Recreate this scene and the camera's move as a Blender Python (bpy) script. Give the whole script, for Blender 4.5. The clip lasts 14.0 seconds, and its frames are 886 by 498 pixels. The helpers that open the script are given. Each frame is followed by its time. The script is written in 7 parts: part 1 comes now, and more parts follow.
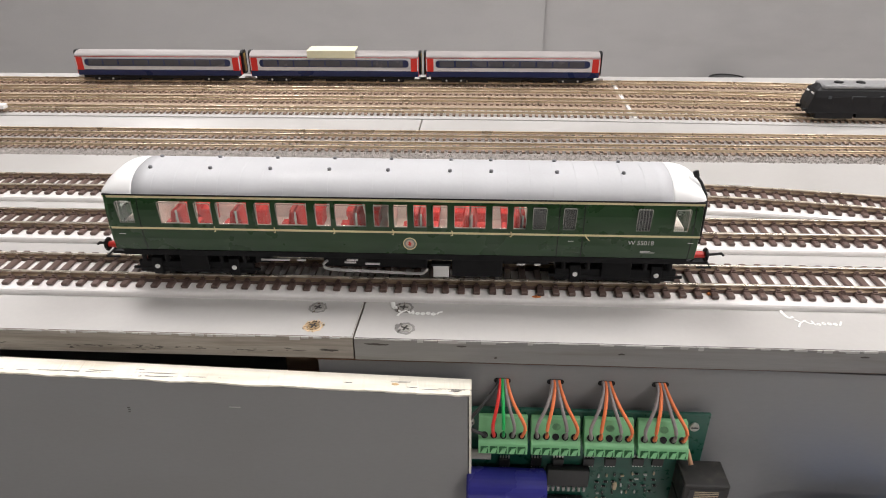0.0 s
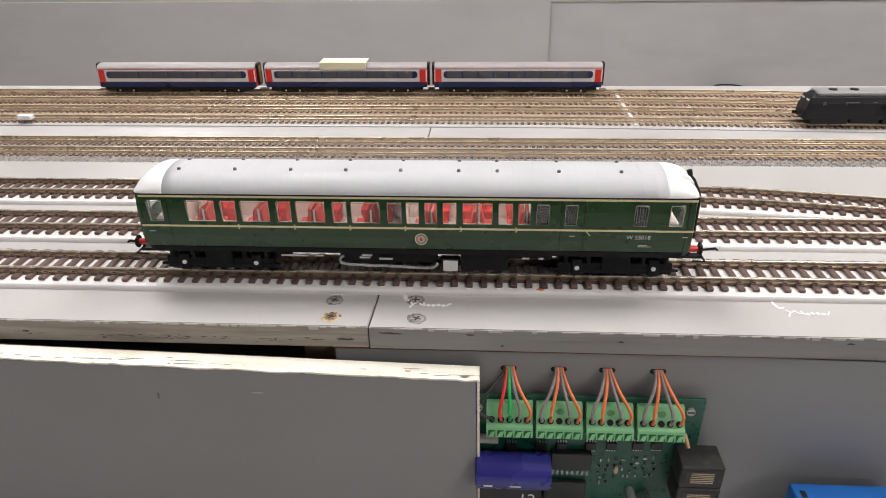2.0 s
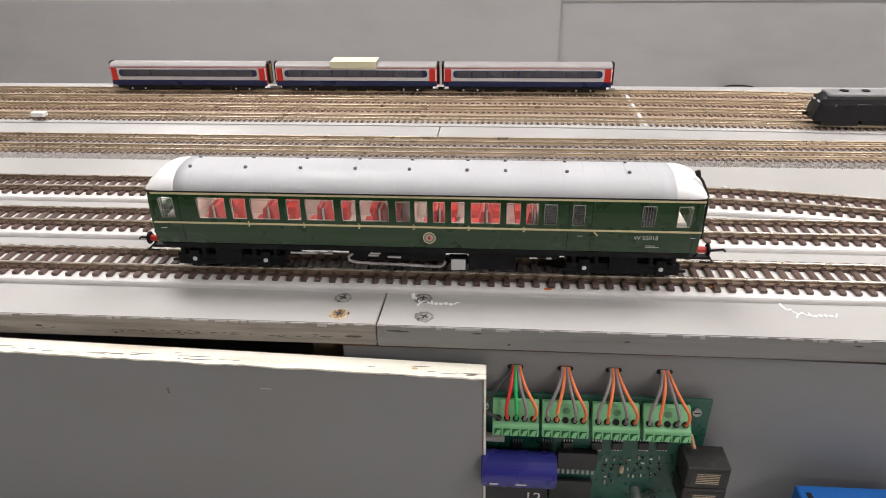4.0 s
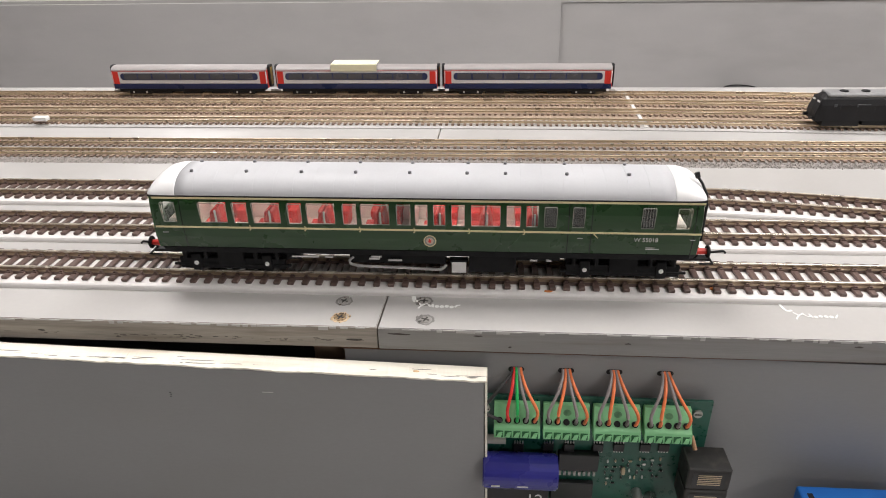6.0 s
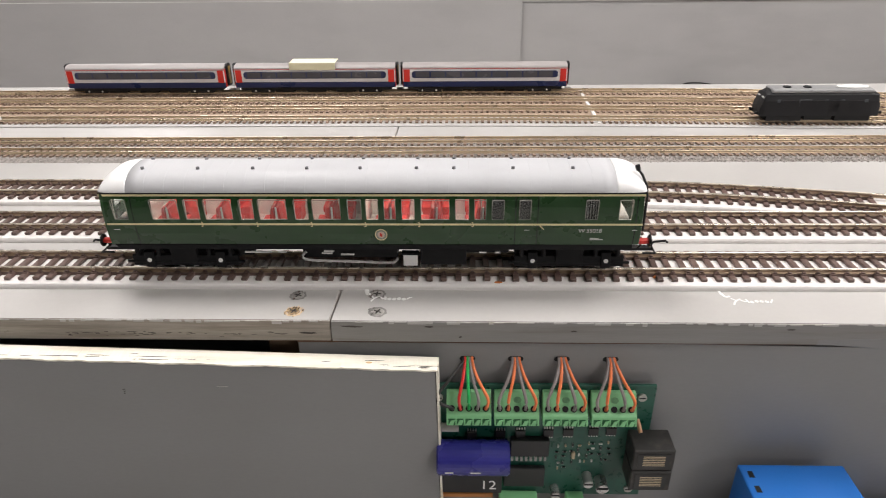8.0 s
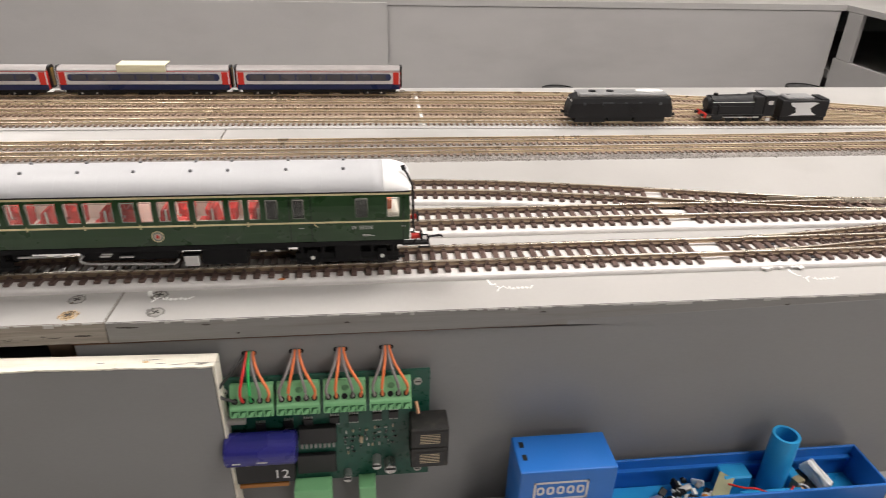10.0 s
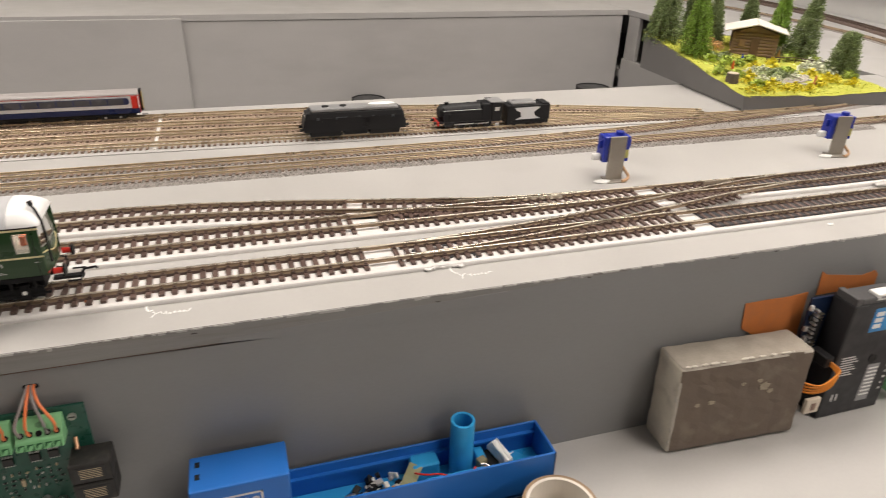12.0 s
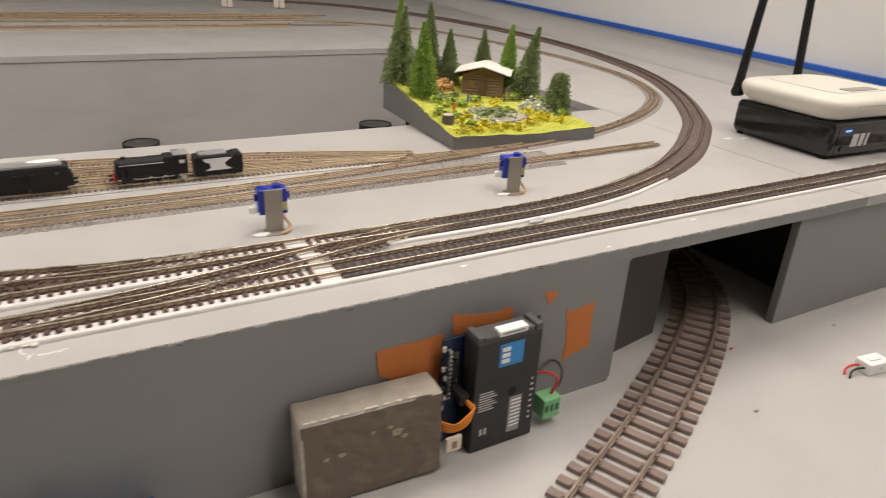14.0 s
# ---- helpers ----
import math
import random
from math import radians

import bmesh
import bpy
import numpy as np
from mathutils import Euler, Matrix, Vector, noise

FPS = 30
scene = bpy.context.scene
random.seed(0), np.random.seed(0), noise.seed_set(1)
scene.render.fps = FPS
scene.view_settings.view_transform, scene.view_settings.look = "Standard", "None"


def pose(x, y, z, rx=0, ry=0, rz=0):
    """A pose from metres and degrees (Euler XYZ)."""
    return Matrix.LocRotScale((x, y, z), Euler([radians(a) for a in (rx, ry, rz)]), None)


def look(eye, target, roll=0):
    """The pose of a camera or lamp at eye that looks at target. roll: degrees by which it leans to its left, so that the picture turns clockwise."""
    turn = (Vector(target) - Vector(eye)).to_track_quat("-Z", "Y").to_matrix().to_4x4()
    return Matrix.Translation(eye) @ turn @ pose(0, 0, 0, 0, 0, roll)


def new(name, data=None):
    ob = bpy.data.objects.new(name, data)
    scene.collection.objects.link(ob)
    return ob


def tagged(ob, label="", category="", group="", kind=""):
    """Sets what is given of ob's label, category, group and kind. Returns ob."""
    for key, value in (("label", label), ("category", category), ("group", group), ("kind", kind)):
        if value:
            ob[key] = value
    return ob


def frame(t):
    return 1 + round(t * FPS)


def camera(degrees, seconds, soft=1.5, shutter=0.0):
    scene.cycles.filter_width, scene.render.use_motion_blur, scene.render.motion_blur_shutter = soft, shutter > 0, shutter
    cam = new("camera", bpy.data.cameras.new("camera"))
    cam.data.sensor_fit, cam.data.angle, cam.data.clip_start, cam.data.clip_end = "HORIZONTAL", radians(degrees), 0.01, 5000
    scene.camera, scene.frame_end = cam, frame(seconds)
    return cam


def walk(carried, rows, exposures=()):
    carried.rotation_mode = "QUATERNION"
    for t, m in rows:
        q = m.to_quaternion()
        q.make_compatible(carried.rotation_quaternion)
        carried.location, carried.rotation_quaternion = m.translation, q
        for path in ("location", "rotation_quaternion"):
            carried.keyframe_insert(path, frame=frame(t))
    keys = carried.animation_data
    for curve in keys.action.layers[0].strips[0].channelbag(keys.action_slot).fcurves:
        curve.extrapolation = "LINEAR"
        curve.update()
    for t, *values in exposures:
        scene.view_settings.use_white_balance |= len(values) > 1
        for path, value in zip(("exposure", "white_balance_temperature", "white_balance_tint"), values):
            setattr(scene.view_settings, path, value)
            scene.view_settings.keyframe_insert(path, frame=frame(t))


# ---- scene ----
cam = camera(67.2, 14.0, soft=1.0, shutter=0.38)
PATH = [
    (0, (0.049, -0.221, 0.166), (-0.041, 1.523, -0.808), -0.4),
    (0.5, (0.048, -0.238, 0.17), (-0.045, 1.519, -0.781), -0.5),
    (1, (0.048, -0.24, 0.168), (-0.048, 1.521, -0.777), -1.1),
    (1.5, (0.049, -0.24, 0.168), (-0.056, 1.52, -0.775), -1.0),
    (2, (0.049, -0.241, 0.168), (-0.063, 1.52, -0.772), -0.9),
    (2.5, (0.049, -0.243, 0.168), (-0.071, 1.518, -0.773), -1.1),
    (3, (0.049, -0.243, 0.168), (-0.081, 1.518, -0.772), -1.0),
    (5.5, (0.05, -0.242, 0.17), (-0.09, 1.514, -0.776), -0.8),
    (6, (0.05, -0.243, 0.17), (-0.093, 1.517, -0.77), -1.2),
    (6.5, (0.05, -0.243, 0.169), (-0.087, 1.517, -0.771), -1.0),
    (7, (0.052, -0.243, 0.168), (-0.079, 1.515, -0.775), -1.1),
    (9.5, (0.097, -0.267, 0.177), (0.25, 1.493, -0.761), 1.2),
    (10, (0.121, -0.27, 0.178), (0.347, 1.481, -0.761), 1.8),
    (10.5, (0.147, -0.276, 0.179), (0.459, 1.467, -0.75), 2.1),
    (11, (0.176, -0.281, 0.185), (0.575, 1.444, -0.746), 2.6),
    (11.5, (0.209, -0.291, 0.186), (0.689, 1.415, -0.742), 1.8),
    (12, (0.236, -0.305, 0.193), (0.803, 1.381, -0.72), 2.0),
    (12.5, (0.264, -0.322, 0.198), (0.931, 1.337, -0.699), 1.7),
    (13, (0.299, -0.338, 0.206), (1.053, 1.294, -0.669), 1.9),
    (13.5, (0.342, -0.35, 0.21), (1.178, 1.253, -0.645), 2.6),
    (14, (0.396, -0.359, 0.216), (1.315, 1.214, -0.608), 3.2),
]
walk(cam, [(t, look(eye, target, roll)) for t, eye, target, roll in PATH], exposures=[(0.0, -0.21, 6300, 10), (7.2, -0.21, 6350, 10), (9.5, -0.21, 6500, 10), (11.0, -0.30, 6750, 10), (12.0, -0.40, 6900, 10), (13.0, -0.58, 7000, 10), (14.0, -0.57, 6900, 10)])

# ---- light: ceiling panels of the railway room, closed room, dim neutral world ----
DECK_Z, LOW_Z, FLOOR_Z, CEIL_Z = 0.0, -0.133, -1.05, 1.45
world = bpy.data.worlds.new("room_air")
scene.world = world
world.use_nodes = True
world.node_tree.nodes["Background"].inputs[0].default_value = (0.9, 0.95, 1.0, 1)
world.node_tree.nodes["Background"].inputs[1].default_value = 0.03
PANELS = [(-1.9, 3.9, 40.0), (-0.50, 0.50, 24.0), (1.00, -0.55, 15.0), (1.02, 0.45, 18.5), (2.20, -3.30, 56.0)]
for px, py, watts in PANELS:
    lamp = bpy.data.lights.new("ceiling_panel_light", "AREA")
    lamp.shape, lamp.size, lamp.size_y = "RECTANGLE", 0.62, 0.62
    lamp.energy, lamp.color = watts, (1.0, 0.944, 0.905)
    new("ceiling_panel_light", lamp).matrix_world = look((px, py, CEIL_Z - 0.045), (px, py, 0))

# ---- materials ----
MATS = {}


def mat(name, rgb, rough=0.5, metal=0.0, var=0.12, scale=60.0, fine=700.0, bump=0.15, spec=0.5, islands=0.0, objects=0.0,
        emit=0.0, coat=0.0, dirt=None, dirt_amount=0.0, dirt_scale=25.0, stretch=(1, 1, 1), rough_var=0.12, sub=0.0):
    if name in MATS:
        return MATS[name]
    m = bpy.data.materials.new(name)
    m.use_nodes = True
    n, l = m.node_tree.nodes, m.node_tree.links
    b = n["Principled BSDF"]
    geo = n.new("ShaderNodeNewGeometry")
    mp = n.new("ShaderNodeMapping")
    mp.inputs["Scale"].default_value = stretch
    l.new(geo.outputs["Position"], mp.inputs["Vector"])

    def noise_node(s, detail=4):
        t = n.new("ShaderNodeTexNoise")
        t.inputs["Scale"].default_value, t.inputs["Detail"].default_value = s, detail
        l.new(mp.outputs["Vector"], t.inputs["Vector"])
        return t

    big, small = noise_node(scale), noise_node(fine, 2)
    mix = n.new("ShaderNodeMath")
    mix.operation = "MULTIPLY_ADD"
    mix.inputs[1].default_value = 0.45
    l.new(small.outputs["Fac"], mix.inputs[0])
    l.new(big.outputs["Fac"], mix.inputs[2])
    last = mix.outputs[0]
    for amount, socket in ((islands, geo.outputs["Random Per Island"]), (objects, None)):
        if amount:
            if socket is None:
                socket = n.new("ShaderNodeObjectInfo").outputs["Random"]
            add = n.new("ShaderNodeMath")
            add.operation = "MULTIPLY_ADD"
            add.inputs[1].default_value = amount / max(var, 0.01)
            l.new(socket, add.inputs[0])
            l.new(last, add.inputs[2])
            last = add.outputs[0]
    span = n.new("ShaderNodeMapRange")
    top = 1.05 + (islands + objects) / max(var, 0.01)
    span.inputs["From Min"].default_value, span.inputs["From Max"].default_value = 0.4, top
    span.inputs["To Min"].default_value, span.inputs["To Max"].default_value = 1 - var - (islands + objects), 1 + var + (islands + objects)
    l.new(last, span.inputs["Value"])
    col = n.new("ShaderNodeVectorMath")
    col.operation = "SCALE"
    col.inputs[0].default_value = rgb
    l.new(span.outputs[0], col.inputs["Scale"])
    out = col.outputs[0]
    if dirt:
        spots = noise_node(dirt_scale, 8)
        ramp = n.new("ShaderNodeMapRange")
        ramp.inputs["From Min"].default_value, ramp.inputs["From Max"].default_value = 0.52, 0.78
        ramp.inputs["To Max"].default_value = dirt_amount
        l.new(spots.outputs["Fac"], ramp.inputs["Value"])
        blend = n.new("ShaderNodeMix")
        blend.data_type = "RGBA"
        l.new(ramp.outputs[0], blend.inputs[0])
        l.new(out, blend.inputs[6])
        blend.inputs[7].default_value = (*dirt, 1)
        out = blend.outputs[2]
    l.new(out, b.inputs["Base Color"])
    rr = n.new("ShaderNodeMapRange")
    rr.inputs["From Min"].default_value, rr.inputs["From Max"].default_value = 0.3, 0.7
    rr.inputs["To Min"].default_value, rr.inputs["To Max"].default_value = max(0.02, rough - rough_var), min(1, rough + rough_var)
    l.new(big.outputs["Fac"], rr.inputs["Value"])
    l.new(rr.outputs[0], b.inputs["Roughness"])
    b.inputs["Metallic"].default_value = metal
    b.inputs["Specular IOR Level"].default_value = spec
    b.inputs["Coat Weight"].default_value = coat
    if sub:
        b.inputs["Subsurface Weight"].default_value, b.inputs["Subsurface Scale"].default_value = sub, 0.003
    if emit:
        b.inputs["Emission Color"].default_value = (*rgb, 1)
        b.inputs["Emission Strength"].default_value = emit
    if bump:
        bp = n.new("ShaderNodeBump")
        bp.inputs["Strength"].default_value, bp.inputs["Distance"].default_value = bump, 0.0006
        l.new(mix.outputs[0], bp.inputs["Height"])
        l.new(bp.outputs[0], b.inputs["Normal"])
    MATS[name] = m
    return m


def glass_mat(name, tint=(0.93, 0.95, 0.94), rough=0.03):
    if name in MATS:
        return MATS[name]
    m = bpy.data.materials.new(name)
    m.use_nodes = True
    n, l = m.node_tree.nodes, m.node_tree.links
    n.remove(n["Principled BSDF"])
    clear, shine, mixer, fres = (n.new("ShaderNodeBsdfTransparent"), n.new("ShaderNodeBsdfGlossy"), n.new("ShaderNodeMixShader"),
                                 n.new("ShaderNodeFresnel"))
    clear.inputs[0].default_value = (*tint, 1)
    shine.inputs["Roughness"].default_value = rough
    fres.inputs[0].default_value = 1.5
    l.new(fres.outputs[0], mixer.inputs[0])
    l.new(clear.outputs[0], mixer.inputs[1])
    l.new(shine.outputs[0], mixer.inputs[2])
    l.new(mixer.outputs[0], n["Material Output"].inputs[0])
    MATS[name] = m
    return m


GREY = mat("grey_eggshell_paint", (0.46, 0.448, 0.435), 0.42, var=0.05, scale=14, fine=420, bump=0.10, dirt=(0.30, 0.285, 0.27), dirt_amount=0.35, dirt_scale=9)
FASCIA = mat("grey_fascia_paint", (0.40, 0.39, 0.385), 0.5, var=0.05, scale=12, fine=300, bump=0.12, dirt=(0.27, 0.26, 0.25), dirt_amount=0.3, dirt_scale=7, stretch=(1, 1, 2.5))
# darker copy of FASCIA: the shade on the front boards is in its colour
FRONT_GREY = mat("shaded_grey_fascia_paint", (0.238, 0.237, 0.240), 0.5, var=0.06, scale=12, fine=300, bump=0.14, dirt=(0.20, 0.19, 0.18), dirt_amount=0.35, dirt_scale=7, stretch=(1, 1, 2.5))
PLY_EDGE = mat("painted_ply_edge", (0.30, 0.268, 0.234), 0.62, var=0.42, scale=90, fine=900, bump=0.4, stretch=(0.12, 1, 3), dirt=(0.13, 0.10, 0.075), dirt_amount=0.75, dirt_scale=120)
EDGE_GREY = mat("worn_grey_edge", (0.245, 0.238, 0.232), 0.6, var=0.14, scale=70, fine=800, bump=0.4, stretch=(0.15, 1, 3), dirt=(0.13, 0.10, 0.085), dirt_amount=0.75, dirt_scale=55)
RAW_EDGE = mat("cream_painted_edge", (0.82, 0.78, 0.68), 0.6, var=0.10, scale=60, fine=600, bump=0.35, stretch=(0.2, 1, 1), dirt=(0.52, 0.42, 0.30), dirt_amount=0.85, dirt_scale=90)
BARE = mat("bare_ply", (0.26, 0.17, 0.11), 0.75, var=0.25, scale=60, fine=500, bump=0.3, stretch=(0.2, 1, 2))
UNDERLAY = mat("foam_underlay_painted", (0.76, 0.735, 0.72), 0.42, var=0.06, scale=60, fine=900, bump=0.2)
DARKBED = mat("dark_foam_bed", (0.055, 0.055, 0.06), 0.85, var=0.25, scale=120, fine=1500, bump=0.5)
BROWNBED = mat("brown_ballast", (0.135, 0.098, 0.083), 0.9, var=0.35, scale=300, fine=1600, bump=0.8)
BALLAST = mat("grey_granite_ballast", (0.30, 0.275, 0.255), 0.9, var=0.5, scale=420, fine=1500, bump=1.0, islands=0.2)
SLEEPER = mat("brown_plastic_sleeper", (0.118, 0.076, 0.064), 0.40, var=0.2, scale=300, fine=2500, bump=0.2, objects=0.12)
SLEEPER_N = mat("weathered_small_sleeper", (0.255, 0.182, 0.138), 0.62, var=0.25, scale=300, fine=2500, bump=0.2, islands=0.15)
SLEEPER_O = mat("dusty_brown_sleeper", (0.235, 0.172, 0.150), 0.42, var=0.18, scale=120, fine=1500, bump=0.3, objects=0.10)
RAIL = mat("nickel_silver_rail", (0.70, 0.64, 0.54), 0.28, 0.75, var=0.12, scale=80, fine=900, bump=0.05)
RAIL_SIDE = mat("brown_rail_side", (0.36, 0.27, 0.19), 0.42, 0.5, var=0.2, scale=120, fine=1200, bump=0.1)
RAIL_N = mat("tarnished_small_rail", (0.62, 0.52, 0.38), 0.36, 0.65, var=0.15, scale=60, fine=900, bump=0.05)
RAIL_O = mat("dull_brown_rail", (0.34, 0.27, 0.22), 0.42, 0.8, var=0.15, scale=60, fine=900, bump=0.05)
WALLPAINT = mat("white_room_wall", (0.72, 0.715, 0.70), 0.7, var=0.03, scale=4, fine=120, bump=0.08)
BLUE_STRIPE = mat("blue_cable_trunking", (0.005, 0.09, 0.45), 0.4, var=0.05, bump=0.0)
TAN_BED = mat("tan_stained_bed", (0.33, 0.25, 0.185), 0.85, var=0.2, scale=150, fine=1200, bump=0.4)
BLACK = mat("black_plastic", (0.010, 0.010, 0.011), 0.5, spec=0.3, var=0.2, scale=200, fine=1500, bump=0.1)
WHITE = mat("white_marks", (0.85, 0.85, 0.83), 0.6, var=0.05, bump=0.05)
STEEL = mat("steel_screw", (0.44, 0.425, 0.40), 0.42, 0.5, var=0.15, scale=500, bump=0.1)
BRASS = mat("worn_brass_screw", (0.42, 0.30, 0.17), 0.45, 0.8, var=0.3, scale=700, bump=0.2)

# ---- building helpers ----


def part(name, bm, material, parent=None, label="", smooth=False, loc=None):
    me = bpy.data.meshes.new(name)
    bmesh.ops.recalc_face_normals(bm, faces=bm.faces[:])
    bm.to_mesh(me)
    bm.free()
    for mm in material if isinstance(material, (list, tuple)) else (material,):
        me.materials.append(mm)
    if smooth:
        for p in me.polygons:
            p.use_smooth = True
    ob = new(name, me)
    if parent:
        ob.parent = parent
    if loc is not None:
        ob.location = loc
    if label:
        tagged(ob, label)
    return ob


def thing(name, label, category, m=None, group="", kind=""):
    ob = new(name)
    ob.empty_display_size = 0.005
    if m is not None:
        ob.matrix_world = m
    return tagged(ob, label, category, group, kind)


def box(lo, hi, bevel=0.0, seg=2, bm=None, m=None):
    """A box between two corners, with rounded edges, added to bm."""
    own = bmesh.new()
    c = [(a + b) / 2 for a, b in zip(lo, hi)]
    s = [max(abs(b - a), 1e-6) for a, b in zip(lo, hi)]
    bmesh.ops.create_cube(own, size=1.0, matrix=Matrix.LocRotScale(c, None, s))
    if bevel:
        bmesh.ops.bevel(own, geom=own.edges[:], offset=min(bevel, min(s) * 0.45), segments=seg, affect="EDGES", profile=0.5)
    return merged(own, bm, m)


def merged(own, bm=None, m=None):
    if m is not None:
        bmesh.ops.transform(own, matrix=m, verts=own.verts[:])
    if bm is None:
        return own
    me = bpy.data.meshes.new("tmp")
    own.to_mesh(me)
    own.free()
    bm.from_mesh(me)
    bpy.data.meshes.remove(me)
    return bm


def rod(p, q, r0, r1=None, seg=12, bm=None, bevel=0.0):
    """A round bar from p to q."""
    own = bmesh.new()
    p, q = Vector(p), Vector(q)
    d = q - p
    bmesh.ops.create_cone(own, cap_ends=True, segments=seg, radius1=r0, radius2=r0 if r1 is None else r1, depth=d.length)
    if bevel:
        rims = [e for e in own.edges if abs(abs(e.verts[0].co.z) - d.length / 2) < 1e-7 and abs(e.verts[0].co.z - e.verts[1].co.z) < 1e-7]
        bmesh.ops.bevel(own, geom=rims, offset=bevel, segments=2, affect="EDGES")
    return merged(own, bm, Matrix.Translation((p + q) / 2) @ d.to_track_quat("Z", "Y").to_matrix().to_4x4())


def ball(c, r, bm=None, scale=(1, 1, 1), sub=2):
    own = bmesh.new()
    bmesh.ops.create_icosphere(own, subdivisions=sub, radius=r)
    return merged(own, bm, Matrix.LocRotScale(c, None, scale))


def tube(points, r, seg=8, bm=None, closed=False):
    """A round wire along points."""
    own = bmesh.new()
    pts = [Vector(p) for p in points]
    rings = []
    for i, p in enumerate(pts):
        a, b = pts[max(i - 1, 0)], pts[min(i + 1, len(pts) - 1)]
        q = (b - a).to_track_quat("Z", "Y")
        rings.append([own.verts.new(p + q @ Vector((r * math.cos(k * math.tau / seg), r * math.sin(k * math.tau / seg), 0))) for k in range(seg)])
    for ra, rb in zip(rings, rings[1:]):
        for k in range(seg):
            own.faces.new((ra[k], ra[(k + 1) % seg], rb[(k + 1) % seg], rb[k]))
    own.faces.new(rings[0][::-1])
    own.faces.new(rings[-1])
    return merged(own, bm)


def spline(points, step=0.01):
    """Even steps along a smooth line through points (2D or 3D)."""
    pts = [Vector(p).to_3d() for p in points]
    out = []
    for i in range(len(pts) - 1):
        p0, p1, p2, p3 = pts[max(i - 1, 0)], pts[i], pts[i + 1], pts[min(i + 2, len(pts) - 1)]
        n = max(2, int((p2 - p1).length / step))
        for k in range(n):
            t = k / n
            out.append(0.5 * (2 * p1 + (p2 - p0) * t + (2 * p0 - 5 * p1 + 4 * p2 - p3) * t * t + (3 * p1 - p0 - 3 * p2 + p3) * t ** 3))
    out.append(pts[-1])
    return out


def sweep(path, profile, bm=None, offset=0.0):
    """A closed profile of (across, up) drawn along a level path; offset: to the path's left."""
    own = bmesh.new()
    rings = []
    for i, p in enumerate(path):
        d = (path[min(i + 1, len(path) - 1)] - path[max(i - 1, 0)]).to_2d().normalized()
        side = Vector((-d.y, d.x, 0))
        rings.append([own.verts.new(p + side * (offset + a) + Vector((0, 0, u))) for a, u in profile])
    k = len(profile)
    for ra, rb in zip(rings, rings[1:]):
        for j in range(k):
            own.faces.new((ra[j], ra[(j + 1) % k], rb[(j + 1) % k], rb[j]))
    own.faces.new(rings[0][::-1])
    own.faces.new(rings[-1])
    return merged(own, bm)


def prism(outline, depth, bm=None, m=None, bevel=0.0):
    """A flat outline of (x, y) drawn up by depth."""
    own = bmesh.new()
    face = own.faces.new([own.verts.new((x, y, 0)) for x, y in outline])
    up = bmesh.ops.extrude_face_region(own, geom=[face])
    bmesh.ops.translate(own, verts=[v for v in up["geom"] if isinstance(v, bmesh.types.BMVert)], vec=(0, 0, depth))
    if bevel:
        bmesh.ops.bevel(own, geom=own.edges[:], offset=bevel, segments=1, affect="EDGES")
    return merged(own, bm, m)


def rounded(x0, y0, x1, y1, r, seg=3):
    """The outline of a rectangle with round corners."""
    out = []
    for cx, cy, a0 in ((x1 - r, y1 - r, 0), (x0 + r, y1 - r, 90), (x0 + r, y0 + r, 180), (x1 - r, y0 + r, 270)):
        for k in range(seg + 1):
            a = radians(a0 + 90 * k / seg)
            out.append((cx + r * math.cos(a), cy + r * math.sin(a)))
    return out


def ring(outer, inner, depth, bm=None, m=None):
    """A flat frame between two outlines with as many points, drawn up by depth."""
    own = bmesh.new()
    n = len(outer)
    lay = [[own.verts.new((x, y, z)) for x, y in o] for z in (0, depth) for o in (outer, inner)]
    for k in range(n):
        j = (k + 1) % n
        own.faces.new((lay[0][k], lay[0][j], lay[1][j], lay[1][k]))
        own.faces.new((lay[2][k], lay[2][j], lay[3][j], lay[3][k]))
        own.faces.new((lay[0][k], lay[0][j], lay[2][j], lay[2][k]))
        own.faces.new((lay[1][k], lay[1][j], lay[3][j], lay[3][k]))
    return merged(own, bm, m)


def scatter_mesh(name, verts, faces, material, parent=None, kind=""):
    me = bpy.data.meshes.new(name)
    me.from_pydata(verts, [], faces)
    me.materials.append(material)
    ob = new(name, me)
    if parent:
        ob.parent = parent
    if kind:
        tagged(ob, kind=kind)
    return ob


CUBE_F = [(0, 3, 2, 1), (4, 5, 6, 7), (0, 1, 5, 4), (1, 2, 6, 5), (2, 3, 7, 6), (3, 0, 4, 7)]


def add_block(verts, faces, c, u, v, hu, hv, z0, z1):
    """Adds an upright block with half sizes hu along u and hv along v."""
    k = len(verts)
    for z in (z0, z1):
        for a, b in ((-1, -1), (1, -1), (1, 1), (-1, 1)):
            verts.append((c[0] + u[0] * a * hu + v[0] * b * hv, c[1] + u[1] * a * hu + v[1] * b * hv, z))
    faces.extend(tuple(k + i for i in f) for f in CUBE_F)


# ---- the room ----


def wall_panel(name, p, q, z0, z1, thick, material, label):
    """An upright wall from p to q in plan, its thickness behind the line."""
    p, q = Vector(p).to_3d(), Vector(q).to_3d()
    d = (q - p).normalized()
    back = Vector((-d.y, d.x, 0)) * thick
    bm = prism([(v.x, v.y) for v in (p, q, q + back, p + back)], z1 - z0, m=Matrix.Translation((0, 0, z0)))
    return tagged(part(name, bm, material), label, "wall", kind="structure")


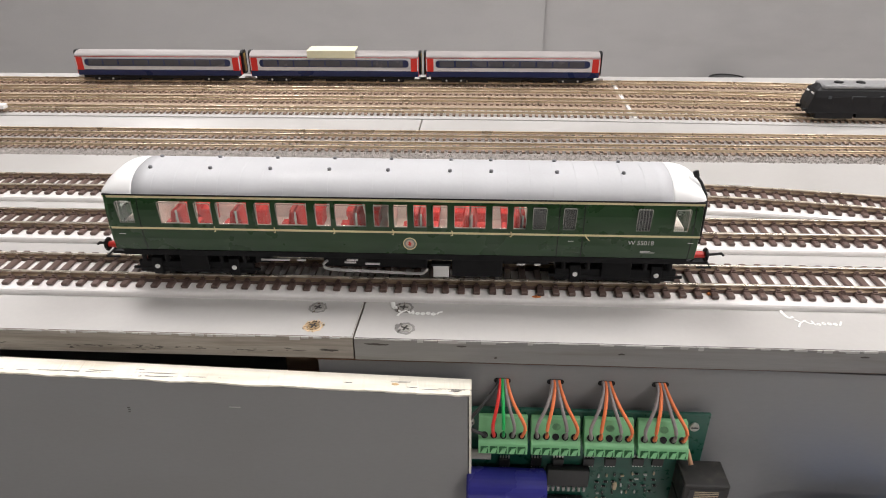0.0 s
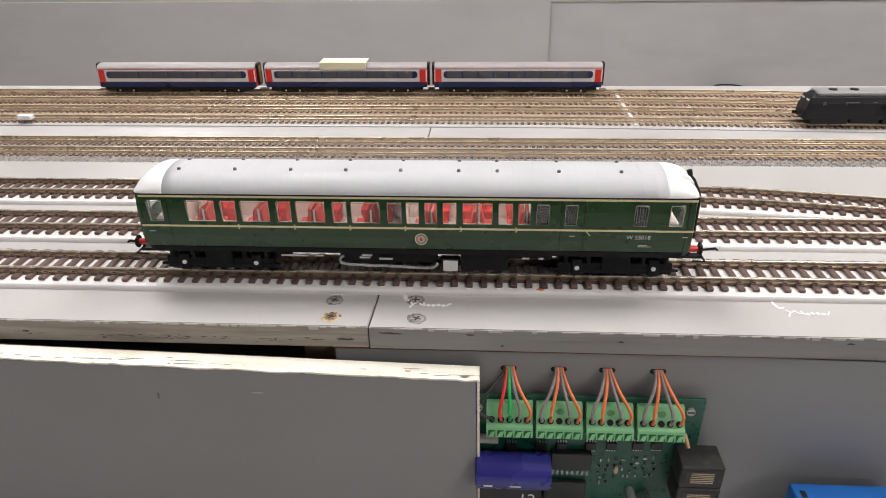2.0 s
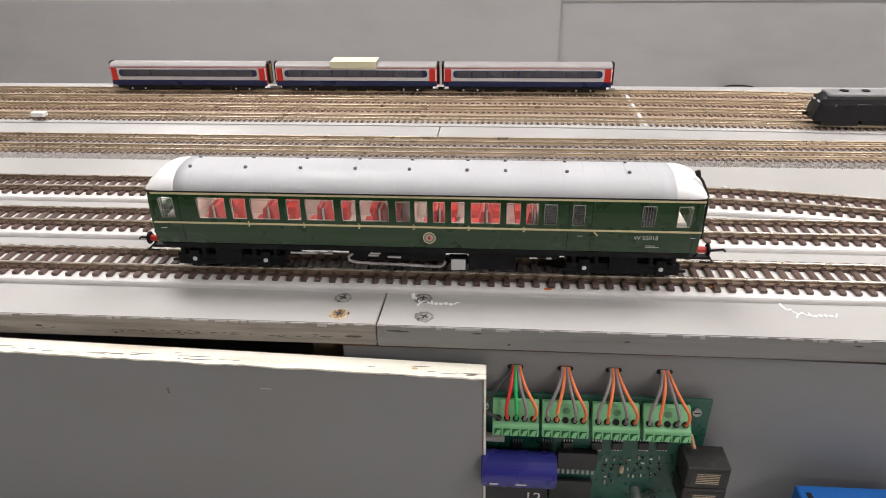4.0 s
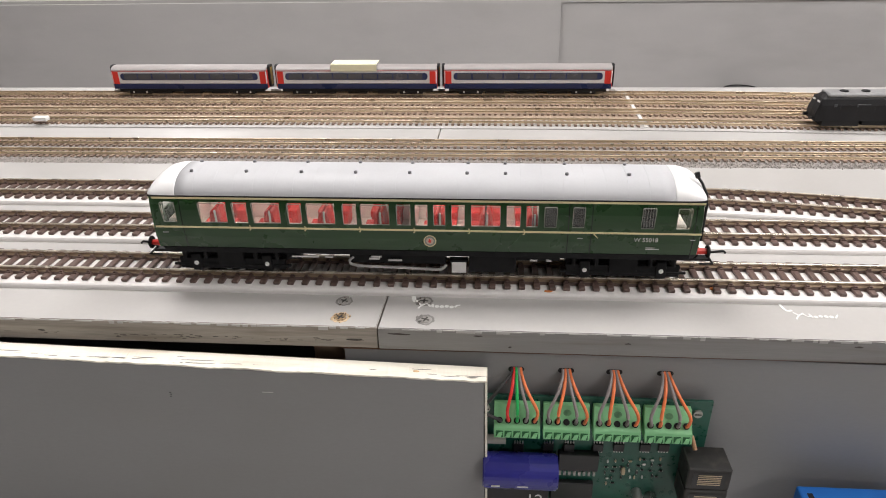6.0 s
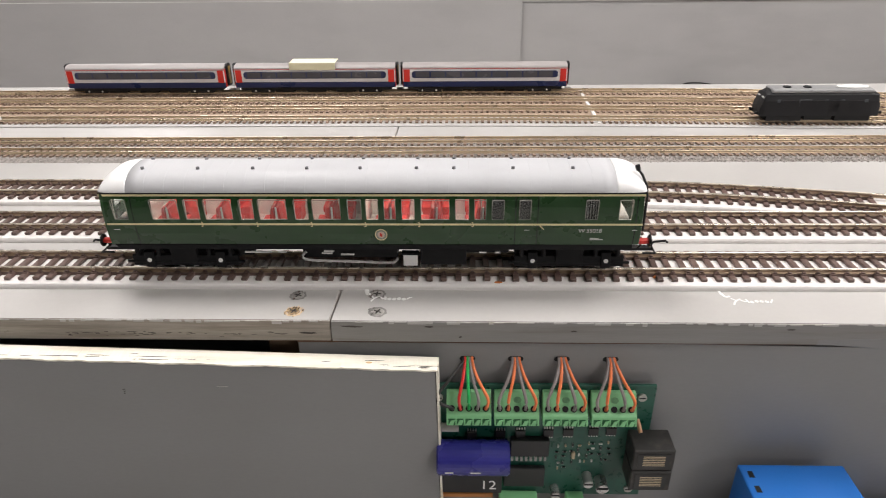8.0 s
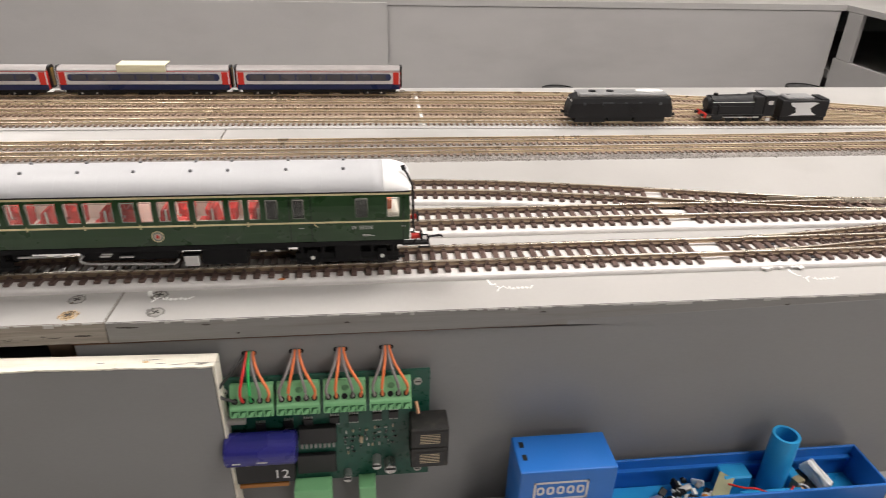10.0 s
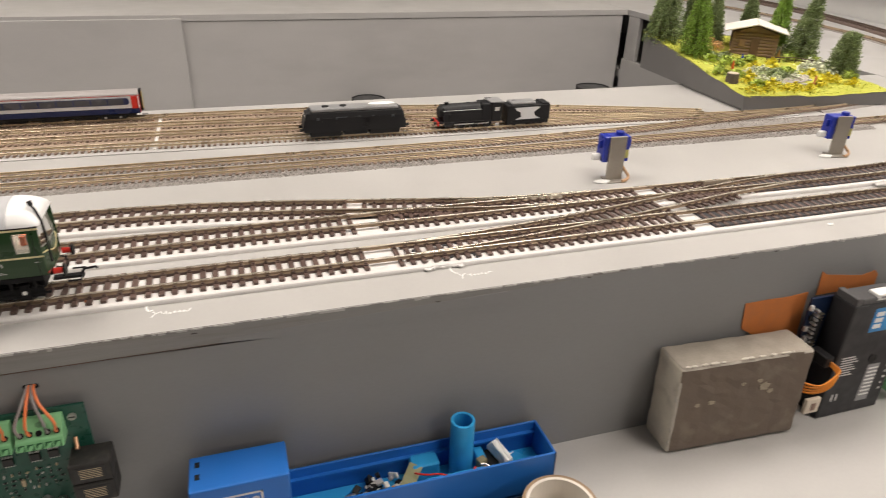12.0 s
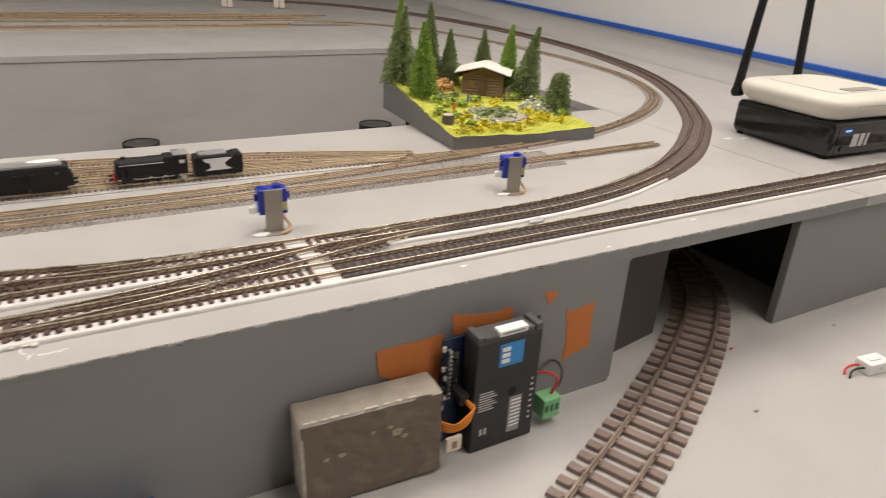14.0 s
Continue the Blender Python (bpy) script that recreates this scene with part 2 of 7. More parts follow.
WALL_A, WALL_B = (1.328, -0.777), (2.0, 3.42)
d_wall = (Vector(WALL_B) - Vector(WALL_A)).normalized()
FLOORMAT = mat("grey_room_floor", (0.22, 0.21, 0.20), 0.6, var=0.12, scale=5, fine=150)
CEILMAT = mat("white_ceiling", (0.75, 0.74, 0.72), 0.8, var=0.03, scale=5, fine=150)
tagged(part("floor", box((-3.2, -6.1, FLOOR_Z - 0.05), (3.1, 5.6, FLOOR_Z)), FLOORMAT), "plain grey floor of the railway room", "floor", kind="structure")
tagged(part("ceiling", box((-3.2, -6.1, CEIL_Z), (3.1, 5.6, CEIL_Z + 0.05)), CEILMAT), "plain white ceiling with light panels", "ceiling", kind="structure")
WALL_END = Vector(WALL_A) - d_wall * 0.35
wall_panel("wall_east", Vector(WALL_B) + d_wall * 2.1, WALL_END, FLOOR_Z, CEIL_Z, 0.08, WALLPAINT, "white painted room wall with a blue stripe")
wall_panel("wall_north", (-3.2, 5.5), (3.0, 5.5), FLOOR_Z, CEIL_Z, 0.08, WALLPAINT, "plain white far wall of the room")
wall_panel("wall_west", (-3.1, -6.0), (-3.1, 5.5), FLOOR_Z, CEIL_Z, 0.08, WALLPAINT, "plain white side wall of the room")
# unseen walls, added in a dark colour to limit bounce onto the fascia
DULL = mat("low_bounce_brown", (0.12, 0.11, 0.10), 0.8, var=0.1, scale=4, fine=100)
wall_panel("wall_south", (3.0, -6.0), (-3.1, -6.0), FLOOR_Z, CEIL_Z, 0.08, DULL, "unseen end wall, dull brown to hold down bounced light")
wall_panel("wall_return", (3.0, WALL_END.y + 0.06), (WALL_END.x + 0.09, WALL_END.y + 0.06), FLOOR_Z, CEIL_Z, 0.08, DULL, "unseen dull brown wall beside an opening added to let light in")
wall_panel("wall_south_east", (3.0, WALL_END.y), (3.0, -6.0), FLOOR_Z, CEIL_Z, 0.08, DULL, "unseen side wall, dull brown to hold down bounced light")
for px, py, watts in PANELS:
    fix = thing("ceiling_light", "square white ceiling light panel, lit", "ceiling light", pose(px, py, CEIL_Z), "ceiling light panels")
    part("frame", ring(rounded(-0.34, -0.34, 0.34, 0.34, 0.01), rounded(-0.315, -0.315, 0.315, 0.315, 0.005), 0.04, m=Matrix.Translation((0, 0, -0.04))), CEILMAT, fix)
    part("diffuser", box((-0.315, -0.315, -0.030), (0.315, 0.315, -0.0005)), mat("lit_diffuser", (1.0, 0.95, 0.9), 0.6, var=0.01, bump=0, emit=1.0), fix, "glowing white diffuser")

# ---- baseboards ----
T = 0.0115   # board thickness


def board(name, outline, top, thick, material, label, edge=None, category="baseboard"):
    bm = prism(outline, thick, m=Matrix.Translation((0, 0, top - thick)))
    bmesh.ops.bevel(bm, geom=[e for e in bm.edges if e.calc_length() > 0.02], offset=0.0004, segments=2, affect="EDGES")
    bmesh.ops.recalc_face_normals(bm, faces=bm.faces[:])
    bm.normal_update()
    for f in bm.faces:
        f.material_index = 1 if edge and abs(f.normal.z) < 0.5 else 0
    return tagged(part(name, bm, (material, edge or material)), label, category, kind="structure")


BACK_Y = 0.417
board("baseboard_west", [(-1.4, 0.0015), (-0.0003, 0.0), (0.0008, 0.030), (0.0103, BACK_Y), (-1.4, BACK_Y)], 0.0, T, GREY, "light grey painted plywood baseboard with worn edge", PLY_EDGE)
board("baseboard_middle", [(0.0004, -0.0004), (1.118, -0.003), (1.118, BACK_Y), (0.0110, BACK_Y), (0.0015, 0.030)], 0.0, T, GREY, "light grey painted plywood baseboard beside the joint", EDGE_GREY)
board("baseboard_east", [(1.1185, -0.003), (1.450, -0.003), (1.917, 2.92), (1.1185, 2.92)], 0.0, T, GREY, "light grey baseboard of the turning end", FASCIA)
board("baseboard_north", [(-1.4, 1.072), (1.118, 1.072), (1.118, 2.92), (-1.4, 2.92)], 0.0, T, GREY, "light grey far baseboard across the well", FASCIA)
board("baseboard_lower", [(-1.4, -0.62), (1.35, -0.62), (1.445, -0.02), (1.52, 0.45), (1.695, 1.55), (1.1205, 1.55), (1.1205, 0.417), (-1.4, 0.417)], LOW_Z, 0.018, GREY, "light grey lower baseboard below the fascia")
board("well_floor", [(-1.4, 0.42), (1.118, 0.42), (1.118, 1.072), (-1.4, 1.072)], -0.245, 0.018, FASCIA, "grey board at the bottom of the well")


def fascia(name, lo, hi, label, material=FASCIA):
    return tagged(part(name, box(lo, hi, 0.0006, 1), material), label, "fascia board", kind="structure")


# plain plinths that carry the boards
for name, lo, hi in (("plinth_front", (-1.38, -0.60, FLOOR_Z), (1.30, -0.58, LOW_Z - 0.0185)), ("plinth_north", (-1.38, 2.88, FLOOR_Z), (1.86, 2.90, -T - 0.0005)),
                     ("plinth_west", (-1.39, -0.57, FLOOR_Z), (-1.37, 2.87, -0.264)), ("plinth_middle", (-1.36, 1.09, FLOOR_Z), (1.10, 1.11, -T - 0.0005))):
    fascia(name, lo, hi, "plain grey board that carries the layout")
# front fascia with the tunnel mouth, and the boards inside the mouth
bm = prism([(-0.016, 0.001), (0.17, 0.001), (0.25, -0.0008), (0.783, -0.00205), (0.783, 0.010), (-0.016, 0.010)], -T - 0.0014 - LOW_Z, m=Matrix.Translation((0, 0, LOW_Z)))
tagged(part("fascia_front", bm, FRONT_GREY), "grey painted fascia board carrying electronics, its colour darkened for shade", "fascia board", kind="structure")
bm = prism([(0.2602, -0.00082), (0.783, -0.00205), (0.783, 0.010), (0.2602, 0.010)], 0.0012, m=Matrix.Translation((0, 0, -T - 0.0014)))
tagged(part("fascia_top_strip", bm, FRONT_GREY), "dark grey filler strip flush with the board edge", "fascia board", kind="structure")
own = bmesh.new()
rows_ = []
for i in range(61):
    x = 0.22 + (1.117 - 0.22) * i / 60
    yb, yf = -0.0004 - 0.00233 * x, -0.00046 - 0.00233 * x - 0.00006 * min(1, (x - 0.22) / 0.12)
    zt = -0.0010 - 0.0075 * max(0, 1 - (x - 0.22) / 0.25) + 0.0003 * noise.noise(Vector((x * 30, 2, 0)))
    face_y = (0.001 - 0.0225 * (x - 0.17) if x < 0.25 else -0.0008 - 0.00235 * (x - 0.25)) - 0.00003
    foot = (face_y - 0.0003 * max(0, 1 - (x - 0.22) / 0.05), -T + 0.0002 - 0.0018 * min(1, (x - 0.22) / 0.045) - 0.0080 * min(1, max(0, x - 0.22) / 0.25)) if x < 0.783 else (yf + 0.0004, -T - 0.0001)
    rows_.append([own.verts.new((x, y, z)) for y, z in ((yb + 0.0004, zt), (yf, zt - 0.0002), (yf, -T + 0.0010 * min(1, (x - 0.22) / 0.2)), foot)])
for ra, rb in zip(rows_, rows_[1:]):
    for k in range(3):
        own.faces.new((ra[k], ra[k + 1], rb[k + 1], rb[k]))
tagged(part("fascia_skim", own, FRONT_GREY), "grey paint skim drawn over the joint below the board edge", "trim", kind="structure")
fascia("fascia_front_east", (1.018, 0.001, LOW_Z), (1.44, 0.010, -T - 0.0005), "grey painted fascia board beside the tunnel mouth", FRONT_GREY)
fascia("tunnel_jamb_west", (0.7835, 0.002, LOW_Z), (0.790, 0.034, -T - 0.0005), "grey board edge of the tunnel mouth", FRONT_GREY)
# lining colour darkened to carry the shade inside the mouth
inner = wall_panel("tunnel_lining", (0.7905, 0.0260), (0.884, 0.0420), LOW_Z, -T - 0.0005, 0.008, mat("tunnel_shade_brown", (0.085, 0.074, 0.066), 0.8, var=0.2, scale=30, bump=0.2), "board lining the tunnel, coloured dark for its shade")
fascia("support_batten", (-0.034, 0.012, -0.045), (-0.0165, 0.05, -T - 0.0005), "bare brown wooden batten under the joint", BARE)
fascia("packing_strip", (-0.0165, 0.0004, -T - 0.0013), (0.2600, 0.009, -T - 0.0002), "thin bare reddish brown packing strip under the board", mat("reddish_bare_wood", (0.13, 0.07, 0.045), 0.8, var=0.3, scale=120, bump=0.3, stretch=(0.2, 1, 1)))
# boards round the well
fascia("well_side_front", (-1.4, BACK_Y - 0.009, -0.245), (1.118, BACK_Y - 0.0005, -T - 0.0005), "grey board on the near side of the well")
fascia("well_back_west", (-1.4, 1.066, -0.245), (0.1722, 1.0715, -0.006), "grey painted riser panel across the well")
fascia("well_back_east", (0.1690, 1.0735, -0.245), (1.109, 1.0815, -T - 0.0005), "grey painted riser panel across the well")
fascia("well_end_low", (1.119, 0.42, -0.245), (1.128, 1.0715, -0.1060), "grey low board under the well opening")
fascia("well_end_post", (1.119, 1.020, -0.1055), (1.128, 1.0640, -T - 0.0005), "grey post beside the well opening")
fascia("well_end_front", (1.119, 0.42, -0.1055), (1.128, 0.72, -T - 0.0005), "grey board at the end of the well")
# near-black boards added behind and beside the tunnel, their colour holding its shade
fascia("tunnel_side", (1.096, 0.0105, LOW_Z), (1.104, 0.359, -T - 0.0005), "unseen dark board added to shade the side of the tunnel", mat("tunnel_shade_black", (0.03, 0.028, 0.026), 0.8))
fascia("tunnel_back", (0.60, 0.36, LOW_Z), (1.117, 0.368, -T - 0.0005), "unseen dark board added to keep the tunnel's depth shaded", mat("tunnel_shade_black", (0.03, 0.028, 0.026), 0.8))
# blue trunking along the room wall
u = d_wall
nrm = Vector((-u.y, u.x))
base = Vector((1.530, 0.485))
bm = bmesh.new()
a, b = base - u * 1.2, base + u * 2.6
pr = [(a + nrm * 0.001), (b + nrm * 0.001), (b + nrm * 0.013), (a + nrm * 0.013)]
prism([(v.x, v.y) for v in pr], 0.0095, bm, Matrix.Translation((0, 0, 0.0600)))
tagged(part("trunking", bm, BLUE_STRIPE), "bright blue plastic trunking along the white wall", "trunking", kind="structure")

# ---- railway tracks ----
OO = dict(gauge=0.0165, head=0.0011, rail_h=0.0027, sl_len=0.0292, sl_w=0.0031, sl_h=0.0017, pitch=0.0070, bed=0.0030, bed_w=0.0350)
NN = dict(gauge=0.0090, head=0.0008, rail_h=0.0018, sl_len=0.0175, sl_w=0.0022, sl_h=0.0014, pitch=0.0050, bed=0.0015, bed_w=0.0205)
OG = dict(gauge=0.0320, head=0.0020, rail_h=0.0040, sl_len=0.0620, sl_w=0.0080, sl_h=0.0042, pitch=0.0164, bed=0.0, bed_w=0.0)


def rail_profile(k):
    h, w = k["rail_h"], k["head"] / 2
    return [(-w * 1.9, 0), (w * 1.9, 0), (w * 1.9, h * 0.12), (w * 0.45, h * 0.25), (w * 0.45, h * 0.62), (w, h * 0.72), (w, h * 0.95), (w * 0.7, h),
            (-w * 0.7, h), (-w, h * 0.95), (-w, h * 0.72), (-w * 0.45, h * 0.62), (-w * 0.45, h * 0.25), (-w * 1.9, h * 0.12)]


def sleeper_mesh(name, k, chairs, material):
    bm = box((-k["sl_w"] / 2, -k["sl_len"] / 2, 0), (k["sl_w"] / 2, k["sl_len"] / 2, k["sl_h"]), 0.0003, 1)
    if chairs:
        for s in (-1, 1):
            for e in (-1, 1):
                y = s * k["gauge"] / 2 + e * k["head"] * 1.45
                box((-k["sl_w"] * 0.40, y - k["head"] * 0.80, k["sl_h"] * 0.9), (k["sl_w"] * 0.40, y + k["head"] * 0.80, k["sl_h"] + k["rail_h"] * 0.22), bm=bm)
                box((-k["sl_w"] * 0.22, y - e * k["head"] * 0.2 - k["head"] * 0.5, k["sl_h"] * 0.9), (k["sl_w"] * 0.22, y - e * k["head"] * 0.2 + k["head"] * 0.5, k["sl_h"] + k["rail_h"] * 0.50), bm=bm)
    me = bpy.data.meshes.new(name)
    bm.to_mesh(me)
    bm.free()
    me.materials.append(material)
    return me


def along(path, pitch, start=0.0):
    """Places and directions at even steps along a path."""
    out, gone, nxt = [], 0.0, start
    for p, q in zip(path, path[1:]):
        seg = (q - p).length
        while nxt <= gone + seg:
            out.append((p.lerp(q, (nxt - gone) / seg), (q - p).normalized()))
            nxt += pitch
        gone += seg
    return out


SL_OO = sleeper_mesh("sleeper", OO, True, SLEEPER)
SL_OG = sleeper_mesh("sleeper", OG, True, SLEEPER_O)


def track(label, points, k, rails, mesh=None, joined=None, z=0.0, bed_mat=None, bed_range=None, gaps=(), skip=(), step=0.012, sl_range=None, bed_w=None):
    """A length of track: underlay, sleepers and two rails as parts of one thing."""
    t = thing("railway_track", label, "track", group="model railway tracks")
    path = spline(points, step)
    top = z + k["bed"]
    if bed_mat:
        w = (bed_w or k["bed_w"]) / 2
        rng = [p for p in path if bed_range is None or (bed_range[0] <= p.x <= bed_range[1] and p.y < 0.6)]
        part("underlay", sweep(rng, [(-w - 0.0002, z), (w + 0.0002, z), (w + 0.0003, z + (top - z) * 0.55), (w - 0.0001, top - 0.0005), (w - 0.0008, top - 0.0001), (w - 0.0014, top), (-w + 0.0014, top), (-w + 0.0008, top - 0.0001), (-w + 0.0001, top - 0.0005), (-w - 0.0003, z + (top - z) * 0.55)]), bed_mat, t)
    for side in (1, -1):
        rng_rail = sweep(path, rail_profile(k), offset=side * k["gauge"] / 2)
        bmesh.ops.translate(rng_rail, verts=rng_rail.verts[:], vec=(0, 0, top + k["sl_h"]))
        for i, face in enumerate(rng_rail.faces):
            face.material_index = 0 if i % 14 in (5, 6, 7, 8, 9) else 1
        part("rail", rng_rail, (rails, RAIL_SIDE if rails == RAIL else rails), t)
    if mesh:
        # plastic webs that join the sleepers under each rail
        runs, run = [], []
        for p in spline(points, 0.006):
            if any(a - 0.003 <= p.x <= b + 0.003 for a, b in gaps):
                runs, run = runs + [run], []
            else:
                run.append(p)
        high, wide = k["sl_h"] * (0.80 + 0.02 * (len(points) % 7)), k["head"] * 1.05
        for run in runs + [run]:
            for side in (1, -1):
                if len(run) > 2:
                    part("rail_web", sweep(run, [(-wide, top), (wide, top), (wide, top + high), (-wide, top + high)], offset=side * k["gauge"] / 2), SLEEPER, t)
    spots = [(p, d) for p, d in along(path, k["pitch"], 0.002) if not any(a <= p.x <= b for a, b in gaps)]
    if sl_range:
        spots = [(p, d) for p, d in spots if sl_range[0] <= p.x <= sl_range[1]]
    if mesh:
        for p, d in spots[:300]:
            ob = new("sleeper", mesh)
            ob.parent = t
            ob.matrix_basis = pose(p.x + random.uniform(-0.0002, 0.0002), p.y + random.uniform(-0.0003, 0.0003), top, 0, 0,
                                   math.degrees(math.atan2(d.y, d.x)) + random.uniform(-1.2, 1.2))
        spots = spots[300:]
    if joined and spots:
        v, f = [], []
        for p, d in spots:
            add_block(v, f, p, (d.x, d.y), (-d.y, d.x), k["sl_w"] / 2, k["sl_len"] / 2, top, top + k["sl_h"])
        scatter_mesh("sleeper_strip", v, f, joined, t, "stuff")
    return t


PATCH = [(0.309, 0.319), (0.527, 0.541)]
T1 = [(-0.42, 0.0440), (0.0, 0.0440), (0.4, 0.0445), (0.8, 0.0452), (1.20, 0.0460), (1.40, 0.0462)]
T2 = [(-0.46, 0.0930), (0.0, 0.0933), (0.3, 0.0938), (0.5, 0.0930), (0.62, 0.0915), (0.70, 0.0905), (0.78, 0.0935), (0.87, 0.108), (0.96, 0.138), (1.05, 0.185), (1.14, 0.250),
      (1.22, 0.322), (1.33, 0.458), (1.42, 0.61), (1.48, 0.77), (1.53, 0.98), (1.55, 1.2), (1.54, 1.45), (1.47, 1.8), (1.30, 2.1), (1.0, 2.3)]
T3 = [(-0.50, 0.1428), (-0.1, 0.1425), (0.08, 0.1415), (0.185, 0.1385), (0.263, 0.1280), (0.34, 0.1130), (0.42, 0.0985), (0.50, 0.0935)]
TX = [(0.33, 0.0448), (0.372, 0.0478), (0.437, 0.0555), (0.494, 0.0645), (0.538, 0.0725), (0.60, 0.0835), (0.66, 0.0900), (0.70, 0.0907)]
track("straight front track with nickel rails on brown sleepers", T1, OO, RAIL, SL_OO, bed_mat=UNDERLAY, gaps=PATCH, step=0.2)
RAIL_W = mat("weathered_brown_rail", (0.26, 0.205, 0.165), 0.45, 0.6, var=0.15, scale=60, fine=900, bump=0.05)
track("track leading to the end curve, nickel rails on brown sleepers", T2[:9], OO, RAIL, SL_OO, SLEEPER, bed_mat=UNDERLAY, gaps=PATCH, bed_range=(-0.46, 0.95))
track("weathered brown track curving round the end of the layout", T2[8:], OO, RAIL_W, SL_OO, SLEEPER, step=0.02)
track("siding that joins the next track at a turnout", T3, OO, RAIL, SL_OO, bed_mat=UNDERLAY, gaps=PATCH + [(0.41, 0.6)], bed_range=(-0.5, 0.40))
track("crossover between the two front tracks", TX, OO, RAIL, SL_OO, gaps=[(0.3, 0.385), (0.527, 0.541), (0.60, 0.75)])
# dark bed strips under the far stretches of the front tracks
v_dark = thing("dark_track_bed", "dark grey foam bed between the sleepers", "track bed")
w = 0.0145
part("bed_strip", sweep(spline([(x, y) for x, y in [(0.545, 0.0447), (0.8, 0.0452), (1.2, 0.0460), (1.40, 0.0462)]], 0.2), [(-w, 0.0031), (w, 0.0031), (w, 0.0042), (-w, 0.0042)]), DARKBED, v_dark)
part("bed_strip", sweep(spline([p for p in T2 if 0.60 < p[0] < 0.98 and p[1] < 0.2], 0.012), [(-w, 0.0031), (w, 0.0031), (w, 0.0042), (-w, 0.0042)]), DARKBED, v_dark)
own, rings_ = bmesh.new(), []
bed_path = spline([p for p in T2 if p[0] > 0.85 or p[1] > 1], 0.012)
for i, p in enumerate(bed_path):
    d = (bed_path[min(i + 1, len(bed_path) - 1)] - bed_path[max(i - 1, 0)]).to_2d().normalized()
    grow = min(1.0, i / 14)
    wide, high = 0.0150 + 0.0055 * grow, 0.0043
    rings_.append([own.verts.new(p + Vector((-d.y, d.x, 0)) * a + Vector((0, 0, u))) for a, u in ((-wide, 0), (wide, 0), (wide * 0.86, 0.0030), (0.0148, high), (-0.0148, high), (-wide * 0.86, 0.0030))])
for ra, rb in zip(rings_, rings_[1:]):
    for k in range(6):
        own.faces.new((ra[k], ra[(k + 1) % 6], rb[(k + 1) % 6], rb[k]))
part("bed_strip", own, BROWNBED, v_dark, "brown ballasted bed")
# turnout frogs and check rails
tips = thing("turnout_fittings", "check rails and black throw bars of the turnouts", "turnout")
for cx, cy, ang, ln in [(0.475, 0.0525, 8, 0.035), (0.475, 0.0375, 0, 0.03), (0.445, 0.0865, -3, 0.03), (0.445, 0.1005, -7, 0.035), (0.60, 0.0975, 3, 0.03), (0.40, 0.106, -10, 0.03)]:
    box((-ln / 2, -0.0005, 0.0052), (ln / 2, 0.0005, 0.0076), bm=(bm := bmesh.new()))
    part("check_rail", bm, RAIL, tips).matrix_basis = pose(cx, cy, 0, 0, 0, ang)
for cx, cy, ang in [(0.347, 0.046, 0), (0.330, 0.105, -8)]:
    part("throw_bar", box((-0.0016, -0.015, 0.0028), (0.0016, 0.015, 0.0044), 0.0003, 1), SLEEPER, tips).matrix_basis = pose(cx, cy, 0, 0, 0, ang)
# rough glue and dirt round the front turnout's blades
rng = random.Random(23)
for material, count, label in ((DARKBED, 70, "dark smears of glue and dirt round the turnout"), (UNDERLAY, 34, "white crumbs of filler beside the turnout")):
    bm = bmesh.new()
    for i in range(count):
        x = rng.gauss(0.357, 0.010)
        y = rng.uniform(0.029, 0.060) if material == DARKBED else rng.gauss(0.0285, 0.0016)
        size = rng.uniform(0.0008, 0.0020)
        ball((x, y, 0.0032 if material == DARKBED else 0.0012), 1.0, bm, (size, size * rng.uniform(0.5, 1.0), rng.uniform(0.0006, 0.0013)), 1)
    tagged(part("glue_dirt", bm, material), label, "glue dirt", kind="stuff")

N1 = [(-0.62, 0.2155), (0.0, 0.2160), (0.40, 0.2165), (0.60, 0.2180), (0.80, 0.2210), (1.045, 0.2290)]
N2 = [(-0.62, 0.2395), (0.0, 0.2400), (0.40, 0.2405), (0.55, 0.2430), (0.66, 0.2510), (0.76, 0.2640), (0.84, 0.2735)]
F1 = [(-0.62, 0.2960), (0.0, 0.2965), (0.20, 0.2930), (0.35, 0.2875), (0.50, 0.2850), (0.62, 0.2820), (0.72, 0.2765), (0.80, 0.2735), (0.87, 0.2775), (0.94, 0.2890), (1.0, 0.3030),
      (1.076, 0.3300), (1.15, 0.3660), (1.21, 0.4040), (1.28, 0.4660), (1.335, 0.5500), (1.37, 0.6400), (1.39, 0.7600), (1.395, 0.9000), (1.38, 1.10), (1.32, 1.35), (1.20, 1.52), (1.05, 1.60), (0.8, 1.62), (-0.6, 1.58)]
F2 = [(-0.62, 0.3255), (0.0, 0.3260), (0.20, 0.3225), (0.35, 0.3155), (0.48, 0.3060), (0.58, 0.2960), (0.66, 0.2850), (0.72, 0.2770)]
F3 = [(-0.62, 0.3535), (0.0, 0.3540), (0.18, 0.3520), (0.32, 0.3440), (0.44, 0.3310), (0.54, 0.3150), (0.62, 0.2990), (0.68, 0.2850)]
F4 = [(-0.62, 0.3815), (0.0, 0.3815), (0.22, 0.3805), (0.34, 0.3750), (0.46, 0.3600), (0.56, 0.3400), (0.65, 0.3150), (0.73, 0.2900)]
GAP_N = [(0.1705, 0.1755)]
for pts in (N1, N2):
    track("ballasted small-gauge track with tarnished rails", pts, NN, RAIL_N, joined=SLEEPER_N, step=0.03)
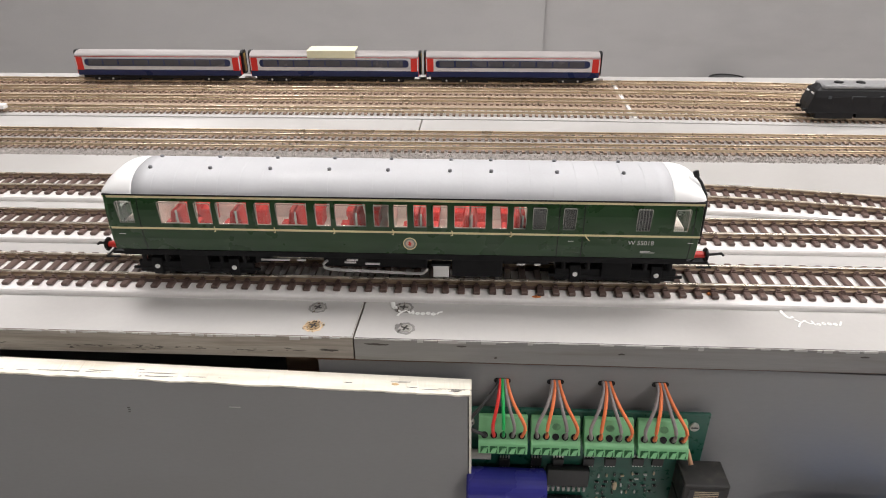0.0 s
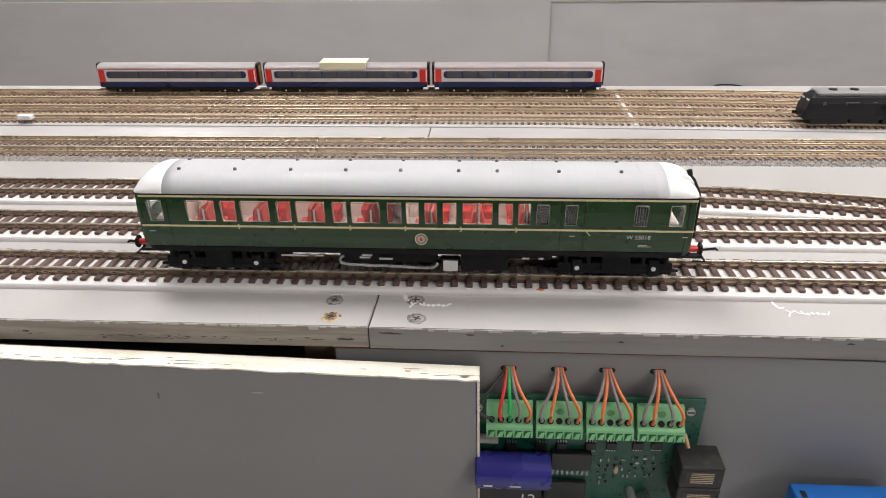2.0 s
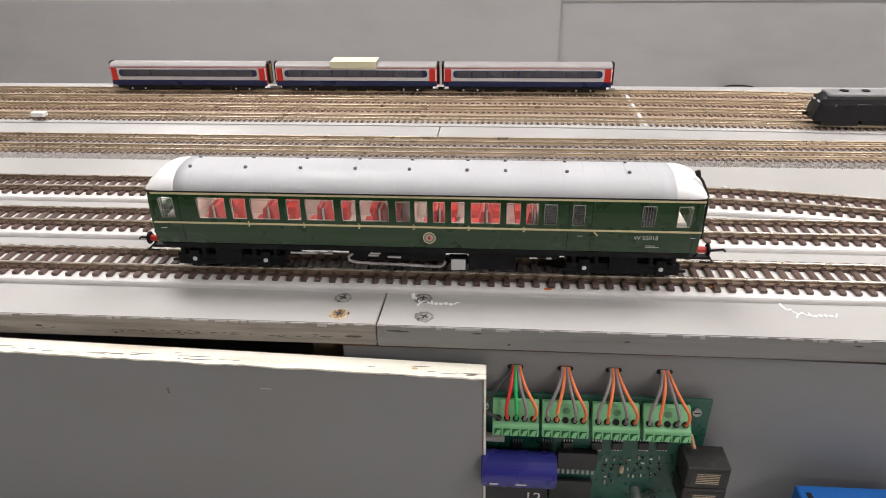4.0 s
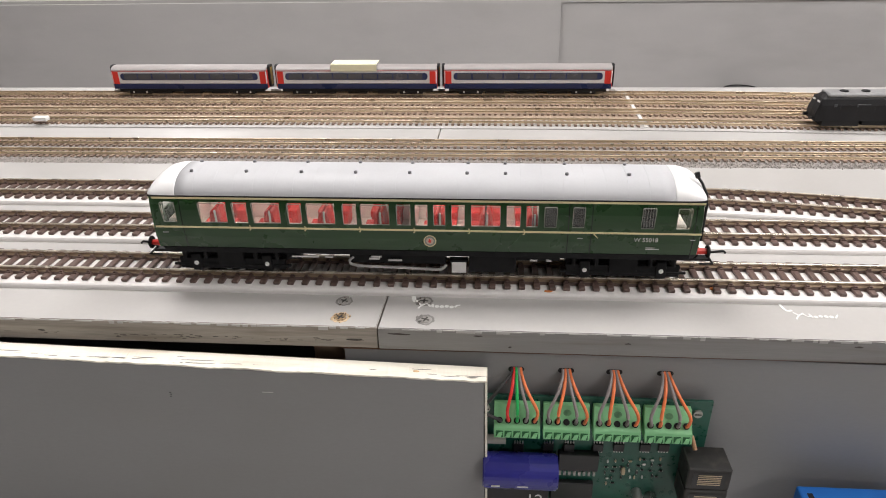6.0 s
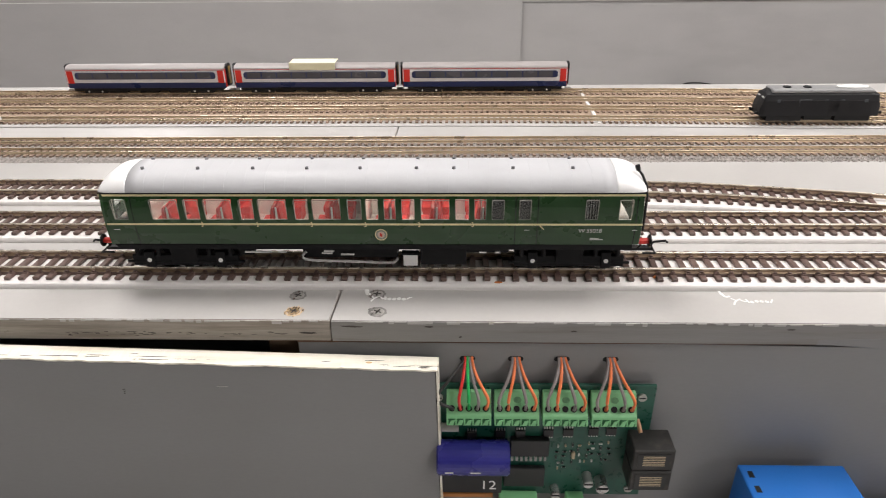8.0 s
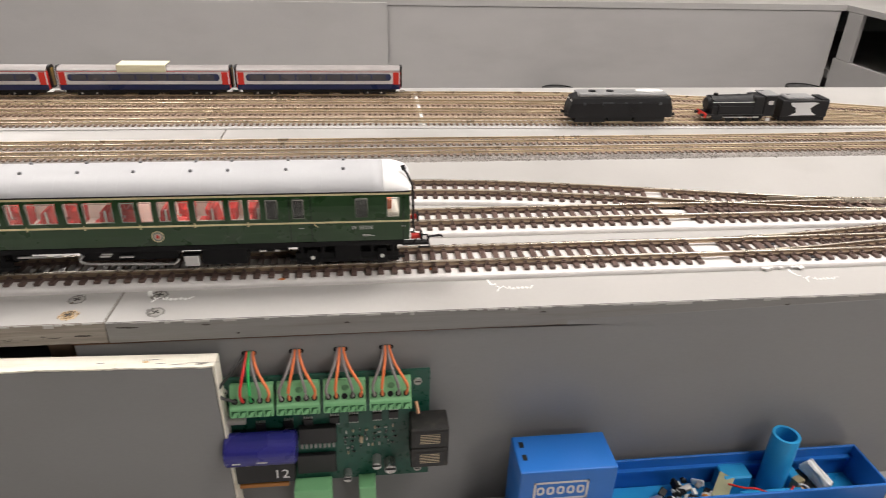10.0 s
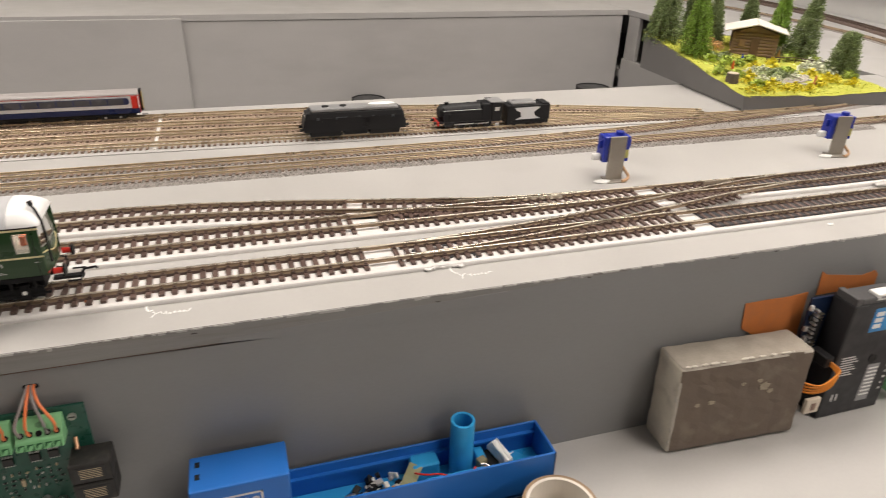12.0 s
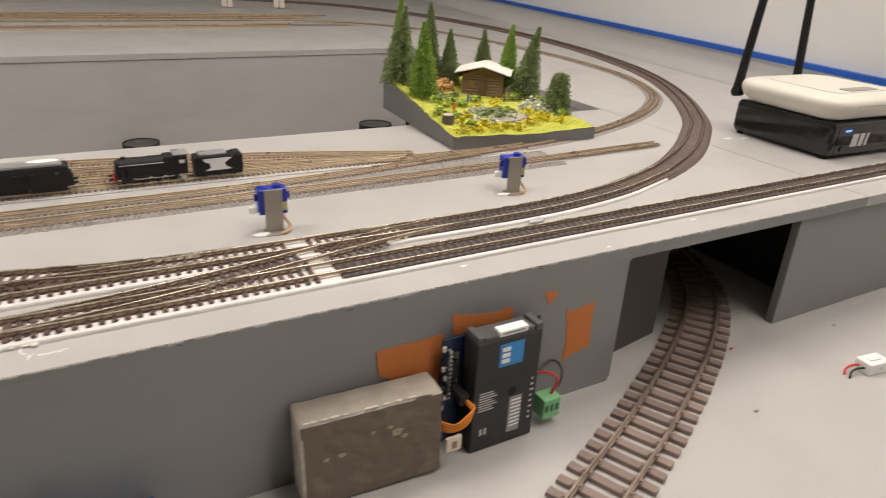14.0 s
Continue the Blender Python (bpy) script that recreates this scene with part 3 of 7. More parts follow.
for i, pts in enumerate((F1, F2, F3, F4)):
    track("small-gauge yard track with tarnished rails", pts, NN, RAIL_N, joined=SLEEPER_N, step=0.025, gaps=GAP_N, bed_mat=GREY if i == 0 else TAN_BED, bed_range=(-0.62, 0.86), bed_w=0.0250 if i == 0 else 0.0220)
for pts in ([(-0.8, 1.70), (0.3, 1.69), (0.7, 1.675), (1.05, 1.645)], [(-0.8, 1.745), (0.3, 1.735), (0.7, 1.72), (1.1, 1.69)], [(-0.8, 1.79), (0.3, 1.775), (0.7, 1.76), (1.15, 1.73)], [(-0.8, 1.465), (0.3, 1.478), (0.65, 1.49), (1.0, 1.505), (1.15, 1.49)]):
    track("far small-gauge track on the far baseboard", pts, NN, RAIL_N, joined=SLEEPER_N, step=0.03, z=0.0014)
tagged(part("yard_underlay", sweep(spline([(-0.62, 0.339), (0.0, 0.339), (0.20, 0.337)], 0.1), [(-0.0530, 0), (0.0530, 0), (0.0520, 0.0014), (-0.0520, 0.0014)]), TAN_BED), "tan stained underlay sheet below yard tracks", "underlay", kind="structure")
tagged(part("yard_joint", box((0.1712, 0.2850, 0.0), (0.1742, 0.3885, 0.0023), 0.0003, 1), UNDERLAY), "pale filled joint across the yard tracks", "board joint", kind="structure")
far_bed = thing("far_track_bed", "tan stained bed of the far yard tracks", "track bed")
for pts, wd in (([(-0.9, 1.745), (0.3, 1.720), (0.7, 1.705), (1.0, 1.690)], 0.165), ([(-0.9, 1.46), (0.3, 1.475), (0.65, 1.490), (0.95, 1.50)], 0.075)):
    part("bed_strip", sweep(spline(pts, 0.1), [(-wd / 2, 0), (wd / 2, 0), (wd / 2 - 0.004, 0.0028), (-wd / 2 + 0.004, 0.0028)]), TAN_BED, far_bed)
# ballast between and beside the small-gauge pair, as loose grains on a low bed
bed = thing("ballast_bed", "fine grey granite ballast under small-gauge tracks", "ballast")
mid = [(-0.62, 0.2278), (0.0, 0.2283), (0.40, 0.2290), (0.60, 0.2300), (0.78, 0.2300), (0.88, 0.2290)]
part("ballast_base", sweep(spline(mid, 0.04), [(-0.0275, 0), (0.0265, 0), (0.022, 0.0017), (-0.022, 0.0017)]), BALLAST, bed)
part("ballast_base", sweep(spline([p for p in F1 if 0.83 < p[0] and p[1] < 1.3], 0.02), [(-0.0145, 0), (0.0145, 0), (0.0105, 0.0016), (-0.0105, 0.0016)]), BALLAST, bed, "pale ballast under a curve")
rng = random.Random(4)
v, f = [], []
for i in range(15000):
    x = rng.uniform(-0.45, 0.88)
    off = rng.choice((rng.uniform(-0.0285, -0.0195), rng.uniform(-0.0285, -0.0195), rng.uniform(0.019, 0.027), rng.uniform(-0.0215, 0.0215)))
    y = 0.2284 + (0.0010 if x > 0.4 else 0) + off + rng.gauss(0, 0.0004)
    s = rng.uniform(0.0004, 0.0009)
    z = max(0.0, min(0.0017, (0.0275 - abs(off)) * 0.31)) + (0.0002 if abs(off) < 0.02 else 0)
    a = rng.uniform(0, 3.14)
    k = len(v)
    for j in range(3):
        v.append((x + s * math.cos(a + j * 2.09), y + s * math.sin(a + j * 2.09), z - 0.0002))
    v.append((x + rng.uniform(-.3, .3) * s, y + rng.uniform(-.3, .3) * s, z + s * 0.9))
    f += [(k, k + 1, k + 3), (k + 1, k + 2, k + 3), (k + 2, k, k + 3)]
scatter_mesh("ballast_layer", v, f, BALLAST, bed, "stuff")
# the wide-gauge curve on the lower board, going into the tunnel
OC = [(0.10, -0.292), (0.25, -0.262), (0.40, -0.222), (0.52, -0.180), (0.634, -0.130), (0.680, -0.1095), (0.791, -0.0570), (0.905, 0.0080), (0.985, 0.0700), (1.035, 0.140), (1.065, 0.23), (1.07, 0.34)]
track("wide-gauge curved track with dusty brown sleepers entering the tunnel", OC, OG, RAIL_O, SL_OG, z=LOW_Z)

# ---- green railcar on the front track ----
GREEN = mat("railcar_green", (0.0185, 0.053, 0.0175), 0.30, var=0.06, scale=80, fine=900, bump=0.03)
CREAM = mat("cream_lining", (0.72, 0.62, 0.36), 0.4, var=0.05, bump=0.0)
ROOFGREY = mat("railcar_roof_grey", (0.50, 0.505, 0.525), 0.58, var=0.05, scale=60, fine=900, bump=0.05)
ROOFWHITE = mat("railcar_roof_white", (0.86, 0.86, 0.86), 0.4, var=0.02, bump=0.02)
RED = mat("buffer_beam_red", (0.62, 0.03, 0.02), 0.4, var=0.06, bump=0.0)
SEAT = mat("seat_red", (0.60, 0.035, 0.03), 0.55, var=0.08, bump=0.05)
SEATEDGE = mat("seat_white_edge", (0.75, 0.70, 0.66), 0.5, var=0.04, bump=0.0)
INSIDE = mat("interior_cream", (0.76, 0.71, 0.66), 0.6, var=0.05, bump=0.0)
FRAMEM = mat("window_frame_silver", (0.30, 0.30, 0.27), 0.40, 0.4, var=0.05, bump=0.0)
GLASS = glass_mat("clear_glazing")
SILVER = mat("silver_pipe", (0.62, 0.61, 0.60), 0.35, 0.7, var=0.06, bump=0.0)
PALE = mat("pale_grey_box", (0.62, 0.61, 0.60), 0.5, var=0.04, bump=0.02)

X0, X1, YC, HW = -0.1085, 0.1435, 0.0440, 0.0175
ZB, ZC, ZR = 0.0245, 0.0508, 0.0590
WZ0, WZ1 = 0.0377, 0.0478
railcar = thing("model_railcar", "dark green single railcar with cream lining, red seats and grey roof", "model train", pose(0, 0, 0))
WINS = [(-0.102, -0.0953), (-0.084, -0.0712), (-0.0682, -0.0615), (-0.0590, -0.0462), (-0.0425, -0.0362), (-0.0337, -0.0209), (-0.0172, -0.0109), (-0.0088, 0.0040), (0.0074, 0.0137),
        (0.0158, 0.0214), (0.0241, 0.0294), (0.0322, 0.0381), (0.0410, 0.0540), (0.0568, 0.0630), (0.0655, 0.0708), (0.0735, 0.0790), (0.0860, 0.0912), (0.1160, 0.1217), (0.1312, 0.1372)]


def side_y(z):
    """How far the side leans in at a height."""
    return 0.0016 * max(0, (z - 0.040) / 0.011) ** 2 + 0.0012 * max(0, (0.034 - z) / 0.0095) ** 2


def pierced_wall(wins, lo, hi, rows, place, thick, out):
    """A wall with real openings: columns along it, rows (heights) up it; place(s, z) gives the outer point, out the way outwards."""
    cols = sorted({lo, hi, *[w[0] for w in wins], *[w[1] for w in wins]})
    own = bmesh.new()
    sheets = []
    for depth in (0.0, thick):
        sheets.append({(i, j): own.verts.new(Vector(place(s, z)) - Vector(out) * depth) for i, s in enumerate(cols) for j, z in enumerate(rows)})
    solid = {(i, j) for i in range(len(cols) - 1) for j in range(len(rows) - 1)
             if not any(w[0] < (cols[i] + cols[i + 1]) / 2 < w[1] and w[2] < (rows[j] + rows[j + 1]) / 2 < w[3] for w in wins)}
    for i, j in solid:
        for g in sheets:
            own.faces.new((g[i, j], g[i + 1, j], g[i + 1, j + 1], g[i, j + 1]))
        for (di, dj), e in (((-1, 0), ((i, j), (i, j + 1))), ((1, 0), ((i + 1, j), (i + 1, j + 1))), ((0, -1), ((i, j), (i + 1, j))), ((0, 1), ((i, j + 1), (i + 1, j + 1)))):
            if (i + di, j + dj) not in solid:
                own.faces.new((sheets[0][e[0]], sheets[0][e[1]], sheets[1][e[1]], sheets[1][e[0]]))
    return own


LINING = [ZB + 0.0009, 0.0270, 0.0305, 0.0340, WZ0, 0.0410, 0.0440, WZ1, 0.0495]
rows = [ZB, 0.0270, 0.0305, 0.0340, WZ0, 0.0410, 0.0440, WZ1, 0.0495, ZC]
for s in (-1, 1):
    wins = [(a, b, WZ0, WZ1) for a, b in WINS]
    def place(x, z, s=s):
        return (x, YC + s * (HW - side_y(z)), z)
    part("body_side", pierced_wall(wins, X0 + 0.0015, X1 - 0.0015, rows, place, 0.0007, (0, s, 0)), GREEN, railcar)
    for k, (a, b) in enumerate(WINS):
        sc = math.degrees(math.atan2(side_y(WZ1) - side_y(WZ0), WZ1 - WZ0))
        m = pose((a + b) / 2, YC + s * (HW - side_y((WZ0 + WZ1) / 2) + 0.00012), (WZ0 + WZ1) / 2, 90 + (sc if s > 0 else -sc) * -1, 0, 0)
        h, w = (WZ1 - WZ0) / 2, (b - a) / 2
        win = part("window", ring(rounded(-w - 0.00012, -h - 0.00012, w + 0.00012, h + 0.00012, 0.0006), rounded(-w + 0.00012, -h + 0.00012, w - 0.00012, h - 0.00012, 0.0005), 0.0004,
                                  m=m @ Matrix.Translation((0, 0, -0.0002))), FRAMEM, railcar, "thin silver window frame")
        pane = part("pane", prism(rounded(-w, -h, w, h, 0.0006), 0.0002, m=m @ Matrix.Translation((0, 0, -0.0004 if s < 0 else 0.0002))), GLASS, win)
        pane.visible_shadow = False
    # lining, gutter, door lines
    y = YC + s * (HW + 0.00008)
    for z, h, mm in ((0.0355, 0.00045, CREAM), (0.0496, 0.0005, CREAM)):
        yy = YC + s * (HW - side_y(z) + 0.00008)
        part("lining_stripe", box((X0 + 0.001, yy - 0.0001, z - h), (X1 - 0.001, yy + 0.0001, z + h)), mm, railcar, "cream lining stripe")
    yy = YC + s * (HW - side_y(ZC) + 0.0003)
    part("gutter", box((X0 + 0.001, yy - 0.0004, ZC - 0.0006), (X1 - 0.001, yy + 0.0004, ZC + 0.0001), 0.0001, 1), BLACK, railcar, "black gutter strip")
    for x in (-0.0930, 0.0843, 0.0945, 0.1392):
        bm = bmesh.new()
        for za, zb in zip(rows[:-2], rows[1:-1]):
            ya, yb = YC + s * (HW - side_y(za) + 0.00006), YC + s * (HW - side_y(zb) + 0.00006)
            bm.faces.new([bm.verts.new(c) for c in ((x - 0.0002, ya, za), (x + 0.0002, ya, za), (x + 0.0002, yb, zb), (x - 0.0002, yb, zb))])
        bmesh.ops.remove_doubles(bm, verts=bm.verts[:], dist=1e-7)
        bmesh.ops.solidify(bm, geom=bm.faces[:], thickness=0.00008)
        part("door_line", bm, BLACK, railcar, "dark door joint")
    for x in (-0.0612, -0.0354, -0.0100, 0.0150, 0.0398, 0.0645):
        yo = YC + s * (HW + 0.0006)
        part("door_handle", tube([(x, y, 0.0366), (x + 0.0004, yo, 0.0364), (x + 0.0006, yo, 0.0355), (x + 0.0004, yo, 0.0346), (x - 0.0002, y, 0.0344)], 0.00022, 6), CREAM, railcar, "cream door handle")
    part("door_handle", tube([(0.0952, y, 0.0358), (0.0962, YC + s * (HW + 0.0006), 0.0345), (0.0975, y, 0.0330)], 0.00025, 6), CREAM, railcar, "cream door handle")
    # round crest
    crest = part("crest", rod((0.0222, y - s * 0.0002, 0.0302), (0.0222, y + s * 0.00010, 0.0302), 0.0028, seg=28), mat("crest_grey", (0.22, 0.25, 0.22), 0.4, bump=0), railcar, "round cream-ringed crest")
    flat = pose(0.0222, y + s * 0.00016, 0.0302, 90, 0, 0)
    disc = [[(r * math.cos(a * math.tau / 28), r * math.sin(a * math.tau / 28)) for a in range(28)] for r in (0.0029, 0.0025, 0.0017)]
    part("crest_ring", ring(disc[0], disc[1], 0.00010, m=flat), CREAM, crest, "thin cream ring")
    part("crest_field", prism(disc[2], 0.00010, m=flat), mat("crest_pink", (0.60, 0.46, 0.38), 0.5, bump=0), crest)
    bm = bmesh.new()
    for a, b2, r in (((0.0216, 0.0298), (0.0227, 0.0306), 0.0004), ((0.0218, 0.0310), (0.0226, 0.0295), 0.00032), ((0.0222, 0.0293), (0.0220, 0.0313), 0.00025)):
        rod((a[0], y + s * 0.00034, a[1]), (b2[0], y + s * 0.00034, b2[1]), r, seg=6, bm=bm)
    bmesh.ops.scale(bm, vec=(1, 0.12, 1), space=Matrix.Translation((0, -(y + s * 0.00034), 0)), verts=bm.verts[:])
    part("crest_mark", bm, RED, crest, "red mark in the middle of the crest")
    for x, z, wd in ((-0.1035, 0.0325, 0.003), (0.0885, 0.0325, 0.0024), (0.1380, 0.0325, 0.0022), (0.1190, 0.0276, 0.0060), (0.1190, 0.0283, 0.0040)):
        part("small_lettering", box((x, y - 0.00006, z), (x + wd, y + 0.00006, z + 0.00028)), PALE, railcar, "tiny pale lettering bar")
num = bpy.data.curves.new("running_number", "FONT")
num.body, num.size, num.extrude, num.align_x = "W 55018", 0.0028, 0.00004, "LEFT"
num.materials.append(PALE)
ob = new("running_number", num)
ob.parent = railcar
ob.matrix_basis = pose(0.1135, YC - HW - 0.00008, 0.0314, 90, 0, 0)

# cab ends with three windows each
for s, xe in ((-1, X0), (1, X1)):
    ew = [(-0.0145, -0.0060, 0.0385, 0.0485), (-0.0048, 0.0048, 0.0385, 0.0485), (0.0060, 0.0145, 0.0385, 0.0485)]
    def place(q, z, s=s, xe=xe):
        return (xe - s * (0.0035 * (q / 0.0160) ** 4 + 0.0022 * max(0, (z - 0.036) / 0.015) ** 1.5), YC + q * (1 - side_y(z) / HW), z)
    part("cab_front", pierced_wall(ew, -0.0160, 0.0160, [ZB, 0.030, 0.0345, 0.0385, 0.042, 0.0485, ZC], place, 0.0007, (s, 0, 0)), GREEN, railcar)
    for q in (-1, 1):
        bm = bmesh.new()
        for za, zb in zip(rows, rows[1:]):
            ca = [place(q * 0.0160, za), (X0 + 0.0015 if s < 0 else X1 - 0.0015, YC + q * (HW - side_y(za)), za)]
            cb = [place(q * 0.0160, zb), (X0 + 0.0015 if s < 0 else X1 - 0.0015, YC + q * (HW - side_y(zb)), zb)]
            bm.faces.new([bm.verts.new(c) for c in (ca[0], ca[1], cb[1], cb[0])])
        bmesh.ops.remove_doubles(bm, verts=bm.verts[:], dist=1e-7)
        bmesh.ops.solidify(bm, geom=bm.faces[:], thickness=0.0006)
        part("cab_corner", bm, GREEN, railcar)
    for a, b, c, d in ew:
        pts = [place(a, c), place(b, c), place(b, d), place(a, d)]
        bm = bmesh.new()
        bm.faces.new([bm.verts.new(p) for p in pts])
        pane = part("cab_pane", bm, GLASS, railcar)
        pane.visible_shadow = False
        part("cab_window_frame", tube([*pts, pts[0]], 0.00035, 6), FRAMEM, railcar)
    part("whisker_stripe", tube([place(-0.0165, 0.0355), place(-0.010, 0.0352), place(-0.004, 0.0325), place(0, 0.0315), place(0.004, 0.0325), place(0.010, 0.0352), place(0.0165, 0.0355)], 0.0004, 6), CREAM, railcar, "cream whisker stripe")
    part("buffer_beam", box((xe - s * 0.0050, YC - 0.0120, 0.0226), (xe - s * 0.0020, YC + 0.0120, 0.0247), 0.0004), RED, railcar, "red buffer beam")
    for q in (-1, 1):
        buf = part("buffer", rod((xe, YC + q * 0.0115, 0.0240), (xe + s * 0.0045, YC + q * 0.0115, 0.0240), 0.0016, 0.0014), RED, railcar, "red buffer shank")
        part("buffer_head", rod((xe + s * 0.0045, YC + q * 0.0115, 0.0240), (xe + s * 0.0056, YC + q * 0.0115, 0.0240), 0.0031, seg=20, bevel=0.0004), BLACK, buf, "black round buffer head")
        part("brake_hose", tube([(xe, YC + q * 0.006, 0.0235), (xe + s * 0.0025, YC + q * 0.006, 0.0230), (xe + s * 0.0028, YC + q * 0.0055, 0.0185), (xe + s * 0.0015, YC + q * 0.005, 0.0165)], 0.0005, 6), BLACK, railcar)
    cp = part("coupling", box((xe - s * 0.004, YC - 0.0018, 0.0135), (xe + s * 0.0105, YC + 0.0018, 0.0150), 0.0002, 1), BLACK, railcar, "black hook coupling")
    part("coupling_hook", tube([(xe + s * 0.009, YC, 0.0142), (xe + s * 0.0105, YC, 0.0175), (xe + s * 0.0165, YC, 0.0182), (xe + s * 0.0175, YC, 0.0172)], 0.0006, 6), BLACK, cp)
    part("coupling_bar", tube([(xe + s * 0.004, YC - 0.0070, 0.0150), (xe + s * 0.0100, YC - 0.0070, 0.0150), (xe + s * 0.0100, YC + 0.0070, 0.0150), (xe + s * 0.004, YC + 0.0070, 0.0150)], 0.0005, 6), BLACK, cp)

# roof: a bowed shell, white at both domed ends


def roof_shell(xa, xb, n):
    own = bmesh.new()
    rings = []
    for i in range(n + 1):
        x = xa + (xb - xa) * i / n
        e = min(x - X0, X1 - x)
        drop = 0.0070 * (1 - (1 - max(0, 1 - e / 0.0135) ** 2.1) ** 0.55)
        nar = 0.0026 * (1 - (1 - max(0, 1 - e / 0.0070) ** 2.0) ** 0.5)
        pts = []
        for k in range(21):
            q = -1 + 2 * k / 20
            yq = math.sin(q * math.pi / 2) * (HW - side_y(ZC) + 0.0006 - nar)
            z = ZC + (ZR - ZC) * (1 - abs(math.sin(q * math.pi / 2)) ** 2.8) ** 0.66
            z = ZC + (z - ZC) * (1 - drop / (ZR - ZC))
            pts.append(own.verts.new((x, YC + yq, z)))
        rings.append(pts)
    for a, b in zip(rings, rings[1:]):
        for k in range(20):
            own.faces.new((a[k], a[k + 1], b[k + 1], b[k]))
    for rr in (rings[0], rings[-1]):
        own.faces.new(rr)
    return own


roof = part("roof", roof_shell(X0 + 0.0140, X1 - 0.0140, 40), ROOFGREY, railcar, "mid grey bowed roof", smooth=True)
part("roof_dome", roof_shell(X0 + 0.0002, X0 + 0.0140, 18), ROOFWHITE, railcar, "white domed roof end", smooth=True)
part("roof_dome", roof_shell(X1 - 0.0140, X1 - 0.0002, 18), ROOFWHITE, railcar, "white domed roof end", smooth=True)
for x in [X0 + 0.0225 + i * 0.0093 for i in range(24)]:
    if x > X1 - 0.018:
        break
    arc = []
    for k in range(17):
        q = math.sin((-1 + 2 * k / 16) * math.pi / 2)
        arc.append((x, YC + q * (HW - side_y(ZC) + 0.0006), ZC + (ZR - ZC) * (1 - abs(q) ** 2.8) ** 0.66))
    part("roof_rib", tube(arc, 0.00009, 5), ROOFGREY, roof)
for x in (-0.0890, -0.0630, -0.0372, -0.0120, 0.0128, 0.0388, 0.0560, 0.0832, 0.1105):
    for s in (-1, 1):
        q = s * 0.0062
        z = ZC + (ZR - ZC) * (1 - abs(q / (HW - 0.001)) ** 2.8) ** 0.66
        bm = rod((x, YC + q, z - 0.0003), (x, YC + q, z + 0.0007), 0.0009, 0.0007, seg=12)
        ball((x, YC + q, z + 0.0007), 0.00085, bm, (1, 1, 0.45), 2)
        part("roof_vent", bm, mat("vent_dark_grey", (0.16, 0.16, 0.17), 0.5, bump=0), roof, "dark mushroom roof vent")
part("exhaust", tube([(X1 + 0.0008, YC - 0.0125, 0.0300), (X1 + 0.0007, YC - 0.0125, 0.0470), (X1 + 0.0002, YC - 0.0115, 0.0520), (X1 - 0.0018, YC - 0.0090, 0.0565), (X1 - 0.0036, YC - 0.0075, 0.0586)], 0.0006, 8), BLACK, railcar, "black exhaust pipe on the cab end")
part("exhaust_top", rod((X1 - 0.0034, YC - 0.0076, 0.0582), (X1 - 0.0042, YC - 0.0070, 0.0606), 0.0011, 0.0012, 12, bevel=0.0002), BLACK, railcar)

# underframe
UNDER = mat("underframe_black", (0.0045, 0.0045, 0.0055), 0.6, spec=0.25, var=0.2, scale=200, fine=1500, bump=0.1)
part("solebar", box((X0 + 0.004, YC - HW + 0.0012, 0.0215), (X1 - 0.004, YC + HW - 0.0012, ZB - 0.0002), 0.0004), UNDER, railcar, "black solebar")
part("floor_pan", box((X0 + 0.006, YC - HW + 0.0016, ZB), (X1 - 0.006, YC + HW - 0.0016, ZB + 0.001)), INSIDE, railcar)
for bx in (-0.0750, 0.1112):
    bog = part("bogie", box((bx - 0.0262, YC - 0.0125, 0.0105), (bx + 0.0262, YC - 0.0105, 0.0165), 0.0006), UNDER, railcar, "black bogie frame")
    for s in (-1, 1):
        bm = bmesh.new()
        if s > 0:
            box((bx - 0.0262, YC + 0.0105, 0.0105), (bx + 0.0262, YC + 0.0125, 0.0165), 0.0006, bm=bm)
        for ax in (-0.0175, 0.0175):
            box((bx + ax - 0.0024, YC + s * 0.0118 - 0.0014, 0.0098), (bx + ax + 0.0024, YC + s * 0.0118 + 0.0014, 0.0185), 0.0005, bm=bm)
            for o in (-0.0052, 0.0052):
                rod((bx + ax + o, YC + s * 0.0128, 0.0165), (bx + ax + o, YC + s * 0.0128, 0.0210), 0.0011, seg=10, bm=bm)
        box((bx - 0.0065, YC + s * 0.0122 - 0.0014, 0.0125), (bx + 0.0065, YC + s * 0.0122 + 0.0014, 0.0215), 0.0005, bm=bm)
        box((bx - 0.0290, YC + s * 0.0122 - 0.0006, 0.0122), (bx + 0.0290, YC + s * 0.0122 + 0.0006, 0.0134), 0.0002, 1, bm=bm)
        part("bogie_side", bm, UNDER, bog)
        for ax in (-0.0175, 0.0175):
            part("wheel", rod((bx + ax, YC + s * 0.0070, 0.0132), (bx + ax, YC + s * 0.0095, 0.0132), 0.0058, seg=28, bevel=0.0003), mat("wheel_dark_steel", (0.10, 0.095, 0.09), 0.4, 0.8, bump=0), bog, "dark steel wheel")
            part("axle_hub", rod((bx + ax, YC + s * 0.0128, 0.0140), (bx + ax, YC + s * 0.0137, 0.0140), 0.0011, seg=16, bevel=0.0002), WHITE, bog, "white axle hub")
    part("bogie_beam", box((bx - 0.0255, YC - 0.0060, 0.0120), (bx + 0.0255, YC + 0.0060, 0.0214), 0.0006), UNDER, bog)
    for ax in (-0.0175, 0.0175):
        part("axle", rod((bx + ax, YC - 0.007, 0.0132), (bx + ax, YC + 0.007, 0.0132), 0.0012, seg=10), UNDER, bog)
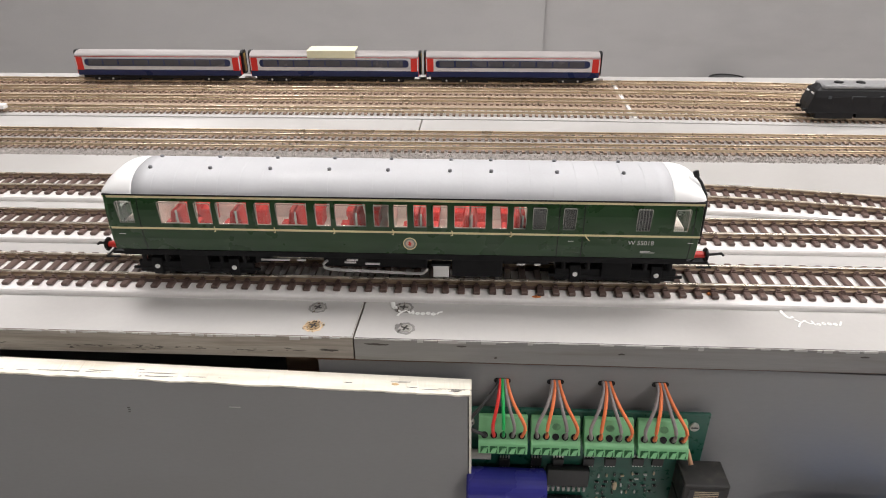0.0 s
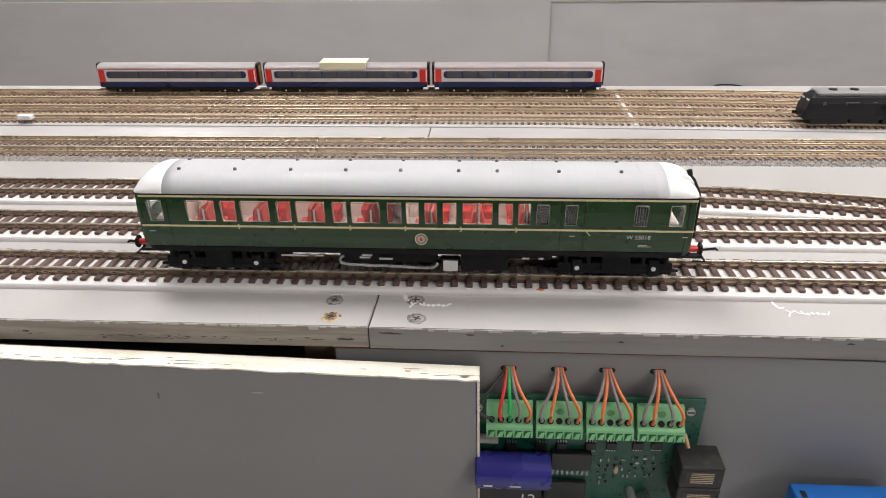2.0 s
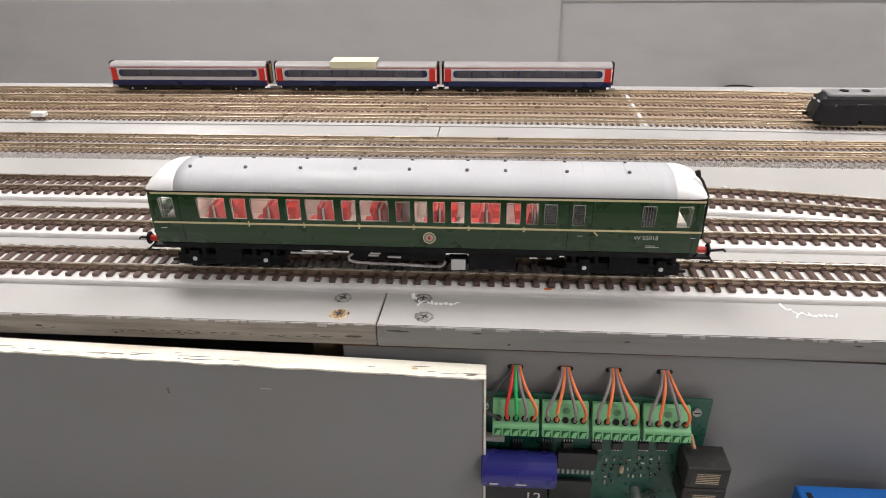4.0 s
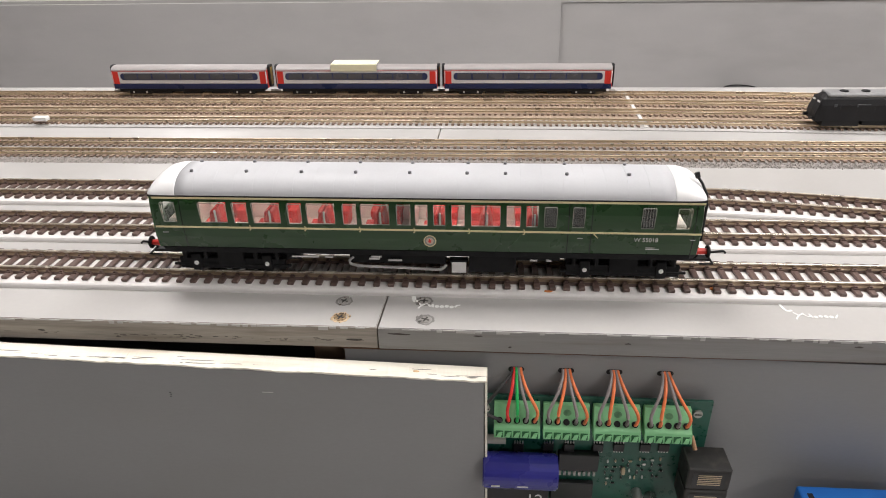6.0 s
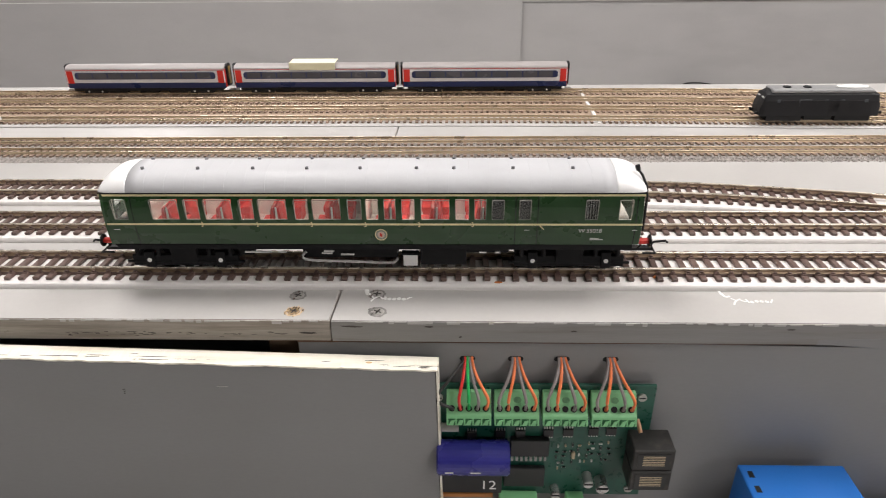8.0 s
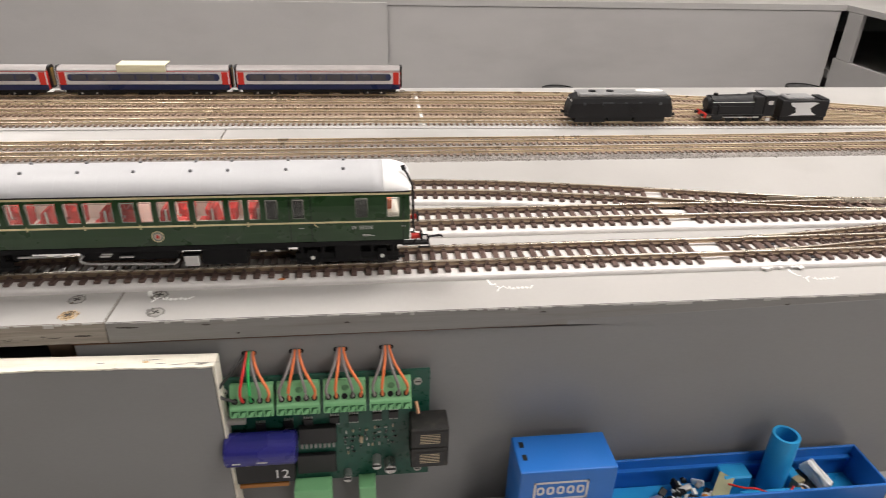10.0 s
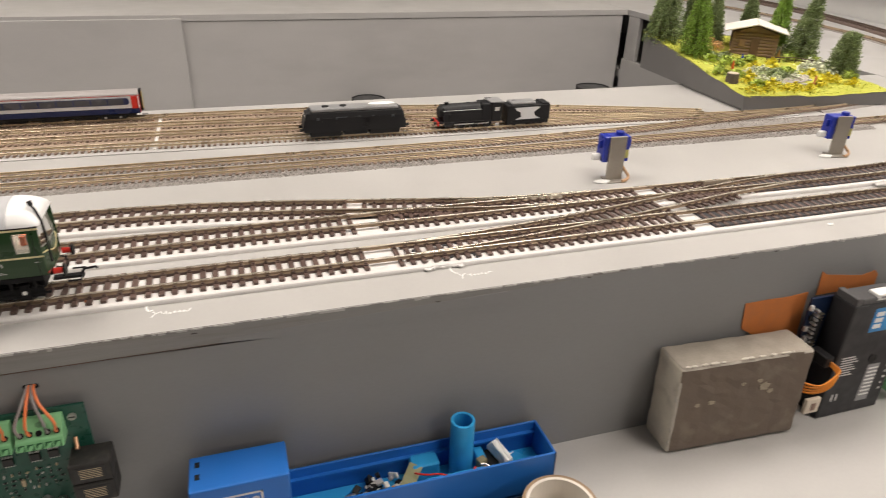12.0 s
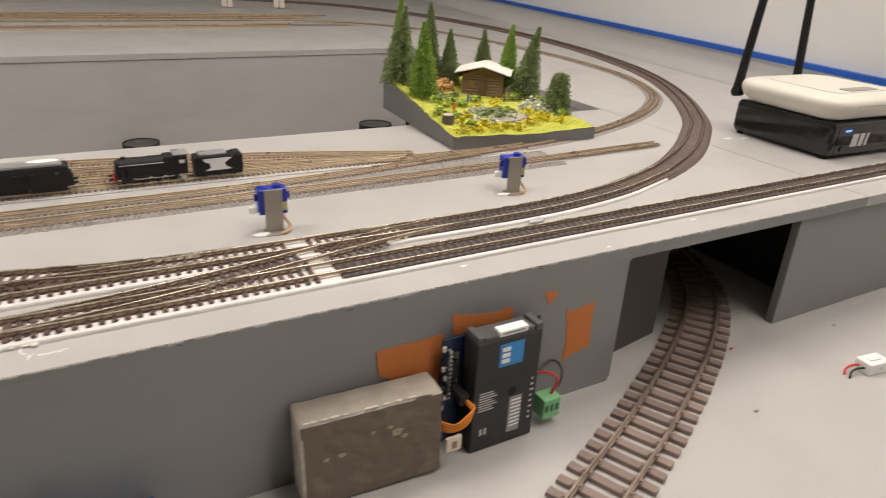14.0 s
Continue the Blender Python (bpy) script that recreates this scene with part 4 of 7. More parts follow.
gear = [((-0.0165, 0.0290), (-0.0140, -0.0010), (0.0160, 0.0212)), ((0.0400, 0.0620), (-0.0148, -0.004), (0.0125, 0.0214)), ((-0.045, -0.020), (-0.004, 0.006), (0.0170, 0.0214)),
        ((0.062, 0.082), (-0.0135, -0.0115), (0.0185, 0.0214)), ((-0.005, 0.030), (0.003, 0.014), (0.0130, 0.0214)), ((-0.047, -0.040), (-0.0145, -0.010), (0.0175, 0.0214))]
for (xa, xb), (ya, yb), (za, zb) in gear:
    part("underframe_box", box((xa, YC + ya, za), (xb, YC + yb, zb), 0.0005), UNDER, railcar, "black underframe equipment box")
part("battery_box", box((0.0318, YC - 0.0158, 0.0125), (0.0386, YC - 0.0120, 0.0182), 0.0003), PALE, railcar, "pale grey underframe box")
part("battery_clip", box((0.0310, YC - 0.0156, 0.0180), (0.0394, YC - 0.0118, 0.0190), 0.0002, 1), UNDER, railcar)
part("fuel_pipe", tube(spline([(-0.0145, YC - 0.0152, 0.0198), (-0.0165, YC - 0.0155, 0.0180), (-0.0155, YC - 0.0155, 0.0160), (-0.010, YC - 0.0155, 0.0152), (0.005, YC - 0.0155, 0.0148), (0.020, YC - 0.0155, 0.0142),
                               (0.0270, YC - 0.0155, 0.0142), (0.0292, YC - 0.0152, 0.0165)], 0.003), 0.00065, 8), SILVER, railcar, "silver pipe under the floor")
# strips at 0.0194 are added for the brightness seen through underframe gaps
for xa, xb, z in ((-0.0440, -0.0310, 0.0194), (-0.0280, -0.0240, 0.0194), (-0.0070, -0.0020, 0.0188), (0.0020, 0.0085, 0.0182), (0.0680, 0.0715, 0.0194), (0.0755, 0.0780, 0.0194), (-0.006, -0.001, 0.0200)):
    part("silver_fitting", box((xa, YC - 0.0160, z), (xb, YC - 0.0150, z + 0.0009), 0.0002, 1), SILVER, railcar)

# interior: floor, partitions and red seats
for x in (-0.0935, 0.0132, 0.0720, 0.1265):
    part("partition", box((x - 0.0004, YC - HW + 0.0022, ZB + 0.001), (x + 0.0004, YC + HW - 0.0022, 0.0500)), INSIDE, railcar, "cream partition")
# cream lining inside both sides, with the window openings in the near one; the luggage part gets an added near-black
# sheet that stands for its unlit inside
BROWN = mat("unlit_luggage_black", (0.006, 0.007, 0.006), 0.6, var=0.1, bump=0)
for s in (-1, 1):
    def place(x, z, s=s):
        return (x, YC + s * (HW - side_y(z) - 0.0009), z)
    part("inner_lining", pierced_wall([(a, b, WZ0, WZ1) for a, b in WINS[:15]] if s < 0 else [], X0 + 0.0145, 0.0718, LINING, place, 0.0004, (0, s, 0)), INSIDE, railcar, "cream inner lining")
    part("luggage_lining", pierced_wall([], 0.0722, 0.1262, LINING, place, 0.0004, (0, s, 0)), BROWN, railcar, "near-black sheet added behind the luggage windows for the unlit inside")
    part("cab_lining", pierced_wall([(*WINS[0], WZ0, WZ1)] if s < 0 else [], X0 + 0.0040, -0.0940, LINING, place, 0.0004, (0, s, 0)), INSIDE, railcar, "cream inner lining")
    part("cab_lining", pierced_wall([(*WINS[18], WZ0, WZ1)] if s < 0 else [], 0.1270, X1 - 0.0040, LINING, place, 0.0004, (0, s, 0)), INSIDE, railcar, "cream inner lining")
    for x in (0.1172, 0.1184, 0.1196, 0.1208):
        part("window_bar", rod((x, YC + s * (HW - 0.0006), WZ0), (x, YC + s * (HW - 0.0012), WZ1), 0.00011, seg=6), FRAMEM, railcar, "thin window bar")
for xa, xb in ((X0 + 0.0060, -0.0942), (0.1272, X1 - 0.0060)):
    part("driver_seat", box(((xa + xb) / 2 - 0.0016, YC - 0.0075, 0.0372), ((xa + xb) / 2 + 0.0016, YC - 0.0015, 0.0425), 0.0008), mat("orange_red_seat", (0.70, 0.16, 0.06), 0.5, bump=0), railcar, "orange-red driver's seat")
    part("cab_desk", box((xa, YC - 0.0120, ZB + 0.001), (xb, YC + 0.0120, 0.0372), 0.0008, 1), INSIDE, railcar, "cream cab desk")
SEATS = []
for x in (-0.0785, -0.0527, -0.0272, -0.0012, 0.0262, 0.0475, 0.0688):
    SEATS += [(x - 0.0010, -1), (x + 0.0010, 1)]
for x, face in SEATS:
    for s in (-1, 1):
        bm = prism([(-0.0006, 0.0060), (0.0028, 0.0060), (0.0008, 0.0168), (-0.0006, 0.0172)], 0.0104, bevel=0.0004, m=pose(0, 0.0052, 0, 90, 0, 0))
        box((0.0006, -0.0052, 0.0058), (0.0066, 0.0052, 0.0090), 0.0006, bm=bm)
        box((0.0012, -0.0050, 0), (0.0060, 0.0050, 0.0059), bm=bm)
        st = part("seat", bm, SEAT, railcar, "red seat")
        st.matrix_basis = pose(x, YC + s * 0.0095, ZB + 0.001, 0, 0, 0 if face > 0 else 180)
        part("seat_edge", box((-0.0007, -0.0056, 0.0060), (0.0001, -0.0052, 0.0174)), SEATEDGE, st)
part("ceiling_panel", box((X0 + 0.012, YC - HW + 0.003, 0.0502), (X1 - 0.012, YC + HW - 0.003, 0.0506)), INSIDE, railcar)
for x in (-0.1005, -0.088, -0.066, -0.040, -0.014, 0.019, 0.037, 0.058, 0.1340):
    lamp = bpy.data.lights.new("railcar_interior_light", "AREA")
    lamp.shape, lamp.size, lamp.size_y, lamp.energy, lamp.color = "RECTANGLE", 0.012, 0.006, 0.0033, (1.0, 0.91, 0.82)
    if x < -0.095 or x > 0.12:
        lamp.energy = 0.0030
    new("railcar_interior_light", lamp).matrix_world = look((x, YC, 0.0499), (x, YC, 0))

# ---- things on and in front of the fascia ----
# leaning plywood panel: painted face, bare edges
panel = thing("plywood_panel", "dark grey plywood panel with cream bare top edge, leaning", "panel")
part("face_board", prism([(-0.62, 0.0004), (0.0482, -0.0180), (0.0497, -0.1325), (-0.62, -0.1325)], 0.0096, bevel=0.0004, m=pose(0, -0.0041, 0, 90, 0, 0)), FRONT_GREY, panel)
bm = prism([(-0.62, 0.0012), (0.0490, -0.0172), (0.0482, -0.0180), (-0.62, 0.0004)], 0.0100, m=pose(0, -0.0040, 0, 90, 0, 0))
bmesh.ops.subdivide_edges(bm, edges=[e for e in bm.edges if e.calc_length() > 0.3], cuts=420)
for vv in bm.verts:
    if vv.co.y < -0.010:
        vv.co.z += 0.0006 * noise.noise(Vector((vv.co.x * 60, 3, 0))) + 0.0004 * noise.noise(Vector((vv.co.x * 220, 9, 0))) + 0.0005 * max(0, noise.noise(Vector((vv.co.x * 700, 5, 0))))
part("top_edge", bm, RAW_EDGE, panel, "cream ragged top edge")
part("side_edge", prism([(0.0484, -0.0178), (0.0494, -0.0171), (0.0509, -0.1325), (0.0499, -0.1325)], 0.0100, m=pose(0, -0.0040, 0, 90, 0, 0)), RAW_EDGE, panel, "cream bare side edge")
rng = random.Random(31)
CRACK, KNOT = mat("grey_wood_crack", (0.20, 0.19, 0.18), 0.8, var=0.2, bump=0.1), mat("tan_knot", (0.58, 0.40, 0.20), 0.7, var=0.2, scale=400, bump=0.2)
for k in range(30):
    x, y = rng.uniform(-0.28, 0.046), rng.choice((-0.0122, -0.0118, -0.0110, -0.0098, -0.0080))
    ln_ = rng.uniform(0.003, 0.018)
    cr = part("crack", prism([(-ln_ / 2, 0), (-ln_ * 0.1, -0.00022), (ln_ / 2, 0.00003), (ln_ * 0.15, 0.00018)], 0.00012), CRACK, panel, "thin grey crack")
    cr.matrix_basis = pose(x, y, 0.00125 - 0.0184 * (x + 0.62) / 0.669, 0, 1.57, rng.uniform(-1.5, 1.5))
kn = part("knot", ball((0, 0, 0), 0.0009, None, (1.7, 0.8, 0.1), 2), KNOT, panel, "small tan knot", smooth=True)
kn.matrix_basis = pose(0.0180, -0.0095, 0.00125 - 0.0184 * 0.638 / 0.669, 0, 1.57, 0)
SCUFF, SCUFFPALE = mat("dark_scuff", (0.06, 0.055, 0.05), 0.7, bump=0), mat("pale_scuff", (0.50, 0.49, 0.47), 0.7, bump=0)
for x, z, w, mm in ((-0.0960, -0.0295, 0.0010, SCUFF), (-0.0958, -0.0306, 0.0009, SCUFF), (-0.0960, -0.0318, 0.0008, SCUFF), (-0.0520, -0.0275, 0.0050, SCUFFPALE)):
    part("scuff", box((x, -0.01395, z), (x + w, -0.0136, z + 0.00028)), mm, panel)

# screws, blobs and chalk marks on the front board
TORN, SPLINTER, SCUFFED = mat("torn_pale_wood", (0.62, 0.47, 0.30), 0.8, var=0.25, scale=500, bump=0.3), mat("dark_splinter", (0.10, 0.07, 0.05), 0.85, var=0.2, bump=0.2), mat("scuffed_grey_rim", (0.24, 0.23, 0.22), 0.7, var=0.2, scale=600, bump=0.3)
for x, y, mm, lab in ((-0.0190, 0.0210, STEEL, "countersunk steel screw head in grey board"), (-0.0180, 0.0070, BRASS, "rusty brass screw head standing proud"),
                      (0.0210, 0.0070, STEEL, "countersunk steel screw head in grey board"), (0.0190, 0.0225, STEEL, "countersunk steel screw head in grey board")):
    sc = thing("screw", lab, "screw", pose(x, y, 0, 0, 0, random.uniform(0, 90)), "board joint screws")
    hgt = 0.0005 if mm is BRASS else 0.0003
    rag = random.Random(int(abs(x * 1e5) + y * 1e4))
    wob = [1 + 0.16 * noise.noise(Vector((2.2 * math.cos(k * math.tau / 40), 2.2 * math.sin(k * math.tau / 40), x * 90))) + 0.04 * rag.random() for k in range(40)]
    outer = [(0.0041 * w_ * math.cos(k * math.tau / 40), 0.0041 * w_ * math.sin(k * math.tau / 40)) for k, w_ in enumerate(wob)]
    inner_ = [(0.0031 * math.cos(k * math.tau / 40), 0.0031 * math.sin(k * math.tau / 40)) for k in range(40)]
    part("rim", ring(outer, inner_, 0.00012), TORN if mm is BRASS else SCUFFED, sc, "splintered countersink")
    part("head", rod((0, 0, -0.0005), (0, 0, hgt), 0.0030, 0.0026, 24), mm, sc)
    for k in range(26 if mm is BRASS else 12):
        a_, r_a = rag.uniform(0, math.tau), rag.uniform(0.0022, 0.0044)
        if mm is not BRASS and math.sin(a_) < -0.2:
            continue
        ln_ = rag.uniform(0.0005, 0.0016)
        sp = part("splinter", box((-ln_ / 2, -0.00016, 0), (ln_ / 2, 0.00016, rag.uniform(0.0003, 0.0008))), rag.choice((TORN, TORN, SPLINTER)) if mm is BRASS else rag.choice((SCUFFED, SPLINTER, GREY)), sc)
        sp.matrix_basis = pose(r_a * math.cos(a_), r_a * math.sin(a_), 0.0001, 0, rag.uniform(-12, 12), rag.uniform(-25, 25))
    for a in (0, 90):
        part("slot", box((-0.0019, -0.0004, hgt), (0.0019, 0.0004, hgt + 0.00008)), mat("screw_slot_dirt", (0.06, 0.054, 0.05), 0.8, bump=0), sc).matrix_basis = pose(0, 0, 0, 0, 0, a)
CHALK = [[(0.0140, 0.0300), (0.0136, 0.0262), (0.0146, 0.0222), (0.0160, 0.0226)], [(0.0166, 0.0205), (0.0182, 0.0185)], [(0.0206, 0.0207), (0.0180, 0.0182), (0.0168, 0.0158)],
         [(0.0212, 0.0196), (0.0222, 0.0180), (0.0238, 0.0192)], [(0.0232, 0.0200), (0.0236, 0.0172)], [(0.0338, 0.0176), (0.0348, 0.0192), (0.0362, 0.0194)]]
for k_, (dx, dy) in enumerate(((0, 0), (0.1700, -0.0010), (0.3385, -0.0030))):
    ch = thing("chalk_mark", "white hand-drawn chalk scribble on grey board", "chalk mark", pose(dx, dy, 0.0002), "chalk scribbles")
    wob = random.Random(k_ + 2)
    lines = [[(px + wob.gauss(0, 0.0004) * (k_ > 0), py + wob.gauss(0, 0.0004) * (k_ > 0)) for px, py in line] for line in CHALK]
    for q in range(4):
        ox, oy = 0.0254 + q * 0.0023, 0.0180 + wob.gauss(0, 0.0002)
        lines.append([(ox + 0.0006 * math.cos(a * 1.1), oy + 0.0007 * math.sin(a * 1.1)) for a in range(7)])
    for n_, line in enumerate(lines):
        thick = (0.00105 if n_ == 0 else 0.00052) if k_ == 0 else (0.00060 if n_ == 0 else 0.00038)
        bm = tube(spline(line, 0.0006), thick, 6)
        bmesh.ops.scale(bm, vec=(1, 1, 0.2), verts=bm.verts[:])
        part("stroke", bm, WHITE, ch)
ORANGE = mat("orange_tape", (0.54, 0.175, 0.045), 0.7, var=0.12, scale=120, fine=900, bump=0.25)
for x, y, z, r, lab in ((0.0775, 0.0290, 0.0022, 0.0022, "orange paint blob beside the sleepers"), (0.1552, 0.0335, 0.0036, 0.0016, "small orange paint blob beside the sleepers")):
    tagged(part("paint_blob", ball((x, y, z), r, None, (1.35, 0.7, 0.55), 2), ORANGE, smooth=True), lab, "paint blob")
tagged(part("plastic_scrap", ball((0.1565, 0.0540, 0.0048), 0.0016, None, (1.6, 0.8, 0.6), 1), CREAM), "small cream plastic scrap between the rails", "scrap")
for x, y, r in ((1.169, 0.220, 0.0055), (1.193, 0.213, 0.0045), (0.882, 0.0215, 0.0024), (0.636, 0.0200, 0.0020), (0.765, 0.0045, 0.0016)):
    bm = ball((x, y, 0.0003), r, None, (1.5, 0.7, 0.12), 2)
    for vv in bm.verts:
        vv.co += Vector((noise.noise(vv.co * 400), noise.noise(vv.co * 400 + Vector((9, 0, 0))), 0)) * r * 0.35
    tagged(part("paint_chip", bm, WHITE, smooth=True), "flat white paint chip on the board", "paint chip", "white paint chips")
blob = ball((0, 0, 0), 0.0045, None, (1.9, 0.8, 0.42), 3)
for vv in blob.verts:
    vv.co += Vector((noise.noise(vv.co * 300), noise.noise(vv.co * 300 + Vector((4, 0, 0))), 0.4 * noise.noise(vv.co * 300 + Vector((0, 4, 0))))) * 0.0012
glue_ob = tagged(part("glue_blob", blob, mat("clear_grey_glue", (0.50, 0.49, 0.48), 0.25, var=0.1, bump=0.2), smooth=True), "shiny pale grey glue blob between the tracks", "glue blob")
glue_ob.matrix_basis = pose(0.7396, 0.0700, 0.0022, 0, 0, 6)
tagged(part("white_block", box((-0.342, 0.2845, 0.0049), (-0.330, 0.2905, 0.0085), 0.0006), WHITE), "small white block on yard track", "block")

# decoder circuit board on the fascia
PCB = mat("green_circuit_board", (0.012, 0.082, 0.056), 0.35, var=0.25, scale=300, fine=1800, bump=0.1)
TERM = mat("green_terminal_plastic", (0.22, 0.51, 0.25), 0.45, var=0.06, bump=0.03)
GOLD = mat("gold_contacts", (0.52, 0.44, 0.32), 0.4, 0.9, var=0.05, bump=0)
CAPBLUE = mat("blue_capacitor_sleeve", (0.030, 0.030, 0.22), 0.28, var=0.08, bump=0.0)
CHIP = mat("black_chip_epoxy", (0.016, 0.016, 0.017), 0.5, var=0.15, bump=0.1)
BY = -0.0045
pcb = thing("circuit_board", "green decoder circuit board with terminals, screwed to fascia", "circuit board")
part("board", box((0.0450, BY, -0.1040), (0.1508, BY + 0.0016, -0.0325), 0.0003, 1), PCB, pcb)
for x, z in ((0.1445, -0.0392), (0.1448, -0.0990), (0.0490, -0.0995), (0.0490, -0.0400)):
    sc = part("mounting_screw", rod((x, 0.0012, z), (x, BY - 0.0012, z), 0.0022, 0.0020, 16), STEEL, pcb)
    part("screw_slot", box((x - 0.0015, BY - 0.00135, z - 0.0003), (x + 0.0015, BY - 0.0011, z + 0.0003)), BLACK, sc)
wire_cols = {"grey": mat("grey_wire", (0.24, 0.215, 0.21), 0.5, bump=0), "orange": mat("orange_wire", (0.80, 0.20, 0.07), 0.45, bump=0), "red": mat("red_wire", (0.65, 0.03, 0.025), 0.45, bump=0),
             "green": mat("green_wire", (0.02, 0.42, 0.10), 0.45, bump=0), "black": mat("black_wire", (0.02, 0.02, 0.02), 0.5, bump=0)}
HOLES = [0.0625, 0.0850, 0.1065, 0.1290]
for n, xa in enumerate((0.0528, 0.0750, 0.0975, 0.1200)):
    xb = xa + 0.0208
    prof = [(BY, -0.0350), (-0.0068, -0.0350), (-0.0118, -0.0430), (-0.0134, -0.0438), (-0.0136, -0.0446), (-0.0149, -0.0486), (BY, -0.0486)]
    bm = bmesh.new()
    ends = [[bm.verts.new((x, y, z)) for y, z in prof] for x in (xa, xb)]
    for j in range(len(prof)):
        k = (j + 1) % len(prof)
        bm.faces.new((ends[0][j], ends[0][k], ends[1][k], ends[1][j]))
    bm.faces.new(ends[0]), bm.faces.new(ends[1][::-1])
    bmesh.ops.bevel(bm, geom=bm.edges[:], offset=0.0003, segments=1, affect="EDGES")
    blk = part("terminal_block", bm, TERM, pcb, "green five-way plug terminal")
    for i in range(5):
        cx = xa + 0.0025 + i * 0.00395
        part("wire_entry", rod((cx, -0.0100, -0.0421), (cx, -0.01135, -0.0412), 0.00145, seg=14), BLACK, blk, "dark wire entry")
        slot = part("lever_slot", prism(rounded(-0.0016, -0.0038, 0.0016, -0.0006, 0.0003), 0.0002, m=pose(cx, -0.01362, -0.0446, 71, 0, 0)), mat("dark_green_pin", (0.02, 0.12, 0.04), 0.5, bump=0), blk, "dark green lever slot")
        part("lever", prism([(-0.0015, -0.0036), (0.0007, -0.0036), (0.0015, -0.0010), (-0.0003, -0.0014)], 0.0006, m=pose(cx, -0.01362, -0.0446, 71, 0, 0)), TERM, slot)
    if n:
        part("smudge", ball((0, 0, 0), 1.0, None, (0.0020, 0.0016, 0.00012), 2), mat("dirty_green_smudge", (0.13, 0.30, 0.15), 0.6, var=0.4, scale=500, bump=0), blk, "dark thumb smudge").matrix_basis = pose(xa + 0.0108, -0.00870, -0.0381, 59, 0, 0)
    hx = HOLES[n]
    part("wire_hole", ring(rounded(-0.0036, -0.0013, 0.0036, 0.0013, 0.0012), rounded(-0.0002, -0.0002, 0.0002, 0.0002, 0.0001), 0.0004, m=pose(hx, 0.0012, -0.0216, 90, 0, 0)), BLACK, pcb, "dark drilled wire hole")
    ways = [("black", 0), ("red", 1), ("green", 2), ("grey", 3), ("orange", 4)] if n == 0 else [("grey", 0), ("orange", 1), ("grey", 3), ("orange", 4)]
    for k, (colour, i) in enumerate(ways):
        cx = xa + 0.0025 + i * 0.00395
        side = (k - (len(ways) - 1) / 2) * 0.0011
        bulge = 0.006 if (colour == "black" and n == 0) else 0.0
        pts = [(hx + side, 0.0030, -0.0212), (hx + side, -0.0020, -0.0216), (hx + side + (cx - hx) * 0.30 - bulge * 0.6, -0.0085, -0.0262), (hx + side + (cx - hx) * 0.85 - bulge, -0.0128, -0.0345), (cx, -0.0128, -0.0398), (cx, -0.0106, -0.0420)]
        part("wire", tube(spline(pts, 0.0012), 0.00076, 8), wire_cols[colour], pcb, colour + " insulated wire", smooth=True)
cap = part("capacitor", rod((0.0480, -0.0132, -0.0702), (0.0828, -0.0132, -0.0702), 0.0085, seg=32, bevel=0.0008), CAPBLUE, pcb, "large blue electrolytic capacitor", smooth=False)
part("capacitor_band", box((0.0520, -0.0218, -0.0722), (0.0560, -0.0213, -0.0715)), PALE, cap)
part("capacitor_band", box((0.0640, -0.0218, -0.0722), (0.0690, -0.0213, -0.0715)), PALE, cap)
ic = part("chip", box((0.0838, -0.0085, -0.0742), (0.1025, BY, -0.0640), 0.0003, 1), CHIP, pcb, "black socketed chip")
for i in range(8):
    part("pin", box((0.0842 + i * 0.0023, -0.0088, -0.0768), (0.0853 + i * 0.0023, -0.0070, -0.0742)), mat("dull_pin", (0.30, 0.29, 0.28), 0.5, 0.6, bump=0), ic)
heat = part("black_module", box((0.0470, -0.0105, -0.0975), (0.0800, BY, -0.0835), 0.0004, 1), CHIP, pcb, "black module marked in white")
part("dark_block", box((0.0812, -0.0075, -0.0960), (0.1015, BY, -0.0835), 0.0004, 1), CHIP, pcb)
num = bpy.data.curves.new("marking", "FONT")
num.body, num.size, num.extrude = "12", 0.0085, 0.00005
num.materials.append(WHITE)
ob = new("marking", num)
ob.parent = heat
ob.matrix_basis = pose(0.0690, -0.0106, -0.0945, 90, 0, 0)
part("orange_strip", box((0.0500, -0.0075, -0.1040), (0.0760, BY, -0.1012), 0.0003, 1), mat("orange_fuse", (0.50, 0.20, 0.05), 0.4, bump=0), pcb)
part("grey_fuse", rod((0.0460, -0.0085, -0.0555), (0.0585, -0.0085, -0.0555), 0.0022, seg=14), mat("grey_fuse_body", (0.35, 0.33, 0.32), 0.5, bump=0), pcb, "small grey fuse")
for xa, xb in ((0.0790, 0.0985), (0.1130, 0.1220)):
    lower = part("terminal_block", box((xa, -0.0145, -0.1180), (xb, BY, -0.1015), 0.0005, 1), TERM, pcb, "green plug terminal at the lower edge")
    for i in range(int((xb - xa) / 0.0042)):
        part("wire_entry", box((xa + 0.0012 + i * 0.0042, -0.0147, -0.1135), (xa + 0.0034 + i * 0.0042, -0.0140, -0.1118)), BLACK, lower)
for x, z, r, h in ((0.1228, -0.0895, 0.0024, 0.0075), (0.1300, -0.0925, 0.0031, 0.0075), (0.1072, -0.0985, 0.0023, 0.0065)):
    c = part("small_capacitor", rod((x, BY, z), (x, BY - h, z), r, seg=18, bevel=0.0003), mat("silver_can", (0.55, 0.54, 0.53), 0.3, 0.8, bump=0), pcb, "silver capacitor can")
    part("can_band", box((x - r * 0.9, BY - h - 0.0001, z), (x + r * 0.9, BY - h, z + r * 0.45)), BLACK, c)
